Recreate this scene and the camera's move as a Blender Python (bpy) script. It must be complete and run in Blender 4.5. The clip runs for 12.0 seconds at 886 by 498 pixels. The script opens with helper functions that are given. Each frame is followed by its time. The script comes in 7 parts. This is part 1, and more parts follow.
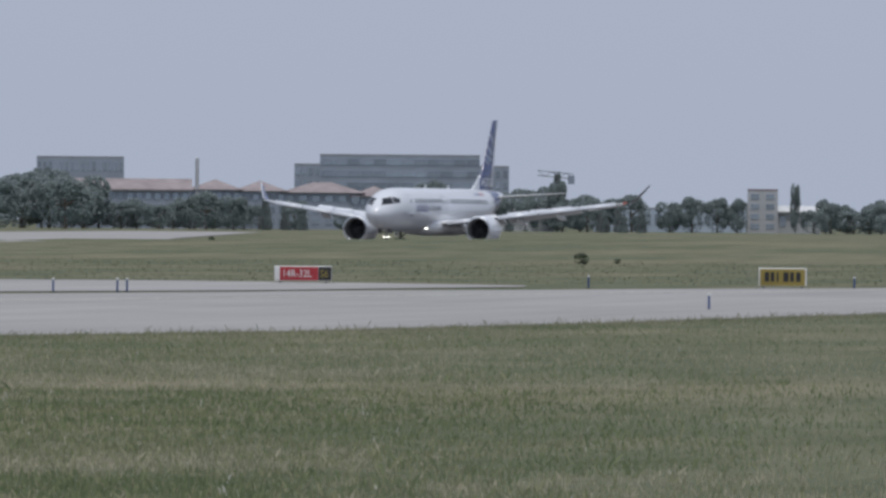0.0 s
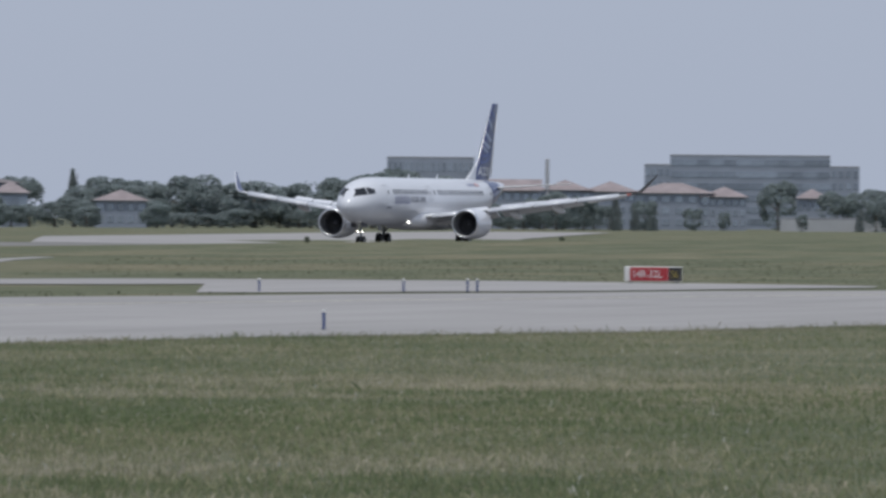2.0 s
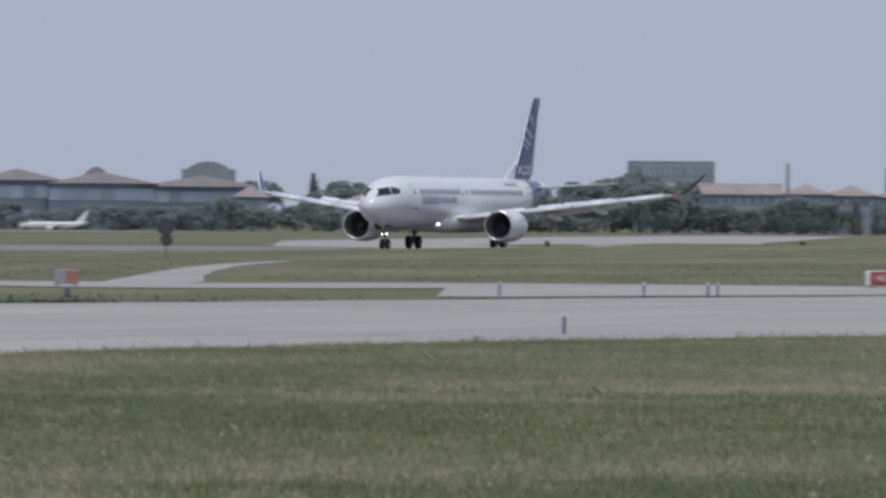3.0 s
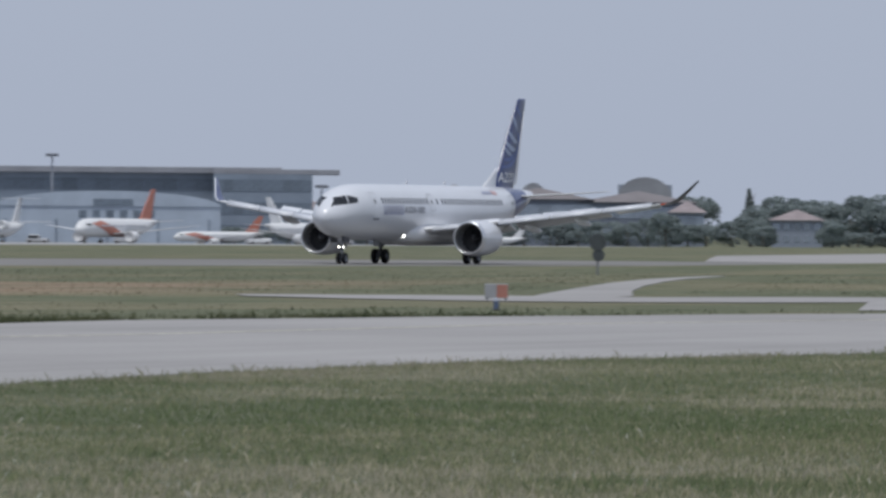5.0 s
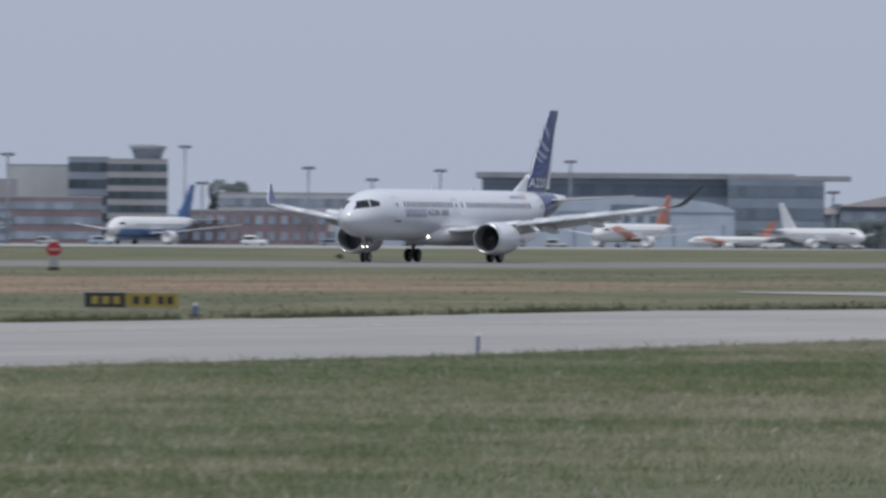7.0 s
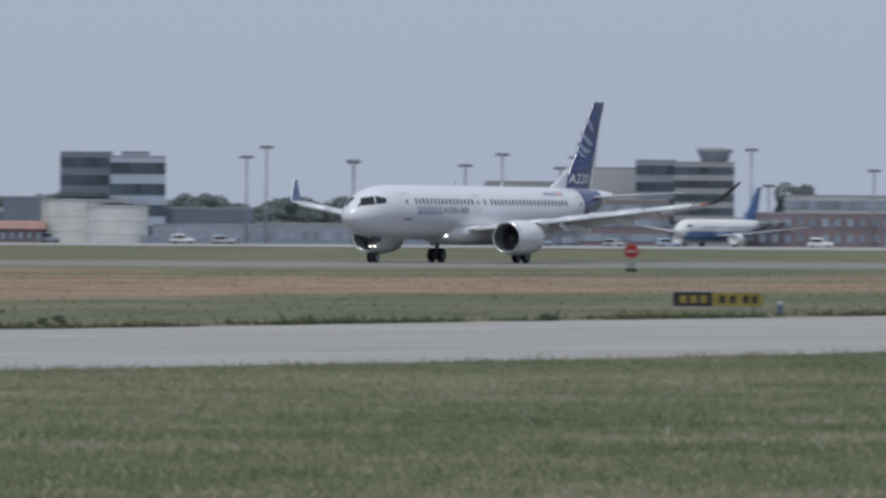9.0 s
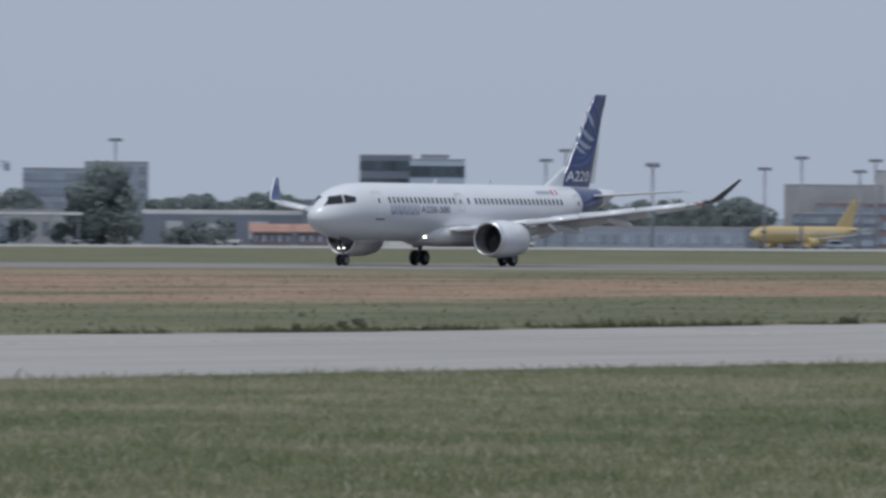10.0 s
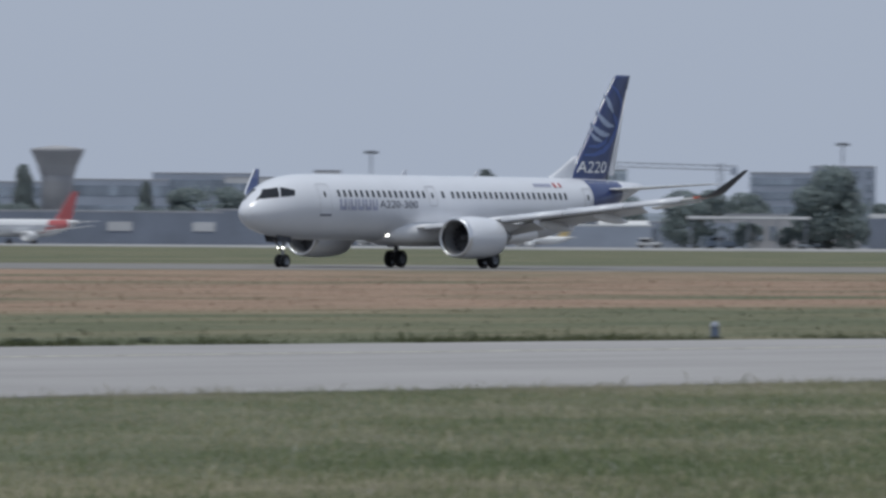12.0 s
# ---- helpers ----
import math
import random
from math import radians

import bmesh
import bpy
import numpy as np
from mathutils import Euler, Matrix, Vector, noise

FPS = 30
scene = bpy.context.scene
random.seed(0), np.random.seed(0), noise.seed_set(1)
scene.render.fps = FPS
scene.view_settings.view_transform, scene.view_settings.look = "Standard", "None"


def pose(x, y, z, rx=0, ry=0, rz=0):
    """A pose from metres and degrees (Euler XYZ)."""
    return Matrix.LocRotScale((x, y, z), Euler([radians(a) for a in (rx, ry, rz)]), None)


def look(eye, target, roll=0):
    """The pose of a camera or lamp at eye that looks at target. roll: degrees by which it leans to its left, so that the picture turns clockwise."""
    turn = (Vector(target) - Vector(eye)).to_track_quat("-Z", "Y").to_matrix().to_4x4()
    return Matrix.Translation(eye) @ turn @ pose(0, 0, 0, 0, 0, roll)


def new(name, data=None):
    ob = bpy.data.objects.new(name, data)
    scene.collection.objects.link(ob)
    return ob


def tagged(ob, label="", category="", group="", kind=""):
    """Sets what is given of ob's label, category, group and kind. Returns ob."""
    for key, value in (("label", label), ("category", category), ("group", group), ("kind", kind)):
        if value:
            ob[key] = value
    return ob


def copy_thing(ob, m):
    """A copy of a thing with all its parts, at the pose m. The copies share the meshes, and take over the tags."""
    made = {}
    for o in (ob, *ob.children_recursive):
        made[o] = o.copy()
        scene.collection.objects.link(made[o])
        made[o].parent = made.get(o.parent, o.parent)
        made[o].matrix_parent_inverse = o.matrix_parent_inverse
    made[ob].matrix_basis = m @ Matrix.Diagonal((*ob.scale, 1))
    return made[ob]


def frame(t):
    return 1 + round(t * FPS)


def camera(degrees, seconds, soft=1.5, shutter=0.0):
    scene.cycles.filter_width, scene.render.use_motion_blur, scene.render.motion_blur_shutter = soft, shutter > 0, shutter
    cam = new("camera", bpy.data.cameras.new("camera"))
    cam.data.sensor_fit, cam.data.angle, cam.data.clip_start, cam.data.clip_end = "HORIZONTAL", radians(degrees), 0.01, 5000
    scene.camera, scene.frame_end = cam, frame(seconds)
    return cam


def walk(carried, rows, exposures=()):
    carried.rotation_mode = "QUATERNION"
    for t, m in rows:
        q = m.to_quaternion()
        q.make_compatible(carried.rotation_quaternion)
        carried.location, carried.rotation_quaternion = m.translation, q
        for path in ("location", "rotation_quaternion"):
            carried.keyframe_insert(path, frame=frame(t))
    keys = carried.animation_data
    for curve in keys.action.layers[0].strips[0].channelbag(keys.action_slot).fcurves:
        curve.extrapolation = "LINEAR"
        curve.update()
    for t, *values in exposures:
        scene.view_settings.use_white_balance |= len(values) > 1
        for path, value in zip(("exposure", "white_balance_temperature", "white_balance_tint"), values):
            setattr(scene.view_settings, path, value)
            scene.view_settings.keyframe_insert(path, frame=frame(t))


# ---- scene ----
# A telephoto view over an airfield, with an airliner rolling out after landing.
cam = camera(2 * math.degrees(math.atan(784 / 14450)), 12.0, soft=2.9, shutter=0.45)
CAM = [
    (0.0, look((-0.00, -0.00, 2.40), (973.054, 230.546, -1.475), 0.45)),
    (0.5, look((-0.00, -0.00, 2.40), (972.430, 233.172, -0.873), 0.45)),
    (1.0, look((-0.00, -0.00, 2.40), (969.685, 244.327, -1.496), 0.45)),
    (1.5, look((-0.00, -0.00, 2.40), (965.619, 259.930, -1.669), 0.45)),
    (2.0, look((-0.00, -0.00, 2.40), (962.278, 272.037, -1.738), 0.45)),
    (2.5, look((-0.00, -0.00, 2.40), (958.727, 284.302, -1.586), 0.45)),
    (3.0, look((-0.00, -0.00, 2.40), (953.852, 300.251, -1.441), 0.45)),
    (3.5, look((-0.09, -0.04, 2.40), (949.259, 314.148, -1.200), 0.45)),
    (4.0, look((-0.25, -0.11, 2.40), (944.738, 326.974, -0.779), 0.45)),
    (4.5, look((-1.52, -0.64, 2.40), (939.165, 338.629, -0.316), 0.45)),
    (5.0, look((-5.06, -2.15, 2.40), (931.314, 348.838, 0.047), 0.45)),
    (5.5, look((-12.66, -5.37, 2.40), (918.909, 358.193, 0.220), 0.45)),
    (6.0, look((-21.26, -9.03, 2.40), (903.887, 370.570, 0.289), 0.45)),
    (6.5, look((-30.38, -12.89, 2.40), (888.887, 380.742, 0.269), 0.45)),
    (7.0, look((-39.24, -16.65, 2.40), (873.051, 392.889, 0.165), 0.45)),
    (7.5, look((-46.07, -19.56, 2.40), (858.932, 405.842, 0.060), 0.45)),
    (8.0, look((-49.62, -21.06, 2.40), (848.539, 418.614, 0.002), 0.45)),
    (8.5, look((-50.53, -21.45, 2.40), (840.257, 432.974, -0.034), 0.45)),
    (9.0, look((-50.63, -21.49, 2.40), (831.287, 449.913, -0.071), 0.45)),
    (9.5, look((-50.63, -21.49, 2.40), (823.033, 465.039, -0.022), 0.45)),
    (10.0, look((-50.63, -21.49, 2.40), (813.425, 481.906, 0.047), 0.45)),
    (10.5, look((-50.63, -21.49, 2.40), (803.473, 498.612, 0.068), 0.45)),
    (11.0, look((-50.63, -21.49, 2.40), (791.933, 517.106, 0.033), 0.45)),
    (11.5, look((-50.63, -21.49, 2.40), (779.723, 535.746, -0.036), 0.45)),
    (12.0, look((-50.63, -21.49, 2.40), (765.264, 556.709, -0.091), 0.45)),
]
walk(cam, CAM, exposures=[(0.0, 0.02, 6500, 9), (7.0, 0.02, 6500, 9), (9.0, -0.03, 6450, 7), (12.0, -0.06, 6450, 7)])
ROLL = [
    (0.0, pose(687.27, 163.38, -0.418, 0, 0, 176.945)),
    (0.5, pose(669.12, 166.24, -0.309, 0, 0, 177.061)),
    (1.0, pose(650.15, 169.23, -0.195, 0, 0, 176.942)),
    (1.5, pose(641.21, 174.15, -0.145, 0, 0, 177.150)),
    (2.0, pose(618.08, 176.35, -0.014, 0, 0, 177.359)),
    (2.5, pose(600.81, 179.12, 0.050, 0, 0, 177.331)),
    (3.0, pose(575.18, 180.06, 0.075, 0, 0, 177.625)),
    (3.5, pose(549.18, 180.07, 0.092, 0, 0, 178.068)),
    (4.0, pose(528.55, 181.79, 0.097, 0, 0, 178.520)),
    (4.5, pose(515.28, 185.75, 0.100, 0, 0, 178.918)),
    (5.0, pose(511.21, 192.60, 0.098, 0, 0, 179.197)),
    (5.5, pose(514.00, 201.94, 0.100, 0, 0, 179.323)),
    (6.0, pose(515.11, 211.80, 0.100, 0, 0, 179.391)),
    (6.5, pose(513.03, 220.09, 0.099, 0, 0, 179.468)),
    (7.0, pose(509.50, 228.82, 0.097, 0, 0, 179.393)),
    (7.5, pose(499.04, 234.66, 0.092, 0, 0, 179.334)),
    (8.0, pose(484.21, 237.54, 0.086, 0, 0, 179.347)),
    (8.5, pose(467.63, 239.90, 0.078, 0, 0, 179.434)),
    (9.0, pose(450.68, 243.66, 0.070, 0, 0, 179.596)),
    (9.5, pose(434.07, 246.19, 0.062, 0, 0, 179.724)),
    (10.0, pose(409.51, 245.05, 0.070, 0, 0, 179.545)),
    (10.5, pose(388.36, 244.68, 0.081, 0, 0, 179.462)),
    (11.0, pose(369.59, 246.84, 0.091, 0, 0, 179.236)),
    (11.5, pose(347.40, 245.76, 0.125, 0, 0, 179.037)),
    (12.0, pose(333.92, 251.11, 0.140, 0, 0, 178.894)),
]

# ---------------------------------------------------------------- light
world = bpy.data.worlds.new("hazy_sky")
scene.world = world
world.use_nodes = True
wn, wl = world.node_tree.nodes, world.node_tree.links
wn.clear()
sky = wn.new("ShaderNodeTexSky")
sky.sky_type, sky.sun_disc = "NISHITA", False
sky.sun_elevation, sky.sun_rotation = radians(72), radians(250)
sky.air_density, sky.dust_density, sky.ozone_density = 1.0, 3.0, 2.0
dim = wn.new("ShaderNodeMix")
dim.data_type, dim.blend_type = "RGBA", "MULTIPLY"
dim.inputs["Factor"].default_value = 1.0
dim.inputs["B"].default_value = (0.1, 0.1, 0.1, 1)
wl.new(sky.outputs[0], dim.inputs["A"])
veil = wn.new("ShaderNodeMix")      # high thin overcast over the blue
veil.data_type = "RGBA"
veil.inputs["Factor"].default_value = 0.9
veil.inputs["B"].default_value = (0.415, 0.468, 0.59, 1)
wl.new(dim.outputs["Result"], veil.inputs["A"])
bg = wn.new("ShaderNodeBackground")
bg.inputs["Strength"].default_value = 1.0
wl.new(veil.outputs["Result"], bg.inputs["Color"])
wout = wn.new("ShaderNodeOutputWorld")
wl.new(bg.outputs[0], wout.inputs["Surface"])

sun = new("sun", bpy.data.lights.new("sun", "SUN"))
sun.data.energy, sun.data.angle, sun.data.color = 2.2, radians(10), (1.0, 0.975, 0.94)
sun.matrix_world = look((-160, -40, 520), (0, 0, 0))

# ---------------------------------------------------------------- materials


def nodes_of(name):
    mat = bpy.data.materials.new(name)
    mat.use_nodes = True
    nt = mat.node_tree
    return mat, nt, nt.nodes["Principled BSDF"]


def noise_node(nt, scale, detail=4.0, rough=0.6, vec=None):
    n = nt.nodes.new("ShaderNodeTexNoise")
    n.inputs["Scale"].default_value = scale
    n.inputs["Detail"].default_value = detail
    n.inputs["Roughness"].default_value = rough
    if vec is not None:
        nt.links.new(vec, n.inputs["Vector"])
    return n


def ramp_node(nt, fac, stops):
    r = nt.nodes.new("ShaderNodeValToRGB")
    while len(r.color_ramp.elements) < len(stops):
        r.color_ramp.elements.new(0.5)
    for e, (p, c) in zip(r.color_ramp.elements, stops):
        e.position, e.color = p, (*c, 1)
    nt.links.new(fac, r.inputs["Fac"])
    return r


def mix_node(nt, fac, a, b, how="MIX"):
    m = nt.nodes.new("ShaderNodeMix")
    m.data_type, m.blend_type = "RGBA", how
    for v, s in ((fac, m.inputs["Factor"]), (a, m.inputs["A"]), (b, m.inputs["B"])):
        if isinstance(v, (int, float)):
            s.default_value = v
        elif isinstance(v, tuple):
            s.default_value = (*v, 1)
        else:
            nt.links.new(v, s)
    return m.outputs["Result"]


def surface(name, col, rough=0.6, metal=0.0, vary=0.15, scale=2.0, fine=30.0, bump=0.0, coat=0.0, per_object=0.0, islands=0.0, leaf=False):
    """Paint, stone, leaf or metal with a slow stain and a fine grain."""
    mat, nt, b = nodes_of(name)
    geo = nt.nodes.new("ShaderNodeTexCoord").outputs["Object"]
    slow, quick = noise_node(nt, scale, 3, 0.55, geo), noise_node(nt, fine, 3, 0.6, geo)
    dark = tuple(c * (1 - vary) for c in col)
    light = tuple(min(1, c * (1 + vary)) for c in col)
    c = ramp_node(nt, slow.outputs["Fac"], [(0.3, dark), (0.7, light)]).outputs["Color"]
    g = ramp_node(nt, quick.outputs["Fac"], [(0.3, (1 - vary * 0.5,) * 3), (0.7, (1, 1, 1))]).outputs["Color"]
    c = mix_node(nt, 1.0, c, g, "MULTIPLY")
    if per_object or islands:
        src = nt.nodes.new("ShaderNodeObjectInfo").outputs["Random"] if per_object else nt.nodes.new("ShaderNodeNewGeometry").outputs["Random Per Island"]
        a = per_object or islands
        c = mix_node(nt, 1.0, c, ramp_node(nt, src, [(0, (1 - a,) * 3), (1, (1, 1, 1))]).outputs["Color"], "MULTIPLY")
    nt.links.new(c, b.inputs["Base Color"])
    b.inputs["Roughness"].default_value, b.inputs["Metallic"].default_value = rough, metal
    b.inputs["Coat Weight"].default_value = coat
    if bump:
        bp = nt.nodes.new("ShaderNodeBump")
        bp.inputs["Strength"].default_value, bp.inputs["Distance"].default_value = bump, 0.05
        nt.links.new(quick.outputs["Fac"], bp.inputs["Height"])
        nt.links.new(bp.outputs[0], b.inputs["Normal"])
    return leafy(mat, nt, b, c, 0.5, 0.8) if leaf else mat


def leafy(mat, nt, b, colour, through_part=0.45, haze_sheen=0.0):
    """Let light through a leaf from behind; an optional sheen pales it as haze would."""
    tr, mx = nt.nodes.new("ShaderNodeBsdfTranslucent"), nt.nodes.new("ShaderNodeMixShader")
    mx.inputs[0].default_value = through_part
    b.inputs["Sheen Weight"].default_value, b.inputs["Sheen Roughness"].default_value = haze_sheen, 0.5
    nt.links.new(colour, tr.inputs["Color"])
    nt.links.new(b.outputs[0], mx.inputs[1])
    nt.links.new(tr.outputs[0], mx.inputs[2])
    nt.links.new(mx.outputs[0], nt.nodes["Material Output"].inputs["Surface"])
    return mat


def glow(name, col, strength):
    mat, nt, b = nodes_of(name)
    b.inputs["Base Color"].default_value = (*col, 1)
    b.inputs["Emission Color"].default_value = (*col, 1)
    b.inputs["Emission Strength"].default_value = strength
    return mat


def grass_ground():
    """Mown airfield grass: green sward with straw-dry and bare patches drawn out along the strip."""
    mat, nt, b = nodes_of("field_grass")
    geo = nt.nodes.new("ShaderNodeNewGeometry").outputs["Position"]
    mp = nt.nodes.new("ShaderNodeMapping")
    mp.inputs["Scale"].default_value = (0.35, 1.0, 1.0)
    nt.links.new(geo, mp.inputs["Vector"])
    big, mid = noise_node(nt, 0.06, 5, 0.68, mp.outputs[0]), noise_node(nt, 0.35, 5, 0.65, mp.outputs[0])
    fine = noise_node(nt, 6.0, 4, 0.7, geo)
    green = ramp_node(nt, mid.outputs["Fac"], [(0.3, (0.102, 0.118, 0.072)), (0.55, (0.146, 0.157, 0.103)), (0.75, (0.190, 0.194, 0.138))]).outputs["Color"]
    dun = ramp_node(nt, mid.outputs["Fac"], [(0.3, (0.215, 0.188, 0.122)), (0.7, (0.31, 0.27, 0.188))]).outputs["Color"]
    straw = ramp_node(nt, mid.outputs["Fac"], [(0.3, (0.27, 0.185, 0.137)), (0.7, (0.43, 0.295, 0.225))]).outputs["Color"]
    # dry belt along the runway's near shoulder
    sep = nt.nodes.new("ShaderNodeSeparateXYZ")
    nt.links.new(geo, sep.inputs[0])
    belt = nt.nodes.new("ShaderNodeMapRange")
    belt.interpolation_type = "SMOOTHSTEP"
    belt.inputs["From Min"].default_value, belt.inputs["From Max"].default_value = 106.0, 128.0
    nt.links.new(sep.outputs["Y"], belt.inputs["Value"])
    east = nt.nodes.new("ShaderNodeMapRange")
    east.interpolation_type = "SMOOTHSTEP"
    east.inputs["From Min"].default_value, east.inputs["From Max"].default_value = 400.0, 250.0
    nt.links.new(sep.outputs["X"], east.inputs["Value"])
    dry = nt.nodes.new("ShaderNodeMath")
    dry.operation = "MULTIPLY"
    nt.links.new(belt.outputs[0], dry.inputs[0])
    nt.links.new(east.outputs[0], dry.inputs[1])
    patch = nt.nodes.new("ShaderNodeMapRange")
    patch.inputs["From Min"].default_value, patch.inputs["From Max"].default_value = 0.47, 0.62
    add = nt.nodes.new("ShaderNodeMath")
    add.operation = "MULTIPLY_ADD"
    add.inputs[1].default_value = 0.11
    nt.links.new(dry.outputs[0], add.inputs[0])
    nt.links.new(big.outputs["Fac"], add.inputs[2])
    nt.links.new(add.outputs[0], patch.inputs["Value"])
    amount = nt.nodes.new("ShaderNodeMath")
    amount.operation = "MULTIPLY_ADD"
    amount.inputs[1].default_value, amount.inputs[2].default_value = 0.3, 0.54
    nt.links.new(dry.outputs[0], amount.inputs[0])
    half = nt.nodes.new("ShaderNodeMath")
    half.operation = "MULTIPLY"
    nt.links.new(patch.outputs[0], half.inputs[0])
    nt.links.new(amount.outputs[0], half.inputs[1])
    c = mix_node(nt, half.outputs[0], green, mix_node(nt, dry.outputs[0], dun, straw))
    c = mix_node(nt, 1.0, c, ramp_node(nt, fine.outputs["Fac"], [(0.25, (0.55,) * 3), (0.7, (1.15,) * 3)]).outputs["Color"], "MULTIPLY")
    nt.links.new(c, b.inputs["Base Color"])
    b.inputs["Roughness"].default_value = 0.95
    b.inputs["Specular IOR Level"].default_value = 0.1
    bp = nt.nodes.new("ShaderNodeBump")
    bp.inputs["Strength"].default_value, bp.inputs["Distance"].default_value = 0.6, 0.15
    nt.links.new(fine.outputs["Fac"], bp.inputs["Height"])
    nt.links.new(bp.outputs[0], b.inputs["Normal"])
    return mat


def pavement_mat(name, base, streak):
    """Old asphalt and concrete: worn grey with sealed cracks and wheel streaks along it."""
    mat, nt, b = nodes_of(name)
    geo = nt.nodes.new("ShaderNodeNewGeometry").outputs["Position"]
    mp = nt.nodes.new("ShaderNodeMapping")
    mp.inputs["Scale"].default_value = (0.05, 1.0, 1.0)
    nt.links.new(geo, mp.inputs["Vector"])
    lines, blot, grit = noise_node(nt, 0.5, 4, 0.6, mp.outputs[0]), noise_node(nt, 0.06, 4, 0.6, geo), noise_node(nt, 9, 3, 0.7, geo)
    c = ramp_node(nt, lines.outputs["Fac"], [(0.3, tuple(v * streak for v in base)), (0.6, base)]).outputs["Color"]
    c = mix_node(nt, 1.0, c, ramp_node(nt, blot.outputs["Fac"], [(0.3, (0.82,) * 3), (0.7, (1.0,) * 3)]).outputs["Color"], "MULTIPLY")
    c = mix_node(nt, 1.0, c, ramp_node(nt, grit.outputs["Fac"], [(0.3, (0.86,) * 3), (0.7, (1.0,) * 3)]).outputs["Color"], "MULTIPLY")
    nt.links.new(c, b.inputs["Base Color"])
    b.inputs["Roughness"].default_value = 0.9
    b.inputs["Specular IOR Level"].default_value = 0.25
    return mat


GRASS = grass_ground()
TAXI = pavement_mat("worn_asphalt", (0.36, 0.35, 0.345), 0.86)
RUNWAY = pavement_mat("runway_concrete", (0.24, 0.233, 0.225), 0.8)
LINE_PAINT = surface("faded_yellow_line", (0.45, 0.43, 0.36), 0.8, vary=0.3)
WHITE = surface("white_gloss_paint", (0.63, 0.65, 0.695), 0.28, vary=0.03, scale=0.4, fine=6, coat=0.4)
WING_GREY = surface("light_grey_wing_paint", (0.72, 0.73, 0.75), 0.32, vary=0.05, scale=0.6, fine=8)
NAVY = surface("deep_blue_gloss_paint", (0.022, 0.042, 0.145), 0.3, vary=0.08, scale=0.5, fine=6, coat=0.4)
PALE_BLUE = surface("pale_blue_paint", (0.30, 0.36, 0.50), 0.35, vary=0.08)
MID_BLUE = surface("mid_blue_paint", (0.055, 0.10, 0.30), 0.35, vary=0.08)
DARK_TIP = surface("black_grey_paint", (0.035, 0.038, 0.05), 0.4, vary=0.1)
ORANGE = surface("orange_red_paint", (0.62, 0.09, 0.03), 0.45, vary=0.08)
CHROME = surface("polished_metal_lip", (0.70, 0.71, 0.73), 0.36, 1.0, vary=0.05)
STEEL = surface("gear_steel", (0.25, 0.26, 0.28), 0.4, 0.7, vary=0.15)
RUBBER = surface("tyre_rubber", (0.022, 0.022, 0.023), 0.85, vary=0.2)
DUCT = surface("grey_acoustic_duct_lining", (0.20, 0.205, 0.215), 0.6, vary=0.1)
FAN = surface("dark_fan_titanium", (0.11, 0.112, 0.12), 0.45, 0.5, vary=0.2)
GLASS = surface("dark_cabin_glass", (0.012, 0.014, 0.018), 0.08, vary=0.1)
CABIN_PANE = surface("grey_cabin_pane", (0.05, 0.058, 0.075), 0.15, vary=0.2, per_object=0.4)
SEAM = surface("grey_seam_line", (0.42, 0.43, 0.46), 0.5)
LETTER = surface("dark_grey_lettering", (0.10, 0.11, 0.15), 0.45)
LETTER_BLUE = surface("faded_blue_lettering", (0.33, 0.35, 0.47), 0.45)
LETTER_WHITE = surface("white_lettering", (0.82, 0.83, 0.85), 0.4)
RED = surface("red_enamel", (0.36, 0.03, 0.04), 0.5, vary=0.15)
YELLOW = surface("yellow_enamel", (0.27, 0.21, 0.05), 0.5, vary=0.15)
BLACK = surface("black_enamel", (0.02, 0.02, 0.022), 0.5, vary=0.2)
SIGN_WHITE = surface("white_enamel", (0.66, 0.66, 0.65), 0.5, vary=0.1)
SIGN_GREY = surface("weathered_grey_enamel", (0.30, 0.31, 0.32), 0.6, vary=0.15)
POST_BLUE = surface("blue_marker_plastic", (0.035, 0.07, 0.22), 0.5, vary=0.2)
LAMP = glow("landing_light", (1.0, 0.97, 0.9), 6.0)

# ---------------------------------------------------------------- mesh helpers


def mesh_of(name, verts, faces):
    me = bpy.data.meshes.new(name)
    me.from_pydata([tuple(v) for v in verts], [], faces)
    me.update()
    return me


def part(name, data, material, parent=None, label="", smooth=False, at=None):
    """Link a bmesh, mesh or (verts, faces) as one mesh object, under a thing or a part."""
    if isinstance(data, bmesh.types.BMesh):
        me = bpy.data.meshes.new(name)
        bmesh.ops.recalc_face_normals(data, faces=data.faces)
        data.to_mesh(me)
        data.free()
    elif isinstance(data, tuple):
        me = mesh_of(name, *data)
    else:
        me = data
    if smooth:
        me.polygons.foreach_set("use_smooth", [True] * len(me.polygons))
    if material and not me.materials:
        me.materials.append(material)
    ob = new(name, me)
    if at is not None:
        ob.matrix_basis = at
    if parent:
        ob.parent = parent
    if label:
        ob["label"] = label
    return ob


def holder(name, m, label, category, group="", kind=""):
    ob = new(name)
    ob.empty_display_size = 0.5
    ob.matrix_basis = m
    return tagged(ob, label, category, group, kind)


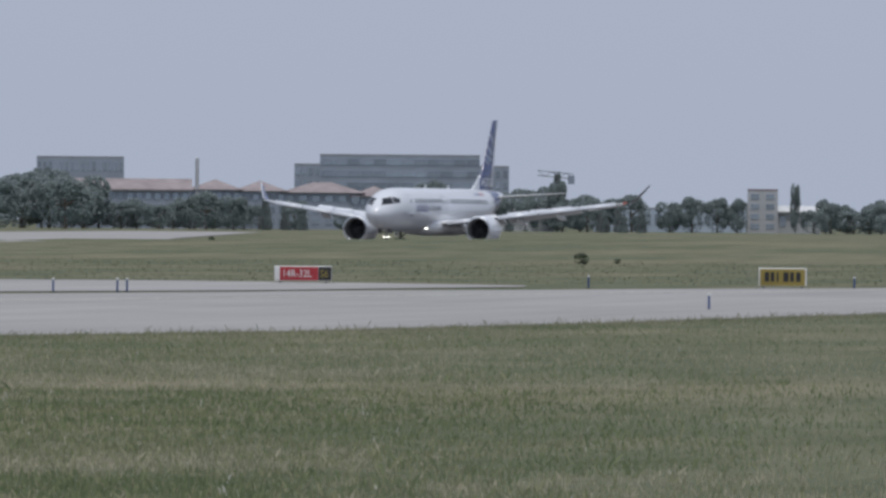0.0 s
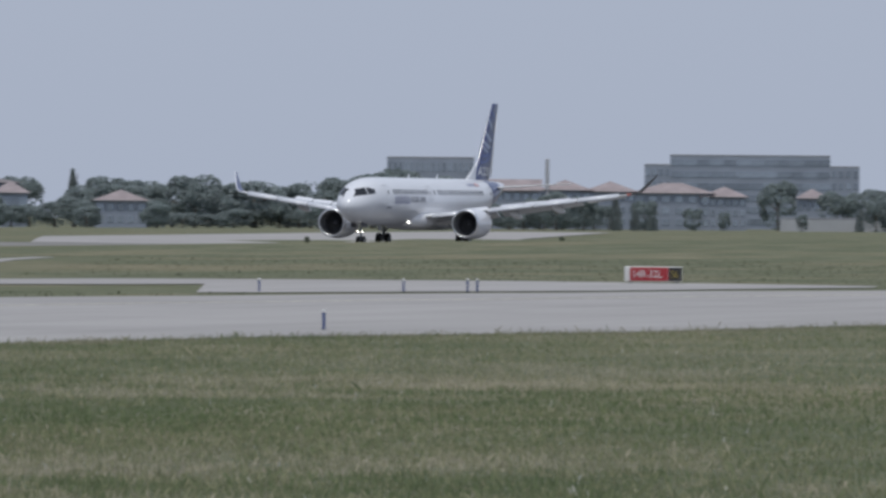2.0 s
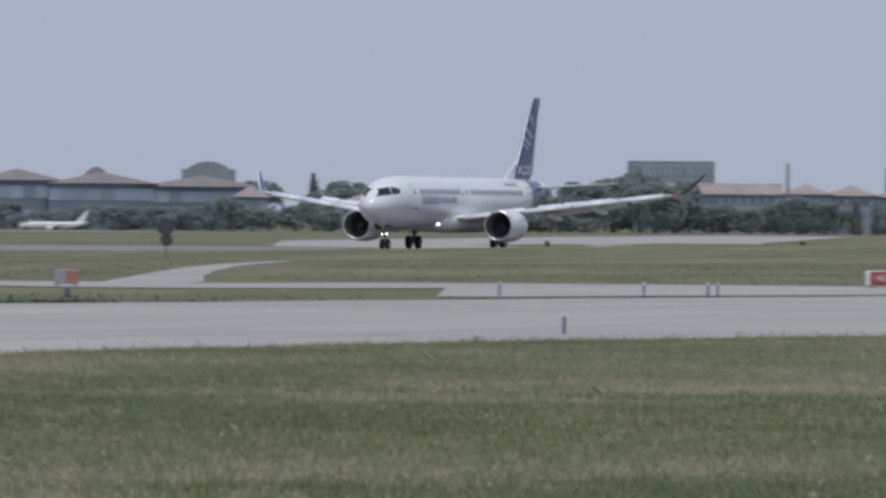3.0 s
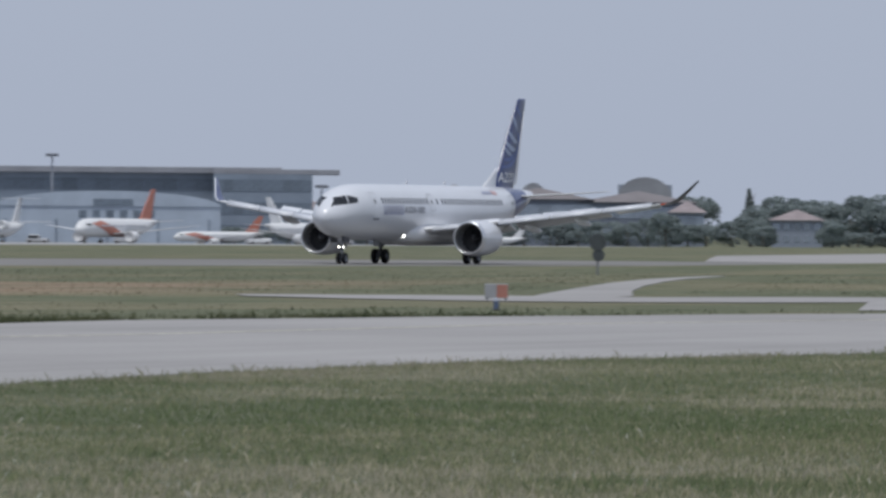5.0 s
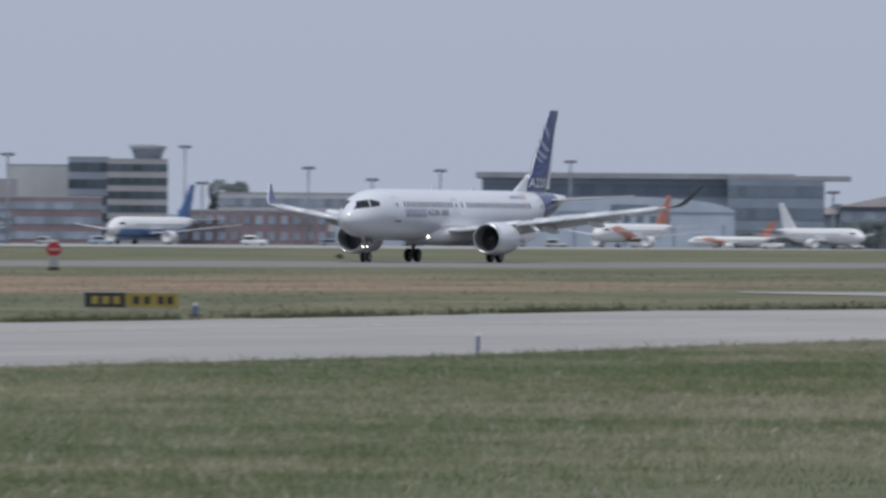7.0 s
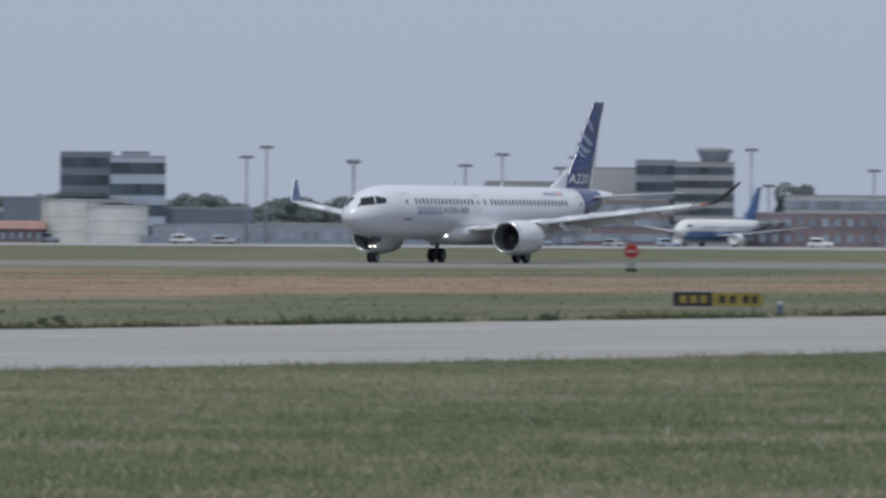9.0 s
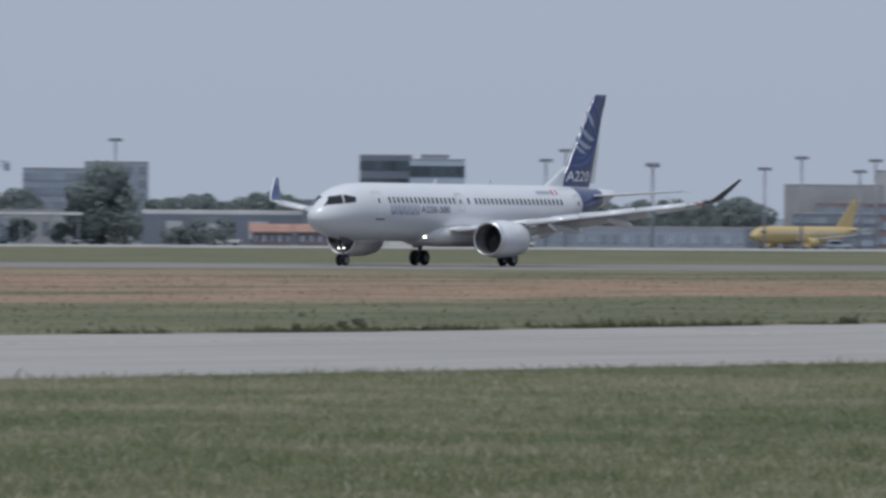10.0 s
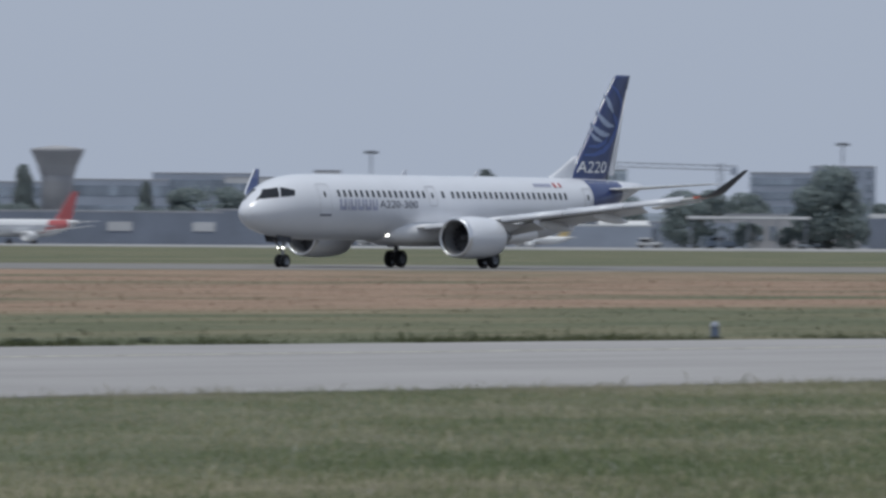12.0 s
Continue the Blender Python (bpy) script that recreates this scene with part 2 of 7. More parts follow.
def box(bm, x0, x1, y0, y1, z0, z1, bevel=0.0, m=None):
    mat = Matrix.LocRotScale(((x0 + x1) / 2, (y0 + y1) / 2, (z0 + z1) / 2), None, (x1 - x0, y1 - y0, z1 - z0))
    g = bmesh.ops.create_cube(bm, size=1.0, matrix=mat if m is None else m @ mat)
    if bevel:
        es = list({e for v in g["verts"] for e in v.link_edges})
        bmesh.ops.bevel(bm, geom=es, offset=bevel, segments=1, affect="EDGES")
    return bm


def boxed(*a, bevel=0.0, m=None):
    return box(bmesh.new(), *a, bevel=bevel, m=m)


def tube(bm, a, b, r0, r1=None, seg=10):
    a, b = Vector(a), Vector(b)
    turn = (b - a).to_track_quat("Z", "Y").to_matrix().to_4x4()
    bmesh.ops.create_cone(bm, cap_ends=True, segments=seg, radius1=r0, radius2=r0 if r1 is None else r1, depth=(b - a).length,
                          matrix=Matrix.Translation((a + b) / 2) @ turn)
    return bm


def tubed(*a, **k):
    return tube(bmesh.new(), *a, **k)


def loft(rings, closed=True, caps=True):
    n = len(rings[0])
    verts = [v for r in rings for v in r]
    faces = []
    for i in range(len(rings) - 1):
        for j in range(n if closed else n - 1):
            k = (j + 1) % n
            faces.append((i * n + j, i * n + k, (i + 1) * n + k, (i + 1) * n + j))
    if caps and closed:
        faces += [tuple(range(n))[::-1], tuple(range((len(rings) - 1) * n, len(rings) * n))]
    return verts, faces


def lathe(profile, seg=32, axis="x", centre=(0, 0, 0)):
    """Turn (along, radius) pairs round the x or y axis."""
    rings = []
    for a, r in profile:
        ring = []
        for k in range(seg):
            c, s = math.cos(2 * math.pi * k / seg) * r, math.sin(2 * math.pi * k / seg) * r
            p = (a, c, s) if axis == "x" else (c, a, s)
            ring.append((p[0] + centre[0], p[1] + centre[1], p[2] + centre[2]))
        rings.append(ring)
    return loft(rings, caps=False)


def smooth_step(a, b, x):
    u = min(1, max(0, (x - a) / (b - a)))
    return u * u * (3 - 2 * u)


def interp(x, table):
    if x <= table[0][0]:
        return table[0][1:]
    for p, q in zip(table, table[1:]):
        if x <= q[0]:
            u = (x - p[0]) / (q[0] - p[0])
            u = u * u * (3 - 2 * u) * 0.5 + u * 0.5
            return tuple(a + (b - a) * u for a, b in zip(p[1:], q[1:]))
    return table[-1][1:]


def lettering(text, size, material, name, parent, place, label="", align="LEFT"):
    """Flat letters as a mesh; place maps (u, v) of the text's plane to a point."""
    cu = bpy.data.curves.new(name, "FONT")
    cu.body, cu.size, cu.align_x, cu.resolution_u = text, size, align, 3
    tmp = bpy.data.objects.new(name, cu)
    scene.collection.objects.link(tmp)
    me = bpy.data.meshes.new_from_object(tmp.evaluated_get(bpy.context.evaluated_depsgraph_get()))
    bpy.data.objects.remove(tmp)
    bm = bmesh.new()
    bm.from_mesh(me)
    bmesh.ops.triangulate(bm, faces=bm.faces)
    for v in bm.verts:
        v.co = place(v.co.x, v.co.y)
    bm.normal_update()
    out = bpy.data.meshes.new(name)
    bm.to_mesh(out)
    bm.free()
    return part(name, out, material, parent, label)

# ---------------------------------------------------------------- the field


RUNWAY_Z = [(300, 0.16), (334, 0.11), (352, 0.09), (370, 0.06), (430, 0.03), (515, 0.07), (560, 0.06), (601, 0.02), (625, -0.07), (642, -0.18), (660, -0.28), (693, -0.48), (760, -0.58)]


def runway_y(x):
    return 161 + 0.265 * (692 - x)


def ground_z(x, y):
    """The field is level; the runway follows slow swells, and the apron beyond lies a little lower."""
    off = y - runway_y(x)
    rise = float(np.interp(x, [q[0] for q in RUNWAY_Z], [q[1] for q in RUNWAY_Z])) * (1 - smooth_step(34, 60, abs(off)))
    swell = float(np.interp(x, [430, 475, 503, 530, 563, 620, 780], [0, 0.26, 0.54, 0.72, 0.85, 0.92, 0.95])) * smooth_step(-220, -62, off) * (1 - smooth_step(-60, -35, off))
    return rise + swell - (0.78 * smooth_step(390, 540, y) * smooth_step(150, 650, off) if off > 0 else 0.0)


def ground_sheet():
    xs = sorted(set([-5000, -2500, -1200, -600] + list(range(-300, 1300, 12)) + [1350, 1400, 1450, 1500, 1600, 1750, 2000, 3000, 5000]))
    offs = [-4600, -2400, -1200, -600, -300, -220, -180, -140, -110, -90, -76, -66, -60, -55, -50, -45, -41, -38, -35, -31, -24, -12, 0, 12, 24, 31, 34, 38, 44, 50,
            60, 100, 150, 200, 250, 300, 350, 400, 450, 500, 600, 700, 800, 1000, 1500, 3000, 4700]
    verts = [(x, runway_y(min(x, 1500)) + o, ground_z(min(x, 1500), runway_y(min(x, 1500)) + o)) for x in xs for o in offs]
    n = len(offs)
    faces = [(i * n + j, (i + 1) * n + j, (i + 1) * n + j + 1, i * n + j + 1) for i in range(len(xs) - 1) for j in range(n - 1)]
    ob = part("ground", (verts, faces), GRASS, None, smooth=True)
    return tagged(ob, "wide airfield of green and straw-dry mown grass", "grass field", kind="structure")


def strip(name, material, near, far, xs, lift, label, category, wobble=0.0):
    """A ribbon of paving between two edge lines, with a shallow edge drop on both sides."""
    rng = random.Random(name)
    rows = []
    for x in xs:
        a, b = near(x) + rng.uniform(-wobble, wobble), far(x) + rng.uniform(-wobble, wobble)
        rows.append([(x, a, ground_z(x, a) - 0.05), (x, a + 0.02, ground_z(x, a) + lift)] +
                    [(x, a + (b - a) * u, ground_z(x, a + (b - a) * u) + lift) for u in (0.25, 0.5, 0.75)] +
                    [(x, b - 0.02, ground_z(x, b) + lift), (x, b, ground_z(x, b) - 0.05)])
    ob = part(name, loft(rows, closed=False), material, None)
    return tagged(ob, label, category, kind="structure")


NEAR = [(-400, 52), (38, 48.9), (60, 48.3), (85, 47.2), (104, 47.0), (120, 48.8), (134, 49.2), (150, 46.8), (165, 42.0), (185, 39.4), (207, 37.4), (300, 28), (500, 8)]
FAR = [(-400, 84), (74, 78), (95, 77), (112, 75.3), (136, 76.4), (160, 77), (188, 79), (204, 76.6), (214, 74), (230, 69.8), (250, 64.8), (270, 57.8), (285, 51.4), (330, 38), (500, -8)]



def taxi_near(x):
    return interp(x, NEAR)[0]


def taxi_far(x):
    return interp(x, FAR)[0]


ground_sheet()
taxi_xs = [x * 2.0 for x in range(-150, 200)]
strip("taxiway", TAXI, taxi_near, taxi_far, taxi_xs, 0.02, "long worn grey asphalt taxiway across the grass", "taxiway", wobble=0.12)
strip("taxiway_line", LINE_PAINT, lambda x: taxi_near(x) * 0.27 + taxi_far(x) * 0.73, lambda x: taxi_near(x) * 0.27 + taxi_far(x) * 0.73 + 0.35, taxi_xs, 0.03,
      "faded yellow centre line on the taxiway", "painted line")
runway_xs = [x * 6.0 for x in range(-80, 230)]
strip("runway", RUNWAY, lambda x: runway_y(x) - 31, lambda x: runway_y(x) + 31, runway_xs, 0.02, "pale grey concrete runway with worn surface", "runway")


def far_paving():
    """A pale taxiway beyond the far end of the runway."""
    pts = [((716, 198), (1152, 300)), ((713, 208), (1146, 320)), ((680, 203), (1006, 300)), ((655, 209), (858, 272)), ((630, 213), (758, 255))]
    rows = [[(a[0] + (b[0] - a[0]) * u, a[1] + (b[1] - a[1]) * u, ground_z(a[0] + (b[0] - a[0]) * u, a[1] + (b[1] - a[1]) * u) + 0.06) for u in (0, 0.2, 0.4, 0.6, 0.8, 1)] for a, b in pts]
    ob = part("far_taxiway", loft(rows, closed=False), TAXI, None)
    return tagged(ob, "pale paved taxiway beyond the runway end", "taxiway", kind="structure")


far_paving()

# ---------------------------------------------------------------- the airliner
# Its own space: x forward, y to its left, z up from the tarmac, origin between the main wheels.
BODY = [(18.76, 3.12, 2.90, 0.06), (18.6, 3.44, 2.62, 0.40), (18.2, 3.80, 2.34, 0.76), (17.6, 4.20, 2.08, 1.10), (16.9, 4.62, 1.89, 1.36), (16.2, 4.92, 1.77, 1.52),
        (15.4, 5.12, 1.68, 1.63), (14.4, 5.25, 1.61, 1.70), (13.0, 5.31, 1.58, 1.74), (11.0, 5.32, 1.57, 1.75), (-7.5, 5.32, 1.57, 1.75), (-9.5, 5.32, 1.72, 1.73),
        (-11.5, 5.31, 2.12, 1.64), (-13.5, 5.29, 2.65, 1.47), (-15.5, 5.25, 3.22, 1.20), (-17.2, 5.19, 3.75, 0.88), (-18.6, 5.12, 4.25, 0.56), (-19.6, 5.05, 4.62, 0.30),
        (-20.0, 4.97, 4.80, 0.12)]


def body_at(x):
    """Top, bottom and half width of the fuselage at a station."""
    t = [(-s[0], *s[1:]) for s in BODY]
    return interp(-x, t)


def body_side(x, z, side, out=0.012):
    """The point of the fuselage skin at station x and height z."""
    top, bot, w = body_at(x)
    c, h = (top + bot) / 2, (top - bot) / 2
    u = max(-0.98, min(0.98, (z - c) / h))
    return Vector((x, side * (w * math.sqrt(1 - u * u) + out), z + u * out))


def fuselage_mesh():
    xs = []
    for a, b in zip(BODY, BODY[1:]):
        n = max(2, min(20, int((a[0] - b[0]) / 0.35)))
        xs += [a[0] + (b[0] - a[0]) * k / n for k in range(n)]
    xs.append(BODY[-1][0])
    rings = []
    for x in xs:
        top, bot, w = body_at(x)
        c, h = (top + bot) / 2, (top - bot) / 2
        rings.append([(x, math.cos(2 * math.pi * k / 40) * w, c + math.sin(2 * math.pi * k / 40) * h) for k in range(40)])
    return loft(rings)


def aerofoil(le, chord, z, thick, n=9):
    """A closed section in the x-z plane: leading edge at x = le, tail behind it."""
    pts = []
    for k in range(n):
        u = (k / (n - 1)) ** 1.6
        t = thick * chord * 2.6 * (0.2969 * math.sqrt(u) - 0.126 * u - 0.3516 * u * u + 0.2843 * u ** 3 - 0.1015 * u ** 4) * 2
        pts.append((le - u * chord, t))
    up = [(x, z + t * 0.55 + 0.0) for x, t in pts]
    low = [(x, z - t * 0.45) for x, t in reversed(pts[1:-1])]
    return up + low


def wing_mesh(stations, side):
    """Stations: (y, leading x, chord, z, thickness)."""
    rings = [[(x, side * y, z) for x, z in aerofoil(le, ch, zz, th)] for y, le, ch, zz, th in stations]
    return loft(rings)


def plate(pts, thick, up=(0, 0, 1)):
    """A thin slab with the outline pts and a thickness along up."""
    u = Vector(up).normalized() * thick / 2
    a, b = [Vector(p) + u for p in pts], [Vector(p) - u for p in pts]
    return loft([b, a])


def skin_patch(corners, side, n=4, out=0.012):
    """A patch on the fuselage side from (x, z) corners."""
    (x0, z0), (x1, z1), (x2, z2), (x3, z3) = corners
    verts, faces = [], []
    for i in range(n + 1):
        for j in range(n + 1):
            u, v = i / n, j / n
            x = (x0 * (1 - u) + x1 * u) * (1 - v) + (x3 * (1 - u) + x2 * u) * v
            z = (z0 * (1 - u) + z1 * u) * (1 - v) + (z3 * (1 - u) + z2 * u) * v
            verts.append(body_side(x, z, side, out))
    for i in range(n):
        for j in range(n):
            a = i * (n + 1) + j
            faces.append((a, a + 1, a + n + 2, a + n + 1))
    return verts, faces


def wheel(parent, name, x, y, z, r, w):
    tyre = part(name, lathe([(-w / 2, r * 0.55), (-w / 2, r * 0.86), (-w * 0.36, r * 0.97), (0, r), (w * 0.36, r * 0.97), (w / 2, r * 0.86), (w / 2, r * 0.55)], 24, "y"),
                RUBBER, parent, "black rubber tyre", True, pose(x, y, z))
    rim = lathe([(-w * 0.4, 0.03), (-w * 0.3, r * 0.3), (-w * 0.48, r * 0.56), (w * 0.48, r * 0.56), (w * 0.3, r * 0.3), (w * 0.4, 0.03)], 18, "y")
    part("rim", rim, STEEL, tyre, "pale metal wheel rim")
    return tyre


def build_airliner():
    jet = holder("airliner", ROLL[0][1], "white twin-engined airliner with a dark blue striped fin, rolling out", "airplane")
    body = part("fuselage", fuselage_mesh(), WHITE, jet, "white glossy fuselage", True)
    # belly fairing
    rings = []
    for x, w, zb, zt in [(6.9, 0.5, 1.72, 2.3), (6.2, 1.35, 1.45, 2.6), (5.0, 1.80, 1.28, 2.75), (3.0, 1.98, 1.22, 2.8), (-3.0, 1.98, 1.22, 2.8), (-5.5, 1.80, 1.30, 2.75),
                         (-7.5, 1.35, 1.5, 2.6), (-9.0, 0.5, 1.72, 2.3)]:
        c, h = (zb + zt) / 2, (zt - zb) / 2
        rings.append([(x, math.copysign(abs(math.cos(a)) ** 0.75, math.cos(a)) * w, c + math.copysign(abs(math.sin(a)) ** 0.75, math.sin(a)) * h)
                      for a in [2 * math.pi * k / 28 for k in range(28)]])
    part("belly_fairing", loft(rings), WING_GREY, jet, "grey belly fairing", True)
    # wings
    W = [(0.0, 5.6, 7.2, 2.22, 0.13), (1.7, 4.9, 6.6, 2.30, 0.13), (3.6, 3.95, 5.3, 2.52, 0.135), (5.8, 2.85, 4.2, 2.80, 0.14), (9.5, 1.0, 3.2, 3.25, 0.145),
         (13.0, -0.75, 2.35, 3.70, 0.15), (15.6, -2.05, 1.75, 4.05, 0.14), (16.3, -2.45, 1.55, 4.16, 0.12)]
    for side, word in ((1, "left"), (-1, "right")):
        wing = part("wing", wing_mesh(W, side), WING_GREY, jet, "pale grey swept wing", True)
        for y0, y1 in ((2.3, 5.0), (6.3, 9.3), (9.4, 12.4), (12.5, 15.4)):
            rings = []
            for y in (y0, y1):
                le, ch, zz, th = interp(y, W)
                q = max(0.34, 0.11 * ch)
                rings.append([(le + 0.16, side * y, zz - 0.20), (le + 0.20, side * y, zz - 0.10), (le + 0.12, side * y, zz + 0.06), (le - q, side * y, zz + 0.20), (le - q, side * y, zz + 0.16), (le - 0.05, side * y, zz - 0.03)])
            part("slat", loft(rings), WHITE, wing, "white drooped leading-edge slat", True)
        tipw = [[(x, side * y, z) for x, z in sec] for y, sec in
                [(16.3, aerofoil(-2.45, 1.55, 4.16, 0.11)), (16.55, aerofoil(-2.75, 1.45, 4.27, 0.09)), (16.78, aerofoil(-3.15, 1.3, 4.46, 0.08)),
                 (17.2, aerofoil(-4.05, 0.9, 5.06, 0.08)), (17.62, aerofoil(-5.05, 0.45, 5.72, 0.08))]]
        part("winglet", loft(tipw), DARK_TIP if side > 0 else NAVY, wing, "dark upswept winglet", True)
        if side < 0:
            part("winglet_edge", tube(tube(bmesh.new(), (-3.12, -16.78, 4.46), (-5.02, -17.62, 5.72), 0.055, seg=6), (-2.42, -16.3, 4.16), (-3.12, -16.78, 4.46), 0.05, seg=6), WHITE, wing, "bright leading edge")
        if side > 0:
            part("tip_band", loft([[(x + 0.01, side * y, z + 0.012 * s) for x, z in aerofoil(le + 0.02, ch + 0.04, zz, th * 1.12)] for y, le, ch, zz, th, s in
                               [(16.02, -2.29, 1.64, 4.105, 0.13, 1), (16.28, -2.44, 1.56, 4.155, 0.12, 1)]]), ORANGE, wing, "orange band at the wing tip")
        # lowered flaps behind the wing, in two spans
        for y0, y1, x0, x1, z0, z1 in [(2.1, 5.6, -1.75, -1.42, 2.25, 2.66), (6.0, 12.2, -1.45, -2.72, 2.70, 3.50)]:
            c0, c1 = (1.5, 1.35) if y0 < 3 else (1.2, 0.8)
            d0, d1 = c0 * 0.30, c1 * 0.26
            part("flap", loft([[(x0 + 0.25, side * y0, z0 + 0.02), (x0 + 0.12, side * y0, z0 + 0.12), (x0 - c0 * 0.8, side * y0, z0 - d0), (x0 - c0 * 0.8 + 0.05, side * y0, z0 - d0 - 0.04)],
                               [(x1 + 0.25, side * y1, z1 + 0.02), (x1 + 0.12, side * y1, z1 + 0.12), (x1 - c1 * 0.8, side * y1, z1 - d1), (x1 - c1 * 0.8 + 0.05, side * y1, z1 - d1 - 0.04)]]),
                 WING_GREY, wing, "lowered trailing-edge flap")
        part("aileron", loft([[(-3.05, side * 12.6, 3.50), (-3.05, side * 12.6, 3.58), (-3.62, side * 12.6, 3.46), (-3.62, side * 12.6, 3.44)],
                              [(-3.75, side * 15.5, 3.92), (-3.75, side * 15.5, 3.99), (-4.0, side * 15.5, 3.93), (-4.0, side * 15.5, 3.91)]]), WING_GREY, wing)
        # raised spoilers
        for y0, y1 in [(3.2, 5.2), (6.2, 7.9), (8.0, 9.7), (9.8, 11.4)]:
            def hinge(y):
                le, ch, zz, th = interp(y, W)
                return le - ch * 0.66, zz + 0.10 + 0.012 * ch
            (xa, za), (xb, zb) = hinge(y0), hinge(y1)
            part("spoiler", plate([(xa, side * y0, za), (xb, side * y1, zb), (xb - 0.6, side * y1, zb + 0.20), (xa - 0.66, side * y0, za + 0.24)], 0.05), WHITE, wing,
                 "raised white spoiler panel")
        # flap track fairings
        for y, xx, zz in [(3.2, -0.4, 2.02), (7.3, -0.9, 2.55), (10.6, -1.6, 3.02)]:
            prof = [(1.5, 0.02), (1.1, 0.13), (0.4, 0.21), (-0.6, 0.22), (-1.4, 0.14), (-2.0, 0.02)]
            rings = [[(xx + a, side * y + math.cos(2 * math.pi * k / 12) * r * 0.7, zz - 0.1 * (1 - a) + math.sin(2 * math.pi * k / 12) * r * 1.2) for k in range(12)] for a, r in prof]
            part("flap_fairing", loft(rings), WING_GREY, wing, "", True)
        # engine
        ey, ez = side * 5.5, 1.76
        outer = [(6.18, 0.98), (6.26, 1.03), (6.20, 1.09), (6.0, 1.14), (5.5, 1.19), (4.6, 1.215), (3.6, 1.17), (2.9, 1.09), (2.55, 1.02), (2.5, 0.98), (2.7, 0.9)]
        nac = part("nacelle", lathe(outer, 40, "x", (0, ey, ez)), WHITE, jet, "white engine nacelle", True)
        part("intake_lip", lathe([(5.9, 0.945), (6.12, 0.95), (6.25, 0.985), (6.285, 1.03), (6.22, 1.105), (6.02, 1.15)], 40, "x", (0, ey, ez)), CHROME, nac, "bright metal intake lip", True)
        part("intake_duct", lathe([(5.92, 0.945), (5.4, 0.93), (5.0, 0.93)], 40, "x", (0, ey, ez)), DUCT, nac, "grey intake duct", True)
        bm = bmesh.new()
        for k in range(18):
            a = 2 * math.pi * k / 18
            vs = [bm.verts.new((5.12 - dx, ey + math.cos(a + da) * r, ez + math.sin(a + da) * r)) for r, da, dx in ((0.3, -0.1, 0), (0.92, 0.02, 0), (0.92, 0.26, 0.16), (0.3, 0.2, 0.2))]
            bm.faces.new(vs)
        part("fan", bm, FAN, nac, "dark fan blades")
        part("fan_disc", lathe([(4.85, 0.0), (4.86, 0.93)], 40, "x", (0, ey, ez)), DARK_TIP, nac)
        part("spinner", lathe([(5.62, 0.0), (5.55, 0.1), (5.35, 0.22), (5.1, 0.31)], 20, "x", (0, ey, ez)), FAN, nac, "", True)
        part("exhaust_cone", lathe([(3.2, 0.72), (2.2, 0.62), (1.5, 0.48), (1.45, 0.4), (1.3, 0.3), (0.7, 0.02)], 24, "x", (0, ey, ez + 0.05)), STEEL, nac, "", True)
        part("pylon", loft([[(4.4, ey + a, ez + 1.1), (4.4, ey - a, ez + 1.1), (1.3, ey - a, ez + 0.3), (1.3, ey + a, ez + 0.3)] if lvl == 0 else
                            [(3.2, ey + a, 2.66), (3.2, ey - a, 2.66), (-0.4, ey - a, 2.55), (-0.4, ey + a, 2.55)] for lvl, a in ((0, 0.2), (1, 0.16))]), WING_GREY, nac)
        part("nacelle_strake", plate([(5.0, ey - side * 0.95, ez + 0.72), (4.0, ey - side * 0.95, ez + 0.72), (4.05, ey - side * 1.12, ez + 1.05)], 0.03, (0, side, 1)), WING_GREY, nac)
        # tailplane
        part("tailplane", wing_mesh([(0.3, -14.6, 4.1, 4.62, 0.08), (1.0, -15.0, 3.7, 4.66, 0.08), (6.1, -18.1, 1.6, 5.02, 0.08)], side), WING_GREY, jet, "grey tailplane", True)
        # cabin windows and doors
        for x in [12.0 - 0.535 * k for k in range(16)] + [2.12] + [1.17 - 0.5315 * k for k in range(22)]:
            z = 4.2
            part("cabin_window", skin_patch([(x + 0.12, z - 0.19), (x - 0.12, z - 0.19), (x - 0.12, z + 0.19), (x + 0.12, z + 0.19)], side, 2, 0.015), CABIN_PANE, body)
        for xc, w2, z0, z1 in [(13.32, 0.5, 3.0, 4.72), (3.17, 0.40, 3.55, 4.68), (-12.4, 0.42, 3.05, 4.7)]:
            t = 0.045 if xc < 10 else 0.018
            d = part("cabin_door", skin_patch([(xc + w2, z0), (xc - w2, z0), (xc - w2, z1), (xc + w2, z1)], side, 5, 0.008), WHITE, body, "white cabin door with a grey outline", True)
            for q in ([(xc + w2, z0), (xc + w2 - t, z0), (xc + w2 - t, z1), (xc + w2, z1)], [(xc - w2 + t, z0), (xc - w2, z0), (xc - w2, z1), (xc - w2 + t, z1)],
                      [(xc + w2, z0), (xc - w2, z0), (xc - w2, z0 + t), (xc + w2, z0 + t)], [(xc + w2, z1 - t), (xc - w2, z1 - t), (xc - w2, z1), (xc + w2, z1)]):
                part("seam", skin_patch(q, side, 5, 0.02), SEAM, d)
            part("door_window", skin_patch([(xc + 0.09, 4.0), (xc - 0.09, 4.0), (xc - 0.09, 4.3), (xc + 0.09, 4.3)], side, 2, 0.02), GLASS, d)
        part("step_plate", skin_patch([(13.84, 2.93), (12.80, 2.93), (12.80, 3.03), (13.84, 3.03)], side, 3, 0.026), LETTER, body)
        # cockpit glass, two panes a side
        part("windscreen", skin_patch([(18.02, 3.83), (16.95, 3.95), (16.62, 4.50), (17.25, 4.38)], side, 4, 0.02), GLASS, body, "dark cockpit pane")
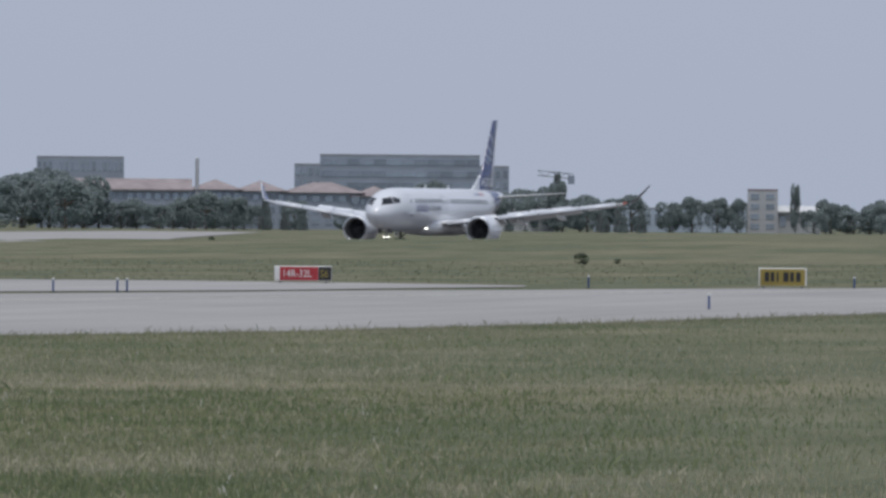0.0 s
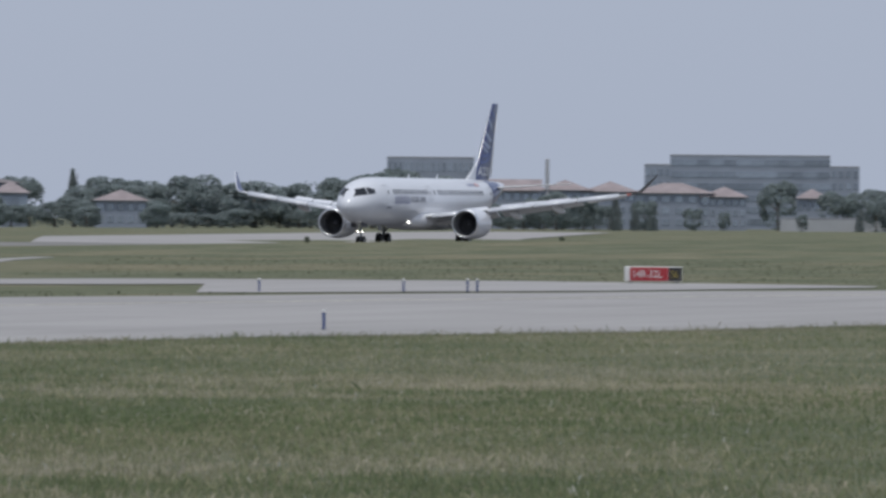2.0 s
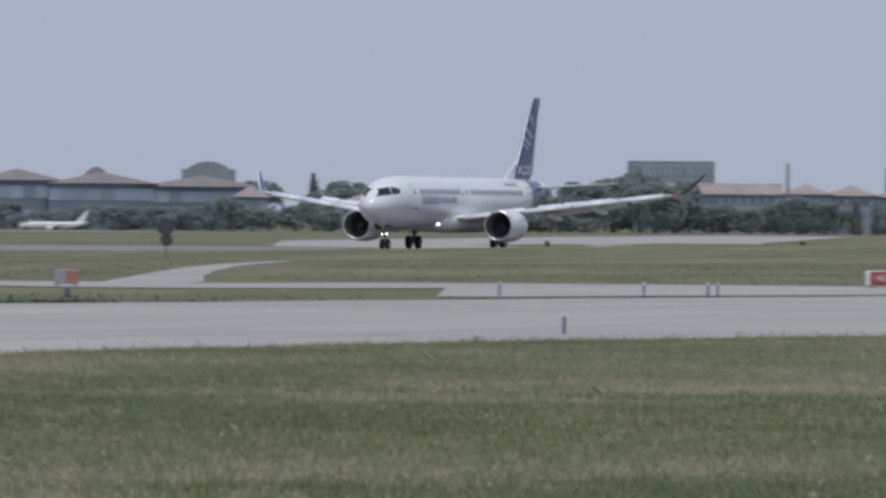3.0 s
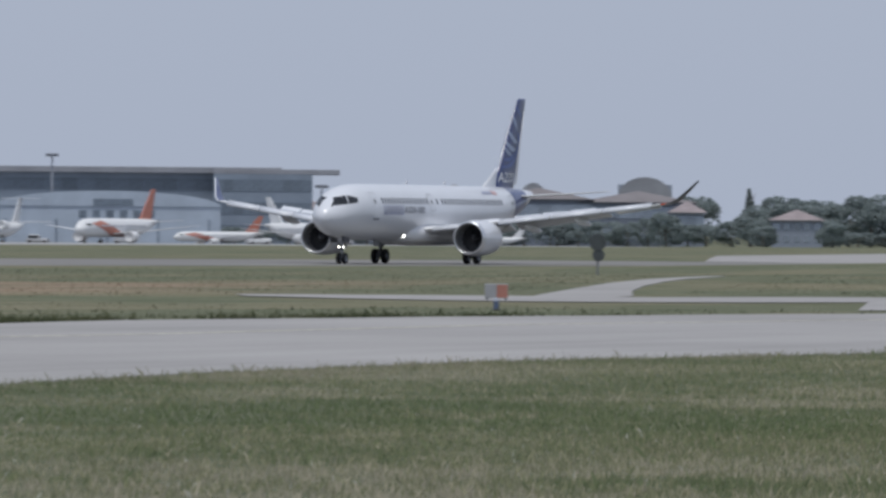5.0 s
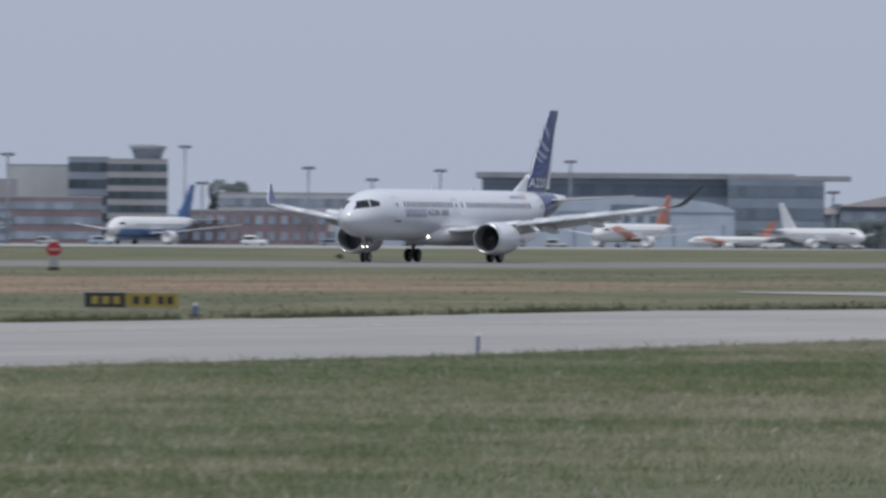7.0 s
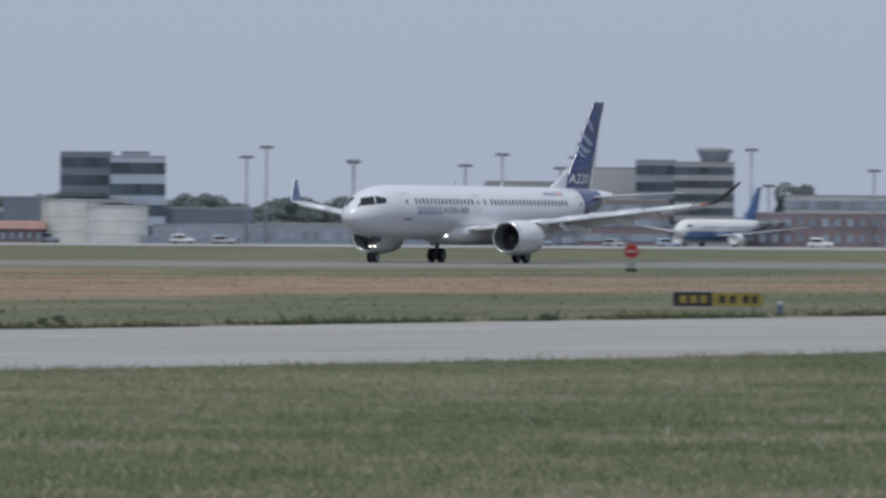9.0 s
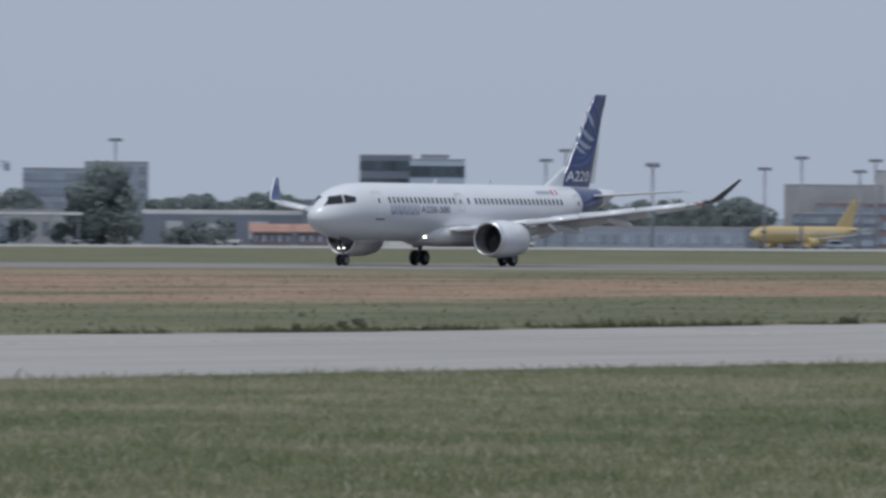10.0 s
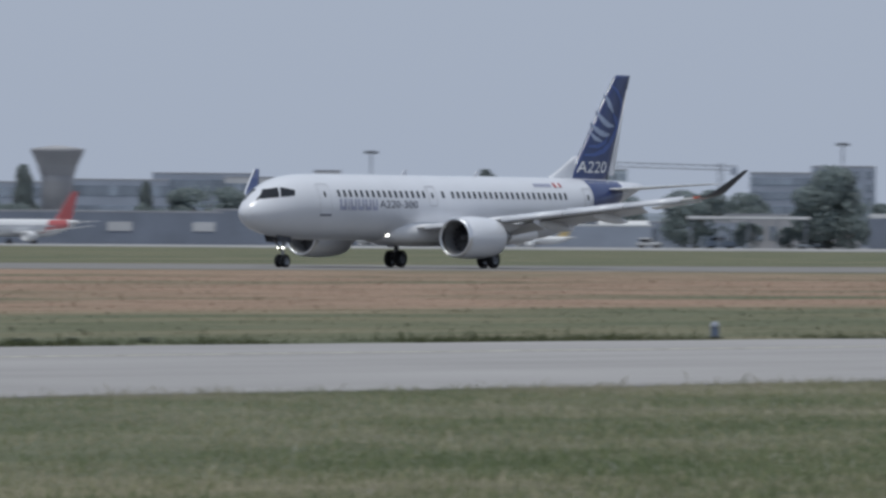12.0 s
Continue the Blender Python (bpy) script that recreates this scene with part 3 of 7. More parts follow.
        part("side_pane", skin_patch([(16.86, 3.96), (15.85, 4.06), (15.70, 4.36), (16.52, 4.51)], side, 4, 0.02), GLASS, body, "dark cockpit pane")
        # main gear
        gy = side * 3.33
        leg = part("main_gear", tube(tube(bmesh.new(), (0.1, gy * 0.96, 2.5), (0, gy, 0.55), 0.15, 0.12), (0.9, gy * 0.7, 1.7), (0.05, gy, 0.95), 0.07), STEEL, jet, "metal main gear leg with twin wheels")
        part("axle", tubed((0, gy - 0.35, 0.5), (0, gy + 0.35, 0.5), 0.1), STEEL, leg)
        part("torque_link", boxed(-0.28, -0.1, gy - 0.06, gy + 0.06, 0.6, 1.2, bevel=0.02), STEEL, leg)
        part("gear_door", plate([(0.55, gy + side * 0.42, 2.3), (-0.55, gy + side * 0.42, 2.3), (-0.4, gy + side * 0.28, 1.15), (0.4, gy + side * 0.28, 1.15)], 0.05, (0, 1, 0.1)), WHITE, leg)
        for dy in (-0.36, 0.36):
            wheel(leg, "main_tyre", 0, gy + dy, 0.5, 0.5, 0.34)
    # front glass between the two sides
    v = [body_side(18.05, 3.74, 1, 0.02), body_side(18.05, 3.74, -1, 0.02), body_side(17.25, 4.34, -1, 0.02), body_side(17.25, 4.34, 1, 0.02)]
    part("centre_pillar", loft([[p + Vector((0.03, 0, 0.02)) for p in v], v]), GLASS, body)
    # fin, with its dorsal fillet, and the blue band round the tail
    def fin_ring(z, le, te, th):
        n = 8
        pts = [(le - (le - te) * (k / n), th * math.sin(math.pi * min(1, (k / n) ** 0.7 * 0.96 + 0.02))) for k in range(n + 1)]
        return [(x, t, z) for x, t in pts] + [(x, -t, z) for x, t in reversed(pts[1:-1])]
    fin = part("fin", loft([fin_ring(5.0, -12.2, -16.35, 0.24), fin_ring(5.35, -12.46, -16.46, 0.22), fin_ring(8.2, -14.64, -17.52, 0.16), fin_ring(11.2, -16.94, -18.64, 0.10), fin_ring(11.36, -17.1, -18.7, 0.09), fin_ring(11.46, -17.35, -18.74, 0.06)]),
               NAVY, jet, "dark blue fin with pale curved stripes", True)
    part("dorsal_fillet", loft([fin_ring(5.0, -9.9, -14.2, 0.16), fin_ring(5.4, -10.6, -14.0, 0.13), fin_ring(5.75, -11.4, -13.7, 0.10), fin_ring(6.2, -12.3, -13.6, 0.07), fin_ring(6.6, -12.98, -13.6, 0.04)]), WHITE, jet, "white dorsal fillet", True)
    def rudder_x(z):
        return -16.46 - (z - 5.35) * 0.372
    part("rudder", loft([fin_ring(z, rudder_x(z) + 0.04, rudder_x(z) - ln, th) for z, ln, th in ((5.5, 0.62, 0.1), (8.2, 0.28, 0.08), (10.6, 0.06, 0.05))]), WHITE, fin, "pale rudder trailing edge", True)
    for side in (1, -1):
        part("tail_band", skin_patch([(-13.0, 3.3), (-16.6, 3.7), (-16.9, 5.12), (-13.0, 5.2)], side, 8, 0.012), NAVY, body, "dark blue band below the fin", True)
        def on_fin(x, z, s=side, out=0.0):
            le, te = -12.46 - (z - 5.35) * 0.766, -16.46 - (z - 5.35) * 0.372
            u = min(1.0, max(0.0, (le - x) / (le - te)))
            th = 0.22 - (z - 5.35) * 0.0205
            return Vector((x, s * (th * math.sin(math.pi * min(1, u ** 0.7 * 0.96 + 0.02)) + 0.012 + out), z))
        # curved stripes of the livery: pale fingers from the leading edge running into mid-blue sweeps
        for line, w, mat, lift in [
                ([(-17.72, 9.5), (-17.5, 8.6), (-17.1, 7.96), (-16.5, 7.32), (-15.8, 6.93), (-14.8, 6.70), (-13.9, 6.68)], 0.34, MID_BLUE, 0.006),
                ([(-16.7, 10.9), (-17.3, 10.45), (-17.75, 9.9), (-17.8, 9.4)], 0.26, MID_BLUE, 0.006),
                ([(-16.8, 9.15), (-17.1, 8.9), (-17.3, 8.5), (-17.1, 8.1)], 0.30, MID_BLUE, 0.008),
                ([(-16.4, 7.95), (-16.0, 7.45), (-15.2, 7.2), (-14.3, 7.2)], 0.26, MID_BLUE, 0.008),
                ([(-16.12, 10.3), (-16.4, 9.75), (-16.85, 9.2)], 0.34, PALE_BLUE, 0.014),
                ([(-15.3, 9.3), (-15.55, 8.92), (-15.95, 8.63), (-16.4, 8.47), (-16.95, 8.42)], 0.36, PALE_BLUE, 0.014),
                ([(-14.75, 8.6), (-15.0, 8.25), (-15.42, 8.02), (-16.0, 7.9), (-16.5, 7.92)], 0.34, PALE_BLUE, 0.014),
                ([(-14.5, 8.05), (-14.95, 7.68), (-15.65, 7.5)], 0.26, PALE_BLUE, 0.014)]:
            rows, n = [], 4 * (len(line) - 1)
            for k in range(n + 1):
                q, u = min(k // 4, len(line) - 2), k / 4 - min(k // 4, len(line) - 2)
                (x0, z0), (x1, z1) = line[q], line[q + 1]
                ln = math.hypot(x1 - x0, z1 - z0)
                t = w / 2 * min(1.0, 0.25 + 2.2 * min(k, n - k) / n)
                x, z, nx, nz = x0 + (x1 - x0) * u, z0 + (z1 - z0) * u, -(z1 - z0) / ln * t, (x1 - x0) / ln * t
                rows.append([on_fin(x + nx, z + nz, out=lift), on_fin(x - nx, z - nz, out=lift)])
            part("livery_stripe", loft(rows, closed=False), mat, fin)
    lettering("A220", 1.42, LETTER_WHITE, "fin_number", fin, lambda u, v: on_fin(-13.05 - u * 1.0 - v * 0.22, 5.64 + v * 0.68, 1, 0.03), "white model number on the fin")
    lettering("A220-300", 0.86, LETTER, "type_lettering", body, lambda u, v: body_side(8.33 - u * 1.06, 3.42 + v * 0.70, 1, 0.03), "dark grey model number")
    # maker's name, as plain strokes
    xx = 12.05
    for w in (0.62, 0.18, 0.58, 0.58, 0.58, 0.5):
        for a, b, z0, z1 in ((0, 0.3 * w, 3.50, 3.90), (0.66 * w, 0.96 * w, 3.50, 3.90), (0, 0.96 * w, 3.27, 3.49)):
            part("name_bar", skin_patch([(xx - a, z0), (xx - b, z0), (xx - b, z1), (xx - a, z1)], 1, 3, 0.02), LETTER_BLUE, body)
        xx -= w + 0.10
    for k in range(6):
        part("registration_bar", skin_patch([(-7.35 - k * 0.29, 4.74), (-7.56 - k * 0.29, 4.74), (-7.56 - k * 0.29, 4.93), (-7.35 - k * 0.29, 4.93)], 1, 2, 0.02), LETTER_BLUE, body)
    for k, mat in ((0, RED), (1, LETTER_WHITE), (2, RED)):
        part("flag_bar", skin_patch([(-9.3 - k * 0.25, 4.72), (-9.55 - k * 0.25, 4.72), (-9.55 - k * 0.25, 4.97), (-9.3 - k * 0.25, 4.97)], 1, 2, 0.02), mat, body)
    # nose gear
    leg = part("nose_gear", tube(tube(bmesh.new(), (15.0, 0, 1.9), (15.1, 0, 0.45), 0.1, 0.08), (15.9, 0, 1.6), (15.1, 0, 0.9), 0.05), STEEL, jet, "slim nose gear leg with twin wheels")
    part("axle", tubed((15.1, -0.24, 0.38), (15.1, 0.24, 0.38), 0.06), STEEL, leg)
    for s in (-1, 1):
        wheel(leg, "nose_tyre", 15.1, s * 0.21, 0.38, 0.38, 0.22)
        part("gear_door", plate([(16.3, s * 0.42, 1.95), (14.9, s * 0.42, 1.85), (14.9, s * 0.46, 1.38), (16.0, s * 0.46, 1.45)], 0.04, (0, 1, 0)), DARK_TIP, leg)
        part("taxi_light", lathe([(15.32, 0.012), (15.34, 0.024), (15.22, 0.04), (15.2, 0.02)], 12, "x", (0, s * 0.17, 1.12)), LAMP, leg, "lit taxi light")
    part("landing_light", lathe([(6.50, 0.02), (6.52, 0.05), (6.3, 0.08)], 14, "x", (0.1, 0.95, 1.86)), LAMP, jet, "lit landing light")
    part("landing_light", lathe([(6.50, 0.02), (6.52, 0.05), (6.3, 0.08)], 14, "x", (0.1, -0.95, 1.86)), LAMP, jet, "lit landing light")
    part("antenna", plate([(4.0, 0, 5.3), (3.5, 0, 5.3), (3.45, 0, 5.62), (3.7, 0, 5.62)], 0.04, (0, 1, 0)), WHITE, jet)
    part("antenna", plate([(-3.0, 0, 5.3), (-3.5, 0, 5.3), (-3.55, 0, 5.62), (-3.3, 0, 5.62)], 0.04, (0, 1, 0)), WHITE, jet)
    return jet


AIRLINER = build_airliner()

# ---------------------------------------------------------------- signs and markers by the taxiway


def side_paving():
    """A narrow service road behind the taxiway and the curved link towards the runway."""
    pairs = [((275, 62.3), (280, 63.3)), ((264, 64.2), (284, 69)), ((252, 66.2), (286, 74.3)), ((244, 69.2), (287, 79)), ((236, 72.5), (285, 85)), ((234.5, 74), (283, 88.8)), ((263, 82.5), (282.5, 89.6)),
             ((257, 84.5), (279, 92)), ((253, 87.5), (273, 94)), ((251.5, 91.6), (273, 100)), ((255, 98.5), (270, 105)), ((261, 105), (267.5, 108))]
    for lift, run in ((0.026, pairs[:6]), (0.032, [((262.5, 82.4), (283, 88.8))] + pairs[7:])):
        rows = [[(a[0] + (b[0] - a[0]) * u, a[1] + (b[1] - a[1]) * u, lift) for u in (0, 0.35, 0.7, 1)] for a, b in run]
        ob = part("service_road", loft(rows, closed=False), TAXI, None)
        tagged(ob, "narrow grey service road behind the taxiway", "road", kind="structure")
    link = [((253.4, 92.2), (277, 96.1)), ((282, 101.5), (300, 104.2)), ((315, 111.8), (332, 114.8)), ((348, 122), (364, 124.8)), ((380, 131.2), (388, 131.8)), ((409, 138.1), (411, 137.6))]
    rows = [[(*a, -0.04), (a[0] + 0.05, a[1], 0.034), (b[0] - 0.05, b[1], 0.034), (*b, -0.04)] for a, b in link]
    ob = part("link_road", loft(rows, closed=False), TAXI, None)
    tagged(ob, "curving grey link road through the grass", "road", kind="structure")


side_paving()


def edge_marker(x, y, h=0.36):
    t = holder("edge_marker", pose(x, y, 0.0), "slim blue taxiway edge marker on a dark base", "marker post", "taxiway edge markers")
    part("base", lathe_z([(0.0, 0.09), (0.02, 0.09), (0.03, 0.05)], 12), BLACK, t)
    part("post", lathe_z([(0.02, 0.03), (h * 0.96, 0.03), (h, 0.015)], 10), POST_BLUE, t)
    part("cap", lathe_z([(h * 0.86, 0.034), (h * 0.97, 0.034), (h * 1.0, 0.02)], 10), SIGN_WHITE, t, "pale cap")
    return t


def lathe_z(profile, seg=16):
    rings = [[(math.cos(2 * math.pi * k / seg) * r, math.sin(2 * math.pi * k / seg) * r, a) for k in range(seg)] for a, r in profile]
    return loft(rings)


marker = edge_marker(161.5, 48.2, 0.44)
for x, y in [(242.8, 69.9), (244.8, 68.4), (245.2, 68.2), (275.5, 60.1), (281.6, 51.9), (212.1, 43.0), (239.0, 73.4), (104.0, 46.9)]:
    copy_thing(marker, pose(x, y, 0.0))


def edge_light(x, y):
    """A squat elevated light: base plate, short barrel, domed lens."""
    t = holder("edge_light", pose(x, y, 0.0), "squat blue-grey taxiway edge light at the paving edge", "edge light", "taxiway edge lights")
    part("base", lathe_z([(0.0, 0.15), (0.03, 0.15), (0.05, 0.09)], 14), BLACK, t)
    part("barrel", lathe_z([(0.04, 0.085), (0.24, 0.085), (0.26, 0.10)], 14), surface("dull_blue_housing", (0.11, 0.15, 0.25), 0.5, vary=0.2), t, "blue-grey barrel")
    part("lens", lathe_z([(0.26, 0.09), (0.32, 0.085), (0.37, 0.05), (0.385, 0.01)], 14), surface("dull_grey_blue_lens", (0.30, 0.33, 0.40), 0.35, vary=0.15), t, "pale domed lens")
    return t


lamp = edge_light(224.0, 82.0)
for x, y in [(162.4, 81.3), (101.4, 78.8)]:
    copy_thing(lamp, pose(x, y, 0.0))


def sign_body(name, x, y, rz, w, h, label, category="sign", size=1.0, shell=SIGN_WHITE):
    """A boxed guidance sign on short legs; its face looks along -y of its own space."""
    s = holder(name, pose(x, y, 0, 0, 0, rz) @ Matrix.Diagonal((size, size, size, 1)), label, category)
    part("cabinet", boxed(-w / 2, w / 2, -0.1, 0.1, 0.08, h, bevel=0.015), shell, s, "pale metal sign cabinet")
    for u in (-0.4, 0.4):
        part("leg", tubed((u * w, 0, -0.03), (u * w, 0, 0.1), 0.03), STEEL, s)
    part("footing", boxed(-w / 2 - 0.1, w / 2 + 0.1, -0.25, 0.25, -0.1, 0.03), TAXI, s)
    return s


def face(parent, name, x0, x1, z0, z1, mat, depth=0.112, label=""):
    return part(name, boxed(x0, x1, -depth, -0.09, z0, z1), mat, parent, label)


rs = sign_body("runway_sign", 281.5, 71.8, -75.7, 1.62, 0.50, "red and black runway sign with white lettering", size=1.26)
face(rs, "red_panel", -0.66, 0.42, 0.10, 0.48, RED, label="red panel")
face(rs, "black_panel", 0.43, 0.80, 0.10, 0.48, BLACK, label="black panel")
lettering("14R-32L", 0.30, SIGN_WHITE, "white_letters", rs, lambda u, v: Vector((-0.60 + u * 0.82, -0.118, 0.19 + v)), "white runway numbers")
lettering("S6", 0.30, YELLOW, "yellow_letters", rs, lambda u, v: Vector((0.48 + u * 0.8, -0.118, 0.19 + v)), "yellow taxiway number")

ys = sign_body("direction_sign", 278.7, 53.9, -79.1, 1.28, 0.56, "yellow taxiway direction sign with black markings", size=1.3)
face(ys, "yellow_panel", -0.60, 0.60, 0.09, 0.54, YELLOW, label="yellow panel")
for k, (u, w) in enumerate([(-0.48, 0.12), (-0.32, 0.1), (-0.16, 0.05), (0.02, 0.14), (0.2, 0.1), (0.36, 0.12)]):
    face(ys, "black_bar", u, u + w, 0.2, 0.45, BLACK, 0.118)

ls = sign_body("location_sign", 175.0, 89.5, -63.8, 3.1, 0.60, "long black and yellow taxiway sign beside the grass edge", size=0.9, shell=SIGN_GREY)
face(ls, "black_panel", -1.53, -0.2, 0.1, 0.58, BLACK, label="black panel")
face(ls, "yellow_panel", -0.19, 1.53, 0.1, 0.58, YELLOW, label="yellow panel")
for u in (-1.3, -0.95, -0.6):
    face(ls, "yellow_bar", u, u + 0.22, 0.2, 0.46, YELLOW, 0.118)
for u in (0.05, 0.4, 0.85, 1.15):
    face(ls, "black_bar", u, u + 0.2, 0.2, 0.46, BLACK, 0.118)

bs = sign_body("holding_sign", 254.5, 93.2, -69.8, 0.62, 0.46, "small white and red sign box seen end-on", size=1.27, shell=SIGN_GREY)
face(bs, "white_panel", -0.30, 0.0, 0.09, 0.44, SIGN_GREY)
face(bs, "red_panel", 0.01, 0.30, 0.09, 0.44, surface("faded_red_brown", (0.36, 0.16, 0.12), 0.6), label="faded red panel")


def disc_board(name, x, y, rz, mat, bar, label, h, r):
    s = holder(name, pose(x, y, ground_z(x, y), 0, 0, rz), label, "round sign")
    part("post", tubed((0, 0, -0.05), (0, 0, h - r * 0.6), 0.06), STEEL, s)
    d = part("disc", lathe([(-0.05, r * 0.02), (-0.05, r * 0.97), (-0.02, r), (0.02, r), (0.02, r * 0.02)], 28, "y", (0, -0.06, h - r)), mat, s, "round sign plate")
    if bar:
        part("bar", boxed(-r * 0.7, r * 0.7, -0.15, -0.11, h - r * 1.17, h - r * 0.83), surface("faded_pink_bar", (0.42, 0.22, 0.22), 0.6), d, "faded pale bar")
        part("base", boxed(-0.27, 0.27, -0.12, 0.12, 0.05, h - 2 * r + 0.08, bevel=0.03), surface("weathered_pale_grey_plate", (0.30, 0.31, 0.30), 0.7, vary=0.2), s, "weathered grey board below the disc")
        part("foot", boxed(-0.3, 0.3, -0.13, 0.13, -0.05, 0.2), BLACK, s)
    else:
        part("lower_plate", lathe([(-0.04, 0.01), (-0.04, r * 0.72), (0.02, r * 0.72), (0.02, 0.01)], 24, "y", (0.05, -0.05, h - r * 2.5)), mat, s, "smaller round plate")
    return s


disc_board("distance_board", 417.0, 147.0, -70.6, surface("weathered_dark_plate", (0.06, 0.07, 0.075), 0.7, vary=0.25), False, "dark round board on a post seen from behind", 2.25, 0.47)
disc_board("stop_board", 369.0, 190.5, -63.2, surface("deep_red_plate", (0.32, 0.025, 0.03), 0.55, vary=0.15), True, "deep red round board with a pale bar above a grey panel", 1.6, 0.42)

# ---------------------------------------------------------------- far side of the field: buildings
# Greys, brick and tile below carry distance haze in their base colours: paler, bluer.
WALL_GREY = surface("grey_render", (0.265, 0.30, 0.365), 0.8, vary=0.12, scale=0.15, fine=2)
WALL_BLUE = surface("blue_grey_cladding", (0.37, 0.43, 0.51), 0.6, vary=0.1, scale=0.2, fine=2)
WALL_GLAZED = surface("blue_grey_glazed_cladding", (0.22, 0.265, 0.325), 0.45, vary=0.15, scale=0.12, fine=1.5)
HALL_PANE = surface("deep_blue_grey_hall_glass", (0.165, 0.205, 0.255), 0.3, vary=0.2, per_object=0.25)
WALL_PALE = surface("pale_render", (0.42, 0.43, 0.45), 0.8, vary=0.12, scale=0.15, fine=2)
WALL_BEIGE = surface("beige_concrete", (0.33, 0.33, 0.345), 0.8, vary=0.12, scale=0.15, fine=2)
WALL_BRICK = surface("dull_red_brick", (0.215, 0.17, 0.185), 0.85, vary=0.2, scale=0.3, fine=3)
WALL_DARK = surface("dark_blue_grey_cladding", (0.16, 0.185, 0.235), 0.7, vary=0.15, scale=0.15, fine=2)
ROOF_TILE = surface("hazed_terracotta_tile", (0.27, 0.23, 0.235), 0.85, vary=0.2, scale=0.4, fine=4)
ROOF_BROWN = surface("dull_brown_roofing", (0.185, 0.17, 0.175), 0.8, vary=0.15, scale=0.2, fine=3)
ROOF_RED = surface("terracotta_tile", (0.32, 0.195, 0.165), 0.85, vary=0.2, scale=0.4, fine=4)
ROOF_GREY = surface("grey_roof_sheet", (0.27, 0.28, 0.31), 0.7, vary=0.15, scale=0.2, fine=3)
ROOF_PALE = surface("pale_roof_sheet", (0.55, 0.56, 0.57), 0.7, vary=0.1, scale=0.2, fine=3)
PANE = surface("dim_window_glass", (0.46, 0.52, 0.60), 0.22, 0.7, vary=0.2, per_object=0.4)
DARK_PANE = surface("dark_teal_office_glass", (0.085, 0.115, 0.145), 0.25, vary=0.2, per_object=0.45)
TANK_WHITE = surface("chalky_white_tank_paint", (0.62, 0.62, 0.61), 0.7, vary=0.1, scale=0.3, fine=2)
MAST_GREY = surface("galvanised_mast", (0.30, 0.32, 0.36), 0.6, 0.3, vary=0.1)
APRON = pavement_mat("apron_concrete", (0.36, 0.36, 0.36), 0.85)


def base_z(x, y):
    return ground_z(x, y) - 0.15


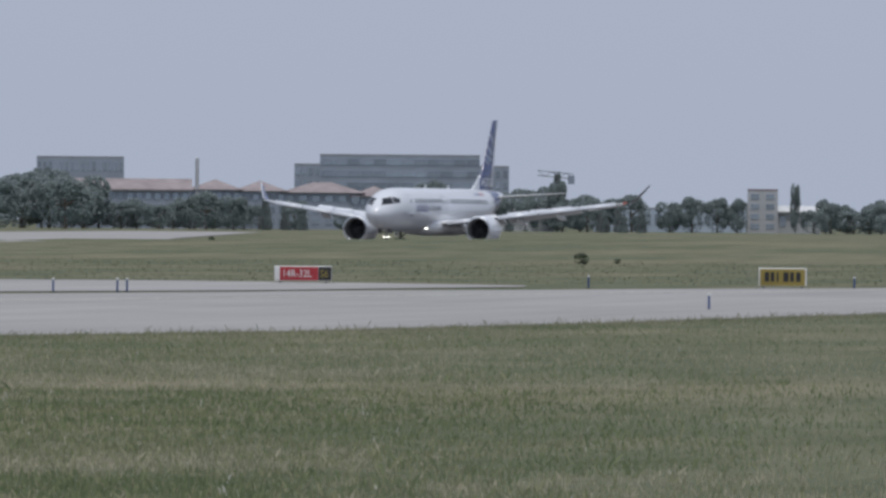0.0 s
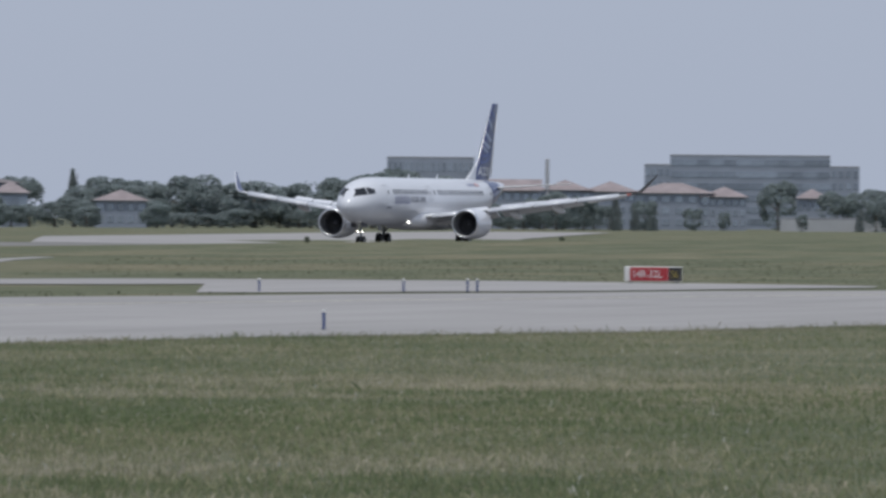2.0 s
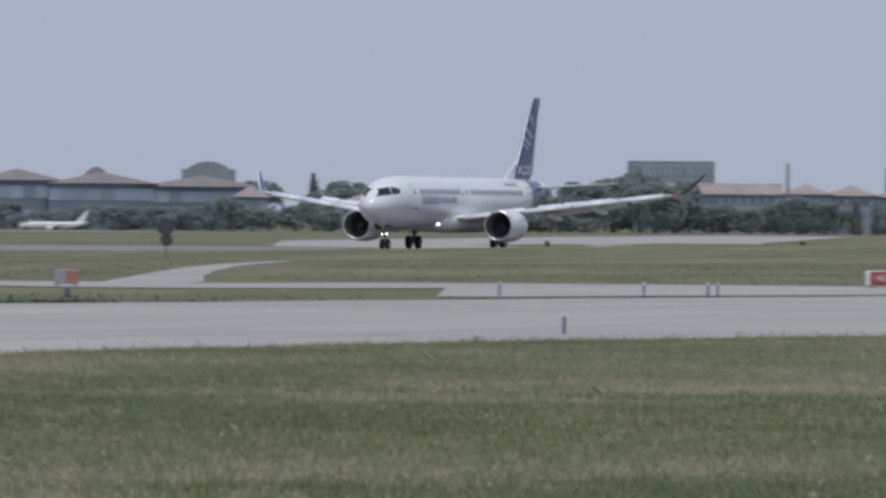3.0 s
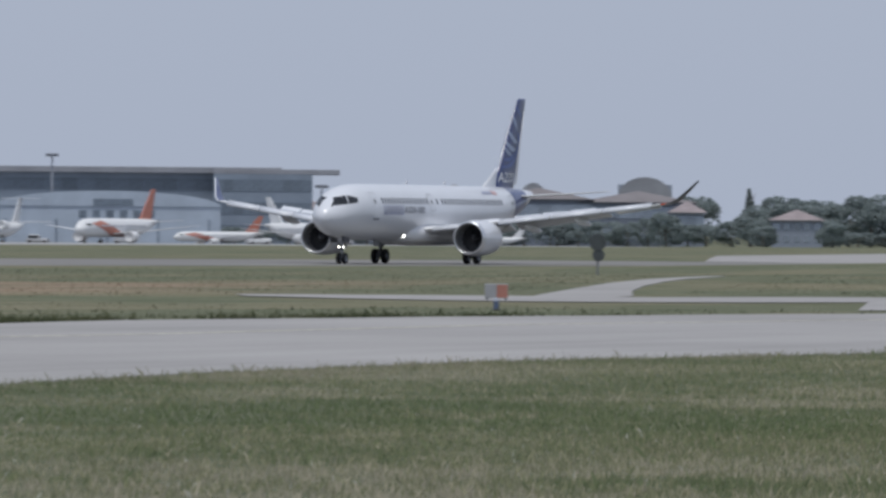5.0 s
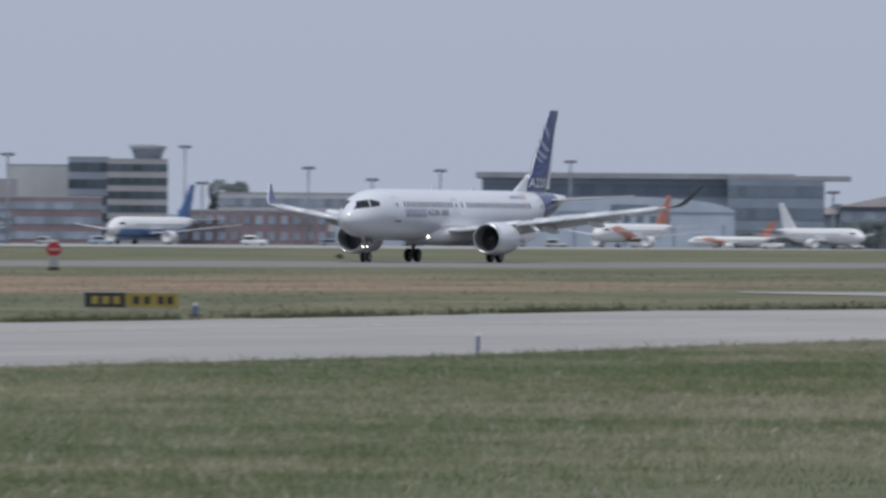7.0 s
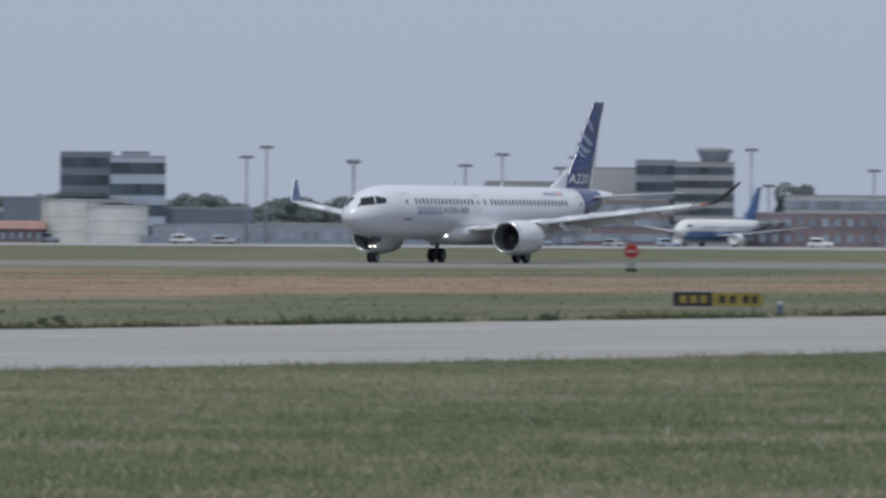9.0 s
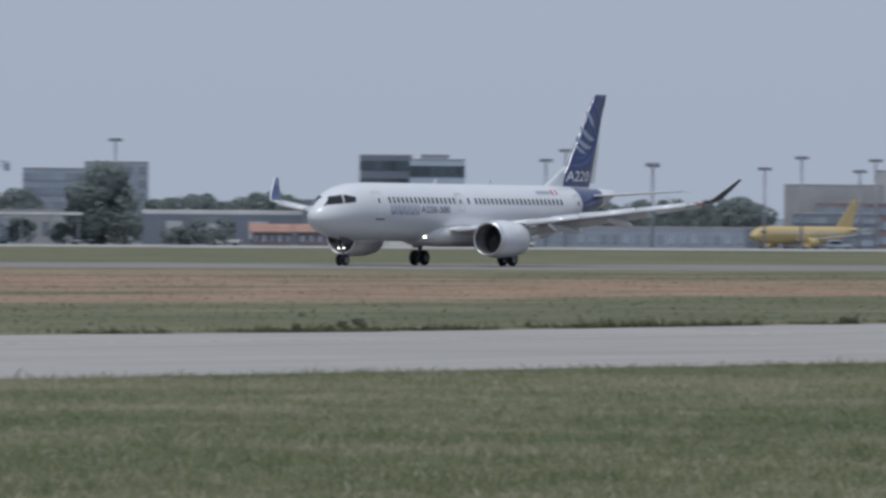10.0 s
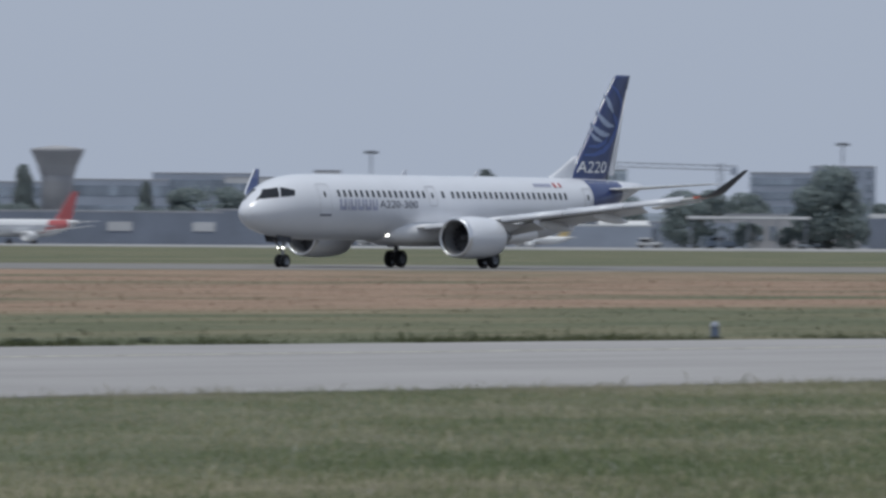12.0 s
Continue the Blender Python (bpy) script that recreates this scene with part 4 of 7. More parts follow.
def house(name, x, y, rz, w, h, depth, label, category="building", roof="flat", wall=WALL_GREY, cover=ROOF_GREY, floors=3, bays=10, eave=0.0, pitch=0.22, win=True, over=0.0, band=False, doors=(), pane=None, slab=0.35):
    """A block with walls, roof and rows of windows; its front looks along -y of its own space."""
    t = holder(name, pose(x, y, base_z(x, y), 0, 0, rz), label, category)
    top = h if roof == "flat" else h - w * 0.0 - depth * 0.5 * pitch
    part("wall", boxed(-w / 2, w / 2, 0, depth, 0, top), wall, t)
    if roof == "flat":
        part("roof", boxed(-w / 2 - eave, w / 2 + eave + over, -eave, depth + eave, top + 0.002, top + slab, bevel=0.05), cover, t)
    elif roof == "gable":     # ridge along x
        e = 0.5
        sec = [(-e, top - e * pitch), (depth / 2, top + depth / 2 * pitch), (depth + e, top - e * pitch), (depth + e, top - e * pitch + 0.22), (depth / 2, top + depth / 2 * pitch + 0.25), (-e, top - e * pitch + 0.22)]
        part("roof", loft([[(u, a, b) for a, b in sec] for u in (-w / 2 - e, w / 2 + e)]), cover, t)
        part("gable_wall", loft([[(u, 0.02, top - 0.01), (u, depth - 0.02, top - 0.01), (u, depth / 2, top + depth / 2 * pitch)] for u in (-w / 2 + 0.01, w / 2 - 0.01)]), wall, t)
    elif roof == "front_gable":
        e = 0.3
        sec = [(-w / 2 - e, top - e * pitch), (0, top + w / 2 * pitch), (w / 2 + e, top - e * pitch), (w / 2 + e, top - e * pitch + 0.2), (0, top + w / 2 * pitch + 0.22), (-w / 2 - e, top - e * pitch + 0.2)]
        part("roof", loft([[(a, v, b) for a, b in sec] for v in (-e, depth + e)]), cover, t)
        part("gable_wall", loft([[(-w / 2 + 0.02, v, top - 0.01), (w / 2 - 0.02, v, top - 0.01), (0, v, top + w / 2 * pitch)] for v in (0.01, depth - 0.01)]), wall, t)
    elif roof == "hip":
        e, rise, r = 0.6, depth * 0.5 * pitch, max(0.0, w / 2 - depth * 0.5)
        v = [(-w / 2 - e, -e, top), (w / 2 + e, -e, top), (w / 2 + e, depth + e, top), (-w / 2 - e, depth + e, top), (-r, depth / 2, top + rise), (r, depth / 2, top + rise)]
        part("roof", (v, [(0, 1, 5, 4), (1, 2, 5), (2, 3, 4, 5), (3, 0, 4), (3, 2, 1, 0)]), cover, t)
    elif roof == "arch":
        n = 14
        top2 = h * 0.72
        sec = [(w / 2 * math.cos(math.pi * k / n), top2 + (h - top2) * math.sin(math.pi * k / n)) for k in range(n + 1)]
        part("roof", loft([[(a, v, b) for a, b in sec] for v in (-0.2, depth)]), cover, t, smooth=False)
    for u, dw, z0, z1 in doors:
        part("door", boxed(u - dw / 2, u + dw / 2, -0.12, 0.05, top - z0, top - z1, bevel=0.03), WALL_PALE, t, "pale sliding door")
    if win and floors:
        fh, bw = (top - 0.6) / floors, w / bays
        me = None
        for f in range(floors):
            for b in range(bays):
                wx, wz = -w / 2 + (b + 0.5) * bw, 0.4 + (f + 0.55) * fh
                m = pose(wx, -0.03, wz)
                if me is None:
                    ww = bw * (0.98 if band else 0.55)
                    ob = part("window", boxed(-ww / 2, ww / 2, -0.04, 0.06, -fh * 0.26, fh * 0.26), pane or PANE, t, at=m)
                    me = ob.data
                else:
                    part("window", me, None, t, at=m)
    return t


def light_mast(x, y, h, r=0.16):
    t = holder("light_mast", pose(x, y, base_z(x, y)), "tall grey apron light mast with a ring head", "light mast", "apron light masts")
    part("pole", lathe_z([(0, r * 1.6), (h * 0.5, r * 1.2), (h, r * 0.8)], 10), MAST_GREY, t, smooth=True)
    part("ring", lathe_z([(h - 0.35, 0.5), (h - 0.3, 1.15), (h - 0.05, 1.2), (h + 0.05, 0.4)], 16), MAST_GREY, t)
    for k in range(6):
        a = math.pi * k / 3
        part("floodlight", boxed(-0.16, 0.16, -0.12, 0.12, -0.55, -0.32, bevel=0.03), BLACK, t, at=Matrix.Translation((math.cos(a) * 1.0, math.sin(a) * 1.0, h)))
    return t


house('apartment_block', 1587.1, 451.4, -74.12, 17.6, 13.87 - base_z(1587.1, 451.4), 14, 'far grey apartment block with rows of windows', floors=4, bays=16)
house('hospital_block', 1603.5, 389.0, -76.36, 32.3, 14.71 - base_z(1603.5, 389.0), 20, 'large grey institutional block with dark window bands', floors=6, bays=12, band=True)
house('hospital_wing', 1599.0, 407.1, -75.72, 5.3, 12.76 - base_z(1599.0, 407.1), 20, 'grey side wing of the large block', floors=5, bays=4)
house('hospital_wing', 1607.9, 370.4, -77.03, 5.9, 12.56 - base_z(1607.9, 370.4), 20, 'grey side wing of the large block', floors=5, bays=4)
house('long_house', 1425.8, 397.0, -74.44, 23.2, 8.81 - base_z(1425.8, 397.0), 12, 'long pale house with a haze-dulled tile roof', roof='gable', wall=WALL_GREY, cover=ROOF_TILE, floors=3, bays=14, pitch=0.3)
house('tiled_house', 1449.4, 386.5, -75.07, 9.3, 9.11 - base_z(1449.4, 386.5), 11, 'house with a haze-dulled terracotta roof among trees', roof='hip', cover=ROOF_TILE, floors=3, bays=6, pitch=0.35)
house('tiled_house', 1451.5, 378.5, -75.39, 9.3, 8.91 - base_z(1451.5, 378.5), 11, 'house with a haze-dulled terracotta roof among trees', roof='hip', cover=ROOF_TILE, floors=3, bays=6, pitch=0.35)
house('tiled_house', 1454.3, 367.4, -75.82, 14.5, 8.70 - base_z(1454.3, 367.4), 11, 'house with a haze-dulled terracotta roof among trees', roof='hip', cover=ROOF_TILE, floors=3, bays=6, pitch=0.35)
house('tiled_house', 1456.6, 358.2, -76.18, 8.1, 8.09 - base_z(1456.6, 358.2), 11, 'house with a haze-dulled terracotta roof among trees', roof='hip', cover=ROOF_TILE, floors=3, bays=6, pitch=0.35)
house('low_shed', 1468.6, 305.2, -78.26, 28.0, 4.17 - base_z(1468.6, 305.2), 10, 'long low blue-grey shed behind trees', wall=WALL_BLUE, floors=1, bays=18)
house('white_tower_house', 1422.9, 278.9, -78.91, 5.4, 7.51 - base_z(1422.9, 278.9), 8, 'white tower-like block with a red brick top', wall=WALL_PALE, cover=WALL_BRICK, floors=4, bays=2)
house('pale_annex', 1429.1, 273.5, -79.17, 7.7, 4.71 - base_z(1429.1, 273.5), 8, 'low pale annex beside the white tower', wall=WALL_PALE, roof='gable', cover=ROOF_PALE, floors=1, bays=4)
house('tiled_house', 1379.0, 448.2, -71.99, 8.6, 6.46 - base_z(1379.0, 448.2), 11, 'house with a haze-dulled terracotta roof among trees', roof='hip', cover=ROOF_TILE, floors=2, bays=5, pitch=0.4)
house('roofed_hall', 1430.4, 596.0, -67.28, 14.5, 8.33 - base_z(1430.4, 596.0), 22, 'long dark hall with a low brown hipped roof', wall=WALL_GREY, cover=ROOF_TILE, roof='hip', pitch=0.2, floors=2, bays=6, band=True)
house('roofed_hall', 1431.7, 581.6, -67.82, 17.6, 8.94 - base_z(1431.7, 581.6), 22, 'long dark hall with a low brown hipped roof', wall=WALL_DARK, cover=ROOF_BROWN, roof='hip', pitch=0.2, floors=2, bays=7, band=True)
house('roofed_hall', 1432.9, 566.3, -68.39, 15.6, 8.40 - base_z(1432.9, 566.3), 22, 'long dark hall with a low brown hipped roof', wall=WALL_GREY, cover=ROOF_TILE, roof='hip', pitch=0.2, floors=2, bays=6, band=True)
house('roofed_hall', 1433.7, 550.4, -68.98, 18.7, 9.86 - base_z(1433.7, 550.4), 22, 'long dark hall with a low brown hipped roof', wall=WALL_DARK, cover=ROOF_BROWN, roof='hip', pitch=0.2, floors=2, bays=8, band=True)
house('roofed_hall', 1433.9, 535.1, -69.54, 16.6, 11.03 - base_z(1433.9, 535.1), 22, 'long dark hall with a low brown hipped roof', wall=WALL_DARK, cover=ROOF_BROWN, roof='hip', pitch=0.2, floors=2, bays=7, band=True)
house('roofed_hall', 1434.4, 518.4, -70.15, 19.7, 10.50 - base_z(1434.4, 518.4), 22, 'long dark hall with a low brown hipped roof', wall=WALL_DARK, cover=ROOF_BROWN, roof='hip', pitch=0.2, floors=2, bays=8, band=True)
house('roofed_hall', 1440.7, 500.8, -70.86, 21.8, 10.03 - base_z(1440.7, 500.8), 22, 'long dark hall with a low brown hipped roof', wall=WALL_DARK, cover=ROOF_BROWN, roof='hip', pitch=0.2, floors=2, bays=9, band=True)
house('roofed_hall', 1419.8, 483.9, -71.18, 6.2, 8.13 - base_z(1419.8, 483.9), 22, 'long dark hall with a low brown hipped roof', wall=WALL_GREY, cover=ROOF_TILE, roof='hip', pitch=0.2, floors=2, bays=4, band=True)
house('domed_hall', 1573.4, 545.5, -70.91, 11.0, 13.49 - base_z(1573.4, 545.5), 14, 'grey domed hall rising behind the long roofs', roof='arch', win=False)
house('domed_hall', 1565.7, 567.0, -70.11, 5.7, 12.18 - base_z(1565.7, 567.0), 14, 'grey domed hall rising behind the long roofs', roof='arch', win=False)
house('tiled_house', 1272.1, 414.5, -71.95, 8.4, 6.21 - base_z(1272.1, 414.5), 9, 'house with a haze-dulled terracotta roof among trees', roof='hip', cover=ROOF_TILE, floors=2, bays=5, pitch=0.4)
house('tiled_house', 1460.4, 342.5, -76.8, 5.6, 7.80 - base_z(1460.4, 342.5), 9, 'house with a haze-dulled terracotta roof among trees', roof='hip', cover=ROOF_TILE, floors=2, bays=4, pitch=0.4)
house('tiled_house', 1443.3, 408.4, -74.20, 8.3, 8.59 - base_z(1443.3, 408.4), 11, 'house with a haze-dulled terracotta roof among trees', roof='hip', cover=ROOF_TILE, floors=3, bays=5, pitch=0.4)
house('grey_hall', 1412.9, 325.8, -77.01, 22.1, 2.10 - base_z(1412.9, 325.8), 8, 'long pale wall of a low hall', wall=WALL_PALE, floors=0, win=False)
house('terminal_hall', 1380.4, 585.9, -66.96, 48.8, 12.50 - base_z(1380.4, 585.9), 30, 'large glazed terminal hall with a wide overhanging roof', wall=WALL_GLAZED, floors=3, bays=16, band=True, eave=1.2, over=9.0, pane=HALL_PANE, slab=1.1)
house('terminal_hall', 1386.9, 555.0, -68.17, 18.2, 12.35 - base_z(1386.9, 555.0), 20, 'glazed rear part of the terminal hall', wall=WALL_GLAZED, floors=3, bays=10, band=True, over=5.0, pane=HALL_PANE, slab=0.9)
hangar = house('arched_hangar', 1324.8, 559.7, -67.05, 40.0, 8.84 - base_z(1324.8, 559.7), 20, 'pale blue arched hangar before the terminal', roof='arch', wall=WALL_BLUE, cover=WALL_BLUE, win=False)
part("window_strip", boxed(-2.5, 4.5, -0.32, -0.19, 7.2, 8.3, bevel=0.03), HALL_PANE, hangar, "dark strip window under the arch")
for k in range(6):
    part("window", boxed(-5 + k * 2.4, -3.7 + k * 2.4, -0.12, 0.05, 5.0, 6.3, bevel=0.03), HALL_PANE, hangar)
for k in range(5):
    part("pilaster", boxed(-18 + k * 9 - 0.2, -18 + k * 9 + 0.2, -0.16, 0.05, 0, 4.7, bevel=0.03), WALL_GLAZED, hangar)
house('low_office', 1376.2, 617.0, -65.77, 15.2, 6.29 - base_z(1376.2, 617.0), 12, 'low grey office beside the terminal', wall=WALL_DARK, floors=2, bays=8)
house('white_office', 1382.9, 650.3, -64.82, 34.4, 9.20 - base_z(1382.9, 650.3), 12, 'long white office with a dark window band', wall=WALL_PALE, floors=3, bays=22, band=True)
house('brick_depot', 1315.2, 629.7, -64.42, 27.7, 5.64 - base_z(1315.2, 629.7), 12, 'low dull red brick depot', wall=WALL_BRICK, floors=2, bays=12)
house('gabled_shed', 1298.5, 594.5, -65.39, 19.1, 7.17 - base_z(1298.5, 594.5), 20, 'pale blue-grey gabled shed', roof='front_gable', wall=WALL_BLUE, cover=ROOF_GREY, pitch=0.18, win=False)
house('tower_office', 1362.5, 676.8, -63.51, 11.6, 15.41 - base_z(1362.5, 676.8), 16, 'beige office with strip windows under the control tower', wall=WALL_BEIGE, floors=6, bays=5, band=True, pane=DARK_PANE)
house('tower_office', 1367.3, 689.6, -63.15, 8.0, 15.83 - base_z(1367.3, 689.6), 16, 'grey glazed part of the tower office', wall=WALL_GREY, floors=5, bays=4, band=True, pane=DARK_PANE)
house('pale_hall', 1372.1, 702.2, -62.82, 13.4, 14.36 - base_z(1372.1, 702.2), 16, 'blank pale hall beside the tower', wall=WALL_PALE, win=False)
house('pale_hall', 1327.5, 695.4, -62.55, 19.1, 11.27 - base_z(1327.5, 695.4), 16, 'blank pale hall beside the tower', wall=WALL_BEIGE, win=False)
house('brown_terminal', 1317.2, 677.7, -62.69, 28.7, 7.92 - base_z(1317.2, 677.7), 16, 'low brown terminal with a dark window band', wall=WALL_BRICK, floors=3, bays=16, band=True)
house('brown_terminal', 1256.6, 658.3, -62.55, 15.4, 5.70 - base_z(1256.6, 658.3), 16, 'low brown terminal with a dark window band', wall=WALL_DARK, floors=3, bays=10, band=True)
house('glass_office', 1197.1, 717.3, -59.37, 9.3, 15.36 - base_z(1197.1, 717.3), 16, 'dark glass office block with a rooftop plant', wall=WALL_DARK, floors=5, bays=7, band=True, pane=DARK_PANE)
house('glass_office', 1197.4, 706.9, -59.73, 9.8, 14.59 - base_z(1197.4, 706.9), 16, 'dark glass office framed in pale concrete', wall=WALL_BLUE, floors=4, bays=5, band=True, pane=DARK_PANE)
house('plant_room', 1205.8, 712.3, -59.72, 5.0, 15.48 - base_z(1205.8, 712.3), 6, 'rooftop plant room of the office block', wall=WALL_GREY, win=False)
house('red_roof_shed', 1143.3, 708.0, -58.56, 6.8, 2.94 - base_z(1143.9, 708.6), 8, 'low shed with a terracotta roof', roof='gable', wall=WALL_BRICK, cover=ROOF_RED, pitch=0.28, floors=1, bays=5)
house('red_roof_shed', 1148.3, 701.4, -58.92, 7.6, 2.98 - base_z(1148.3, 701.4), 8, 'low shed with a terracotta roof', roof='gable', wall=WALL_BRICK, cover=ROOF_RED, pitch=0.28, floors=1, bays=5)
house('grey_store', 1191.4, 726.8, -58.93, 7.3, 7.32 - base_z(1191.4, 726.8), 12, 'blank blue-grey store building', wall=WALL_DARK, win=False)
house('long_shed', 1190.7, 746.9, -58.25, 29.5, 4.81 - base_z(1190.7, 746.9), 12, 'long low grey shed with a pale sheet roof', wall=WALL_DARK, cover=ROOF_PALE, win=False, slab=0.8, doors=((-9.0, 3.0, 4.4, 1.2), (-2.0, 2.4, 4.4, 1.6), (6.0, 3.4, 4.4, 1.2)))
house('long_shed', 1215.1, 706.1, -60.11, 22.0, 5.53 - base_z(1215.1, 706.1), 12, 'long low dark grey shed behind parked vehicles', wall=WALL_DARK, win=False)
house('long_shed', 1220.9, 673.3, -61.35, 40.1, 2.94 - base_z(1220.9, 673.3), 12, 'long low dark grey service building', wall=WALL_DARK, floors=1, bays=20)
house('far_block', 1396.6, 962.4, -55.79, 10.5, 15.12 - base_z(1396.6, 962.4), 12, 'pale blue far tower block', wall=WALL_BLUE, floors=6, bays=6)
house('terraced_block', 1258.4, 827.1, -57.05, 12.0, 13.35 - base_z(1258.4, 827.1), 14, 'grey terraced apartment block with balconies', wall=WALL_GREY, floors=5, bays=6, band=True)
house('tower_block', 1273.2, 822.5, -57.49, 12.3, 14.73 - base_z(1273.2, 822.5), 14, 'grey apartment tower beside a tall tree', wall=WALL_GREY, floors=6, bays=5)
house('white_roof_shed', 1125.6, 774.1, -55.93, 8.5, 3.81 - base_z(1125.6, 774.1), 14, 'low shed with a bright white roof', roof='gable', wall=WALL_DARK, cover=ROOF_PALE, pitch=0.3, win=False)
house('service_shed', 1138.7, 793.9, -55.56, 12.0, 5.92 - base_z(1138.7, 793.9), 12, 'low grey service shed on the apron edge', wall=WALL_DARK, floors=1, bays=8, win=True)
house('service_shed', 1149.4, 785.2, -56.09, 15.5, 2.70 - base_z(1149.4, 785.2), 12, 'low grey service shed on the apron edge', wall=WALL_GREY, floors=1, bays=8, win=True)
house('service_shed', 1141.4, 768.5, -56.46, 17.8, 3.67 - base_z(1141.4, 768.5), 12, 'low grey service shed on the apron edge', wall=WALL_GREY, floors=1, bays=8, win=True)
house('service_shed', 1166.8, 773.5, -56.86, 20.1, 5.12 - base_z(1166.8, 773.5), 12, 'low grey service shed on the apron edge', wall=WALL_BEIGE, floors=1, bays=8, win=False)
house('service_shed', 1155.1, 754.8, -57.23, 18.9, 4.37 - base_z(1155.1, 754.8), 12, 'low grey service shed on the apron edge', wall=WALL_BEIGE, floors=1, bays=8, win=True)
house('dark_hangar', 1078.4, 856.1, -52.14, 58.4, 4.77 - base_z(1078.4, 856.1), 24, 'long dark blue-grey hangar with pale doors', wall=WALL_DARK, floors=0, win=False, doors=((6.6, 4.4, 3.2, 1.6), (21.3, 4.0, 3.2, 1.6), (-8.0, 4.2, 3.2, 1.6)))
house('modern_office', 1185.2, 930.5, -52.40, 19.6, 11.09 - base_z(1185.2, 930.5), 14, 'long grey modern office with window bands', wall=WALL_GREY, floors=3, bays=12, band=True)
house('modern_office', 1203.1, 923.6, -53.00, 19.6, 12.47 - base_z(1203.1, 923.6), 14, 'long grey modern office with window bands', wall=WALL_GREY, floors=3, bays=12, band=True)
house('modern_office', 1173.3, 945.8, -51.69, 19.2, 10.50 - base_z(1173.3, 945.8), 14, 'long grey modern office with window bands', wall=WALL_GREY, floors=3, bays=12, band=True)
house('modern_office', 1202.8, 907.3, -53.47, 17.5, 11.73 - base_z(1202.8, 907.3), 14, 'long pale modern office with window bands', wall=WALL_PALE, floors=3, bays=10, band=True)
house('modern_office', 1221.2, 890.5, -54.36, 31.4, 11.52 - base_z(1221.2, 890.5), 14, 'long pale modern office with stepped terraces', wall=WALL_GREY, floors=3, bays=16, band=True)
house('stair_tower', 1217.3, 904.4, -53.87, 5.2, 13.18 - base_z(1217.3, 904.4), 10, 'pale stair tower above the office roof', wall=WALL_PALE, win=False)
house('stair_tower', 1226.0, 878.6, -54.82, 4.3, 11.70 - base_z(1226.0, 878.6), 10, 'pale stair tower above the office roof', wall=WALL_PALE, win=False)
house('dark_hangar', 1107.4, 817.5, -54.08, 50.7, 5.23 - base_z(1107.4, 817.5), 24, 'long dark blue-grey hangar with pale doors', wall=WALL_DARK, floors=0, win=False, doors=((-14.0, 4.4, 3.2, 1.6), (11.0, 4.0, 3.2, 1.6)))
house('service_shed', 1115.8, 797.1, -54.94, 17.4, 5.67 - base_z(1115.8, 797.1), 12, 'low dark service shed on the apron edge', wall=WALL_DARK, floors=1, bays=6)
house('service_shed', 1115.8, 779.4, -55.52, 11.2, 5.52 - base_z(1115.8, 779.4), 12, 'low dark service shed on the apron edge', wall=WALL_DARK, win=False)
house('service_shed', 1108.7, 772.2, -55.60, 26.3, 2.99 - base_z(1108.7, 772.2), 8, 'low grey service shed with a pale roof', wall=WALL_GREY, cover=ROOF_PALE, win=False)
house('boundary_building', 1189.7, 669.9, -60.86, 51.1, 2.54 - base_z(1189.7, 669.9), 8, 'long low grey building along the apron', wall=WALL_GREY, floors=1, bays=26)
light_mast(1361.5, 586.2, 15.75 - base_z(1361.5, 586.2))
light_mast(1309.7, 641.0, 17.73 - base_z(1309.7, 641.0))
light_mast(1311.1, 638.1, 11.09 - base_z(1311.1, 638.1))
light_mast(1319.5, 620.5, 14.01 - base_z(1319.5, 620.5))
light_mast(1324.5, 609.9, 11.95 - base_z(1324.5, 609.9))
light_mast(1326.1, 596.9, 13.69 - base_z(1326.1, 596.9))
light_mast(1324.1, 518.8, 10.09 - base_z(1324.1, 518.8))
light_mast(1170.0, 669.3, 14.73 - base_z(1170.0, 669.3))
light_mast(1171.6, 666.3, 16.45 - base_z(1171.6, 666.3))
light_mast(1178.0, 652.8, 14.21 - base_z(1178.0, 652.8))
light_mast(1175.8, 651.5, 13.95 - base_z(1175.8, 651.5))
light_mast(1184.0, 634.2, 13.52 - base_z(1184.0, 634.2))
light_mast(1185.2, 627.7, 15.43 - base_z(1185.2, 627.7))
light_mast(1189.8, 618.9, 13.18 - base_z(1189.8, 618.9))
light_mast(1191.0, 616.5, 15.05 - base_z(1191.0, 616.5))
light_mast(1129.8, 731.3, 17.65 - base_z(1129.8, 731.3))
light_mast(1084.4, 798.1, 15.68 - base_z(1084.4, 798.1))

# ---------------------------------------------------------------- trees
# Leaf colours paled and blued: distance haze is put into the base colour.
LEAF = surface("hazed_foliage", (0.232, 0.288, 0.285), 0.8, vary=0.2, scale=0.3, fine=1.5, islands=0.12, leaf=True)
LEAF_DARK = surface("dark_hazed_foliage", (0.205, 0.25, 0.252), 0.8, vary=0.2, scale=0.3, fine=1.5, islands=0.12, leaf=True)
BARK = surface("grey_brown_bark", (0.13, 0.11, 0.095), 0.9, vary=0.25, scale=1.0, fine=8)


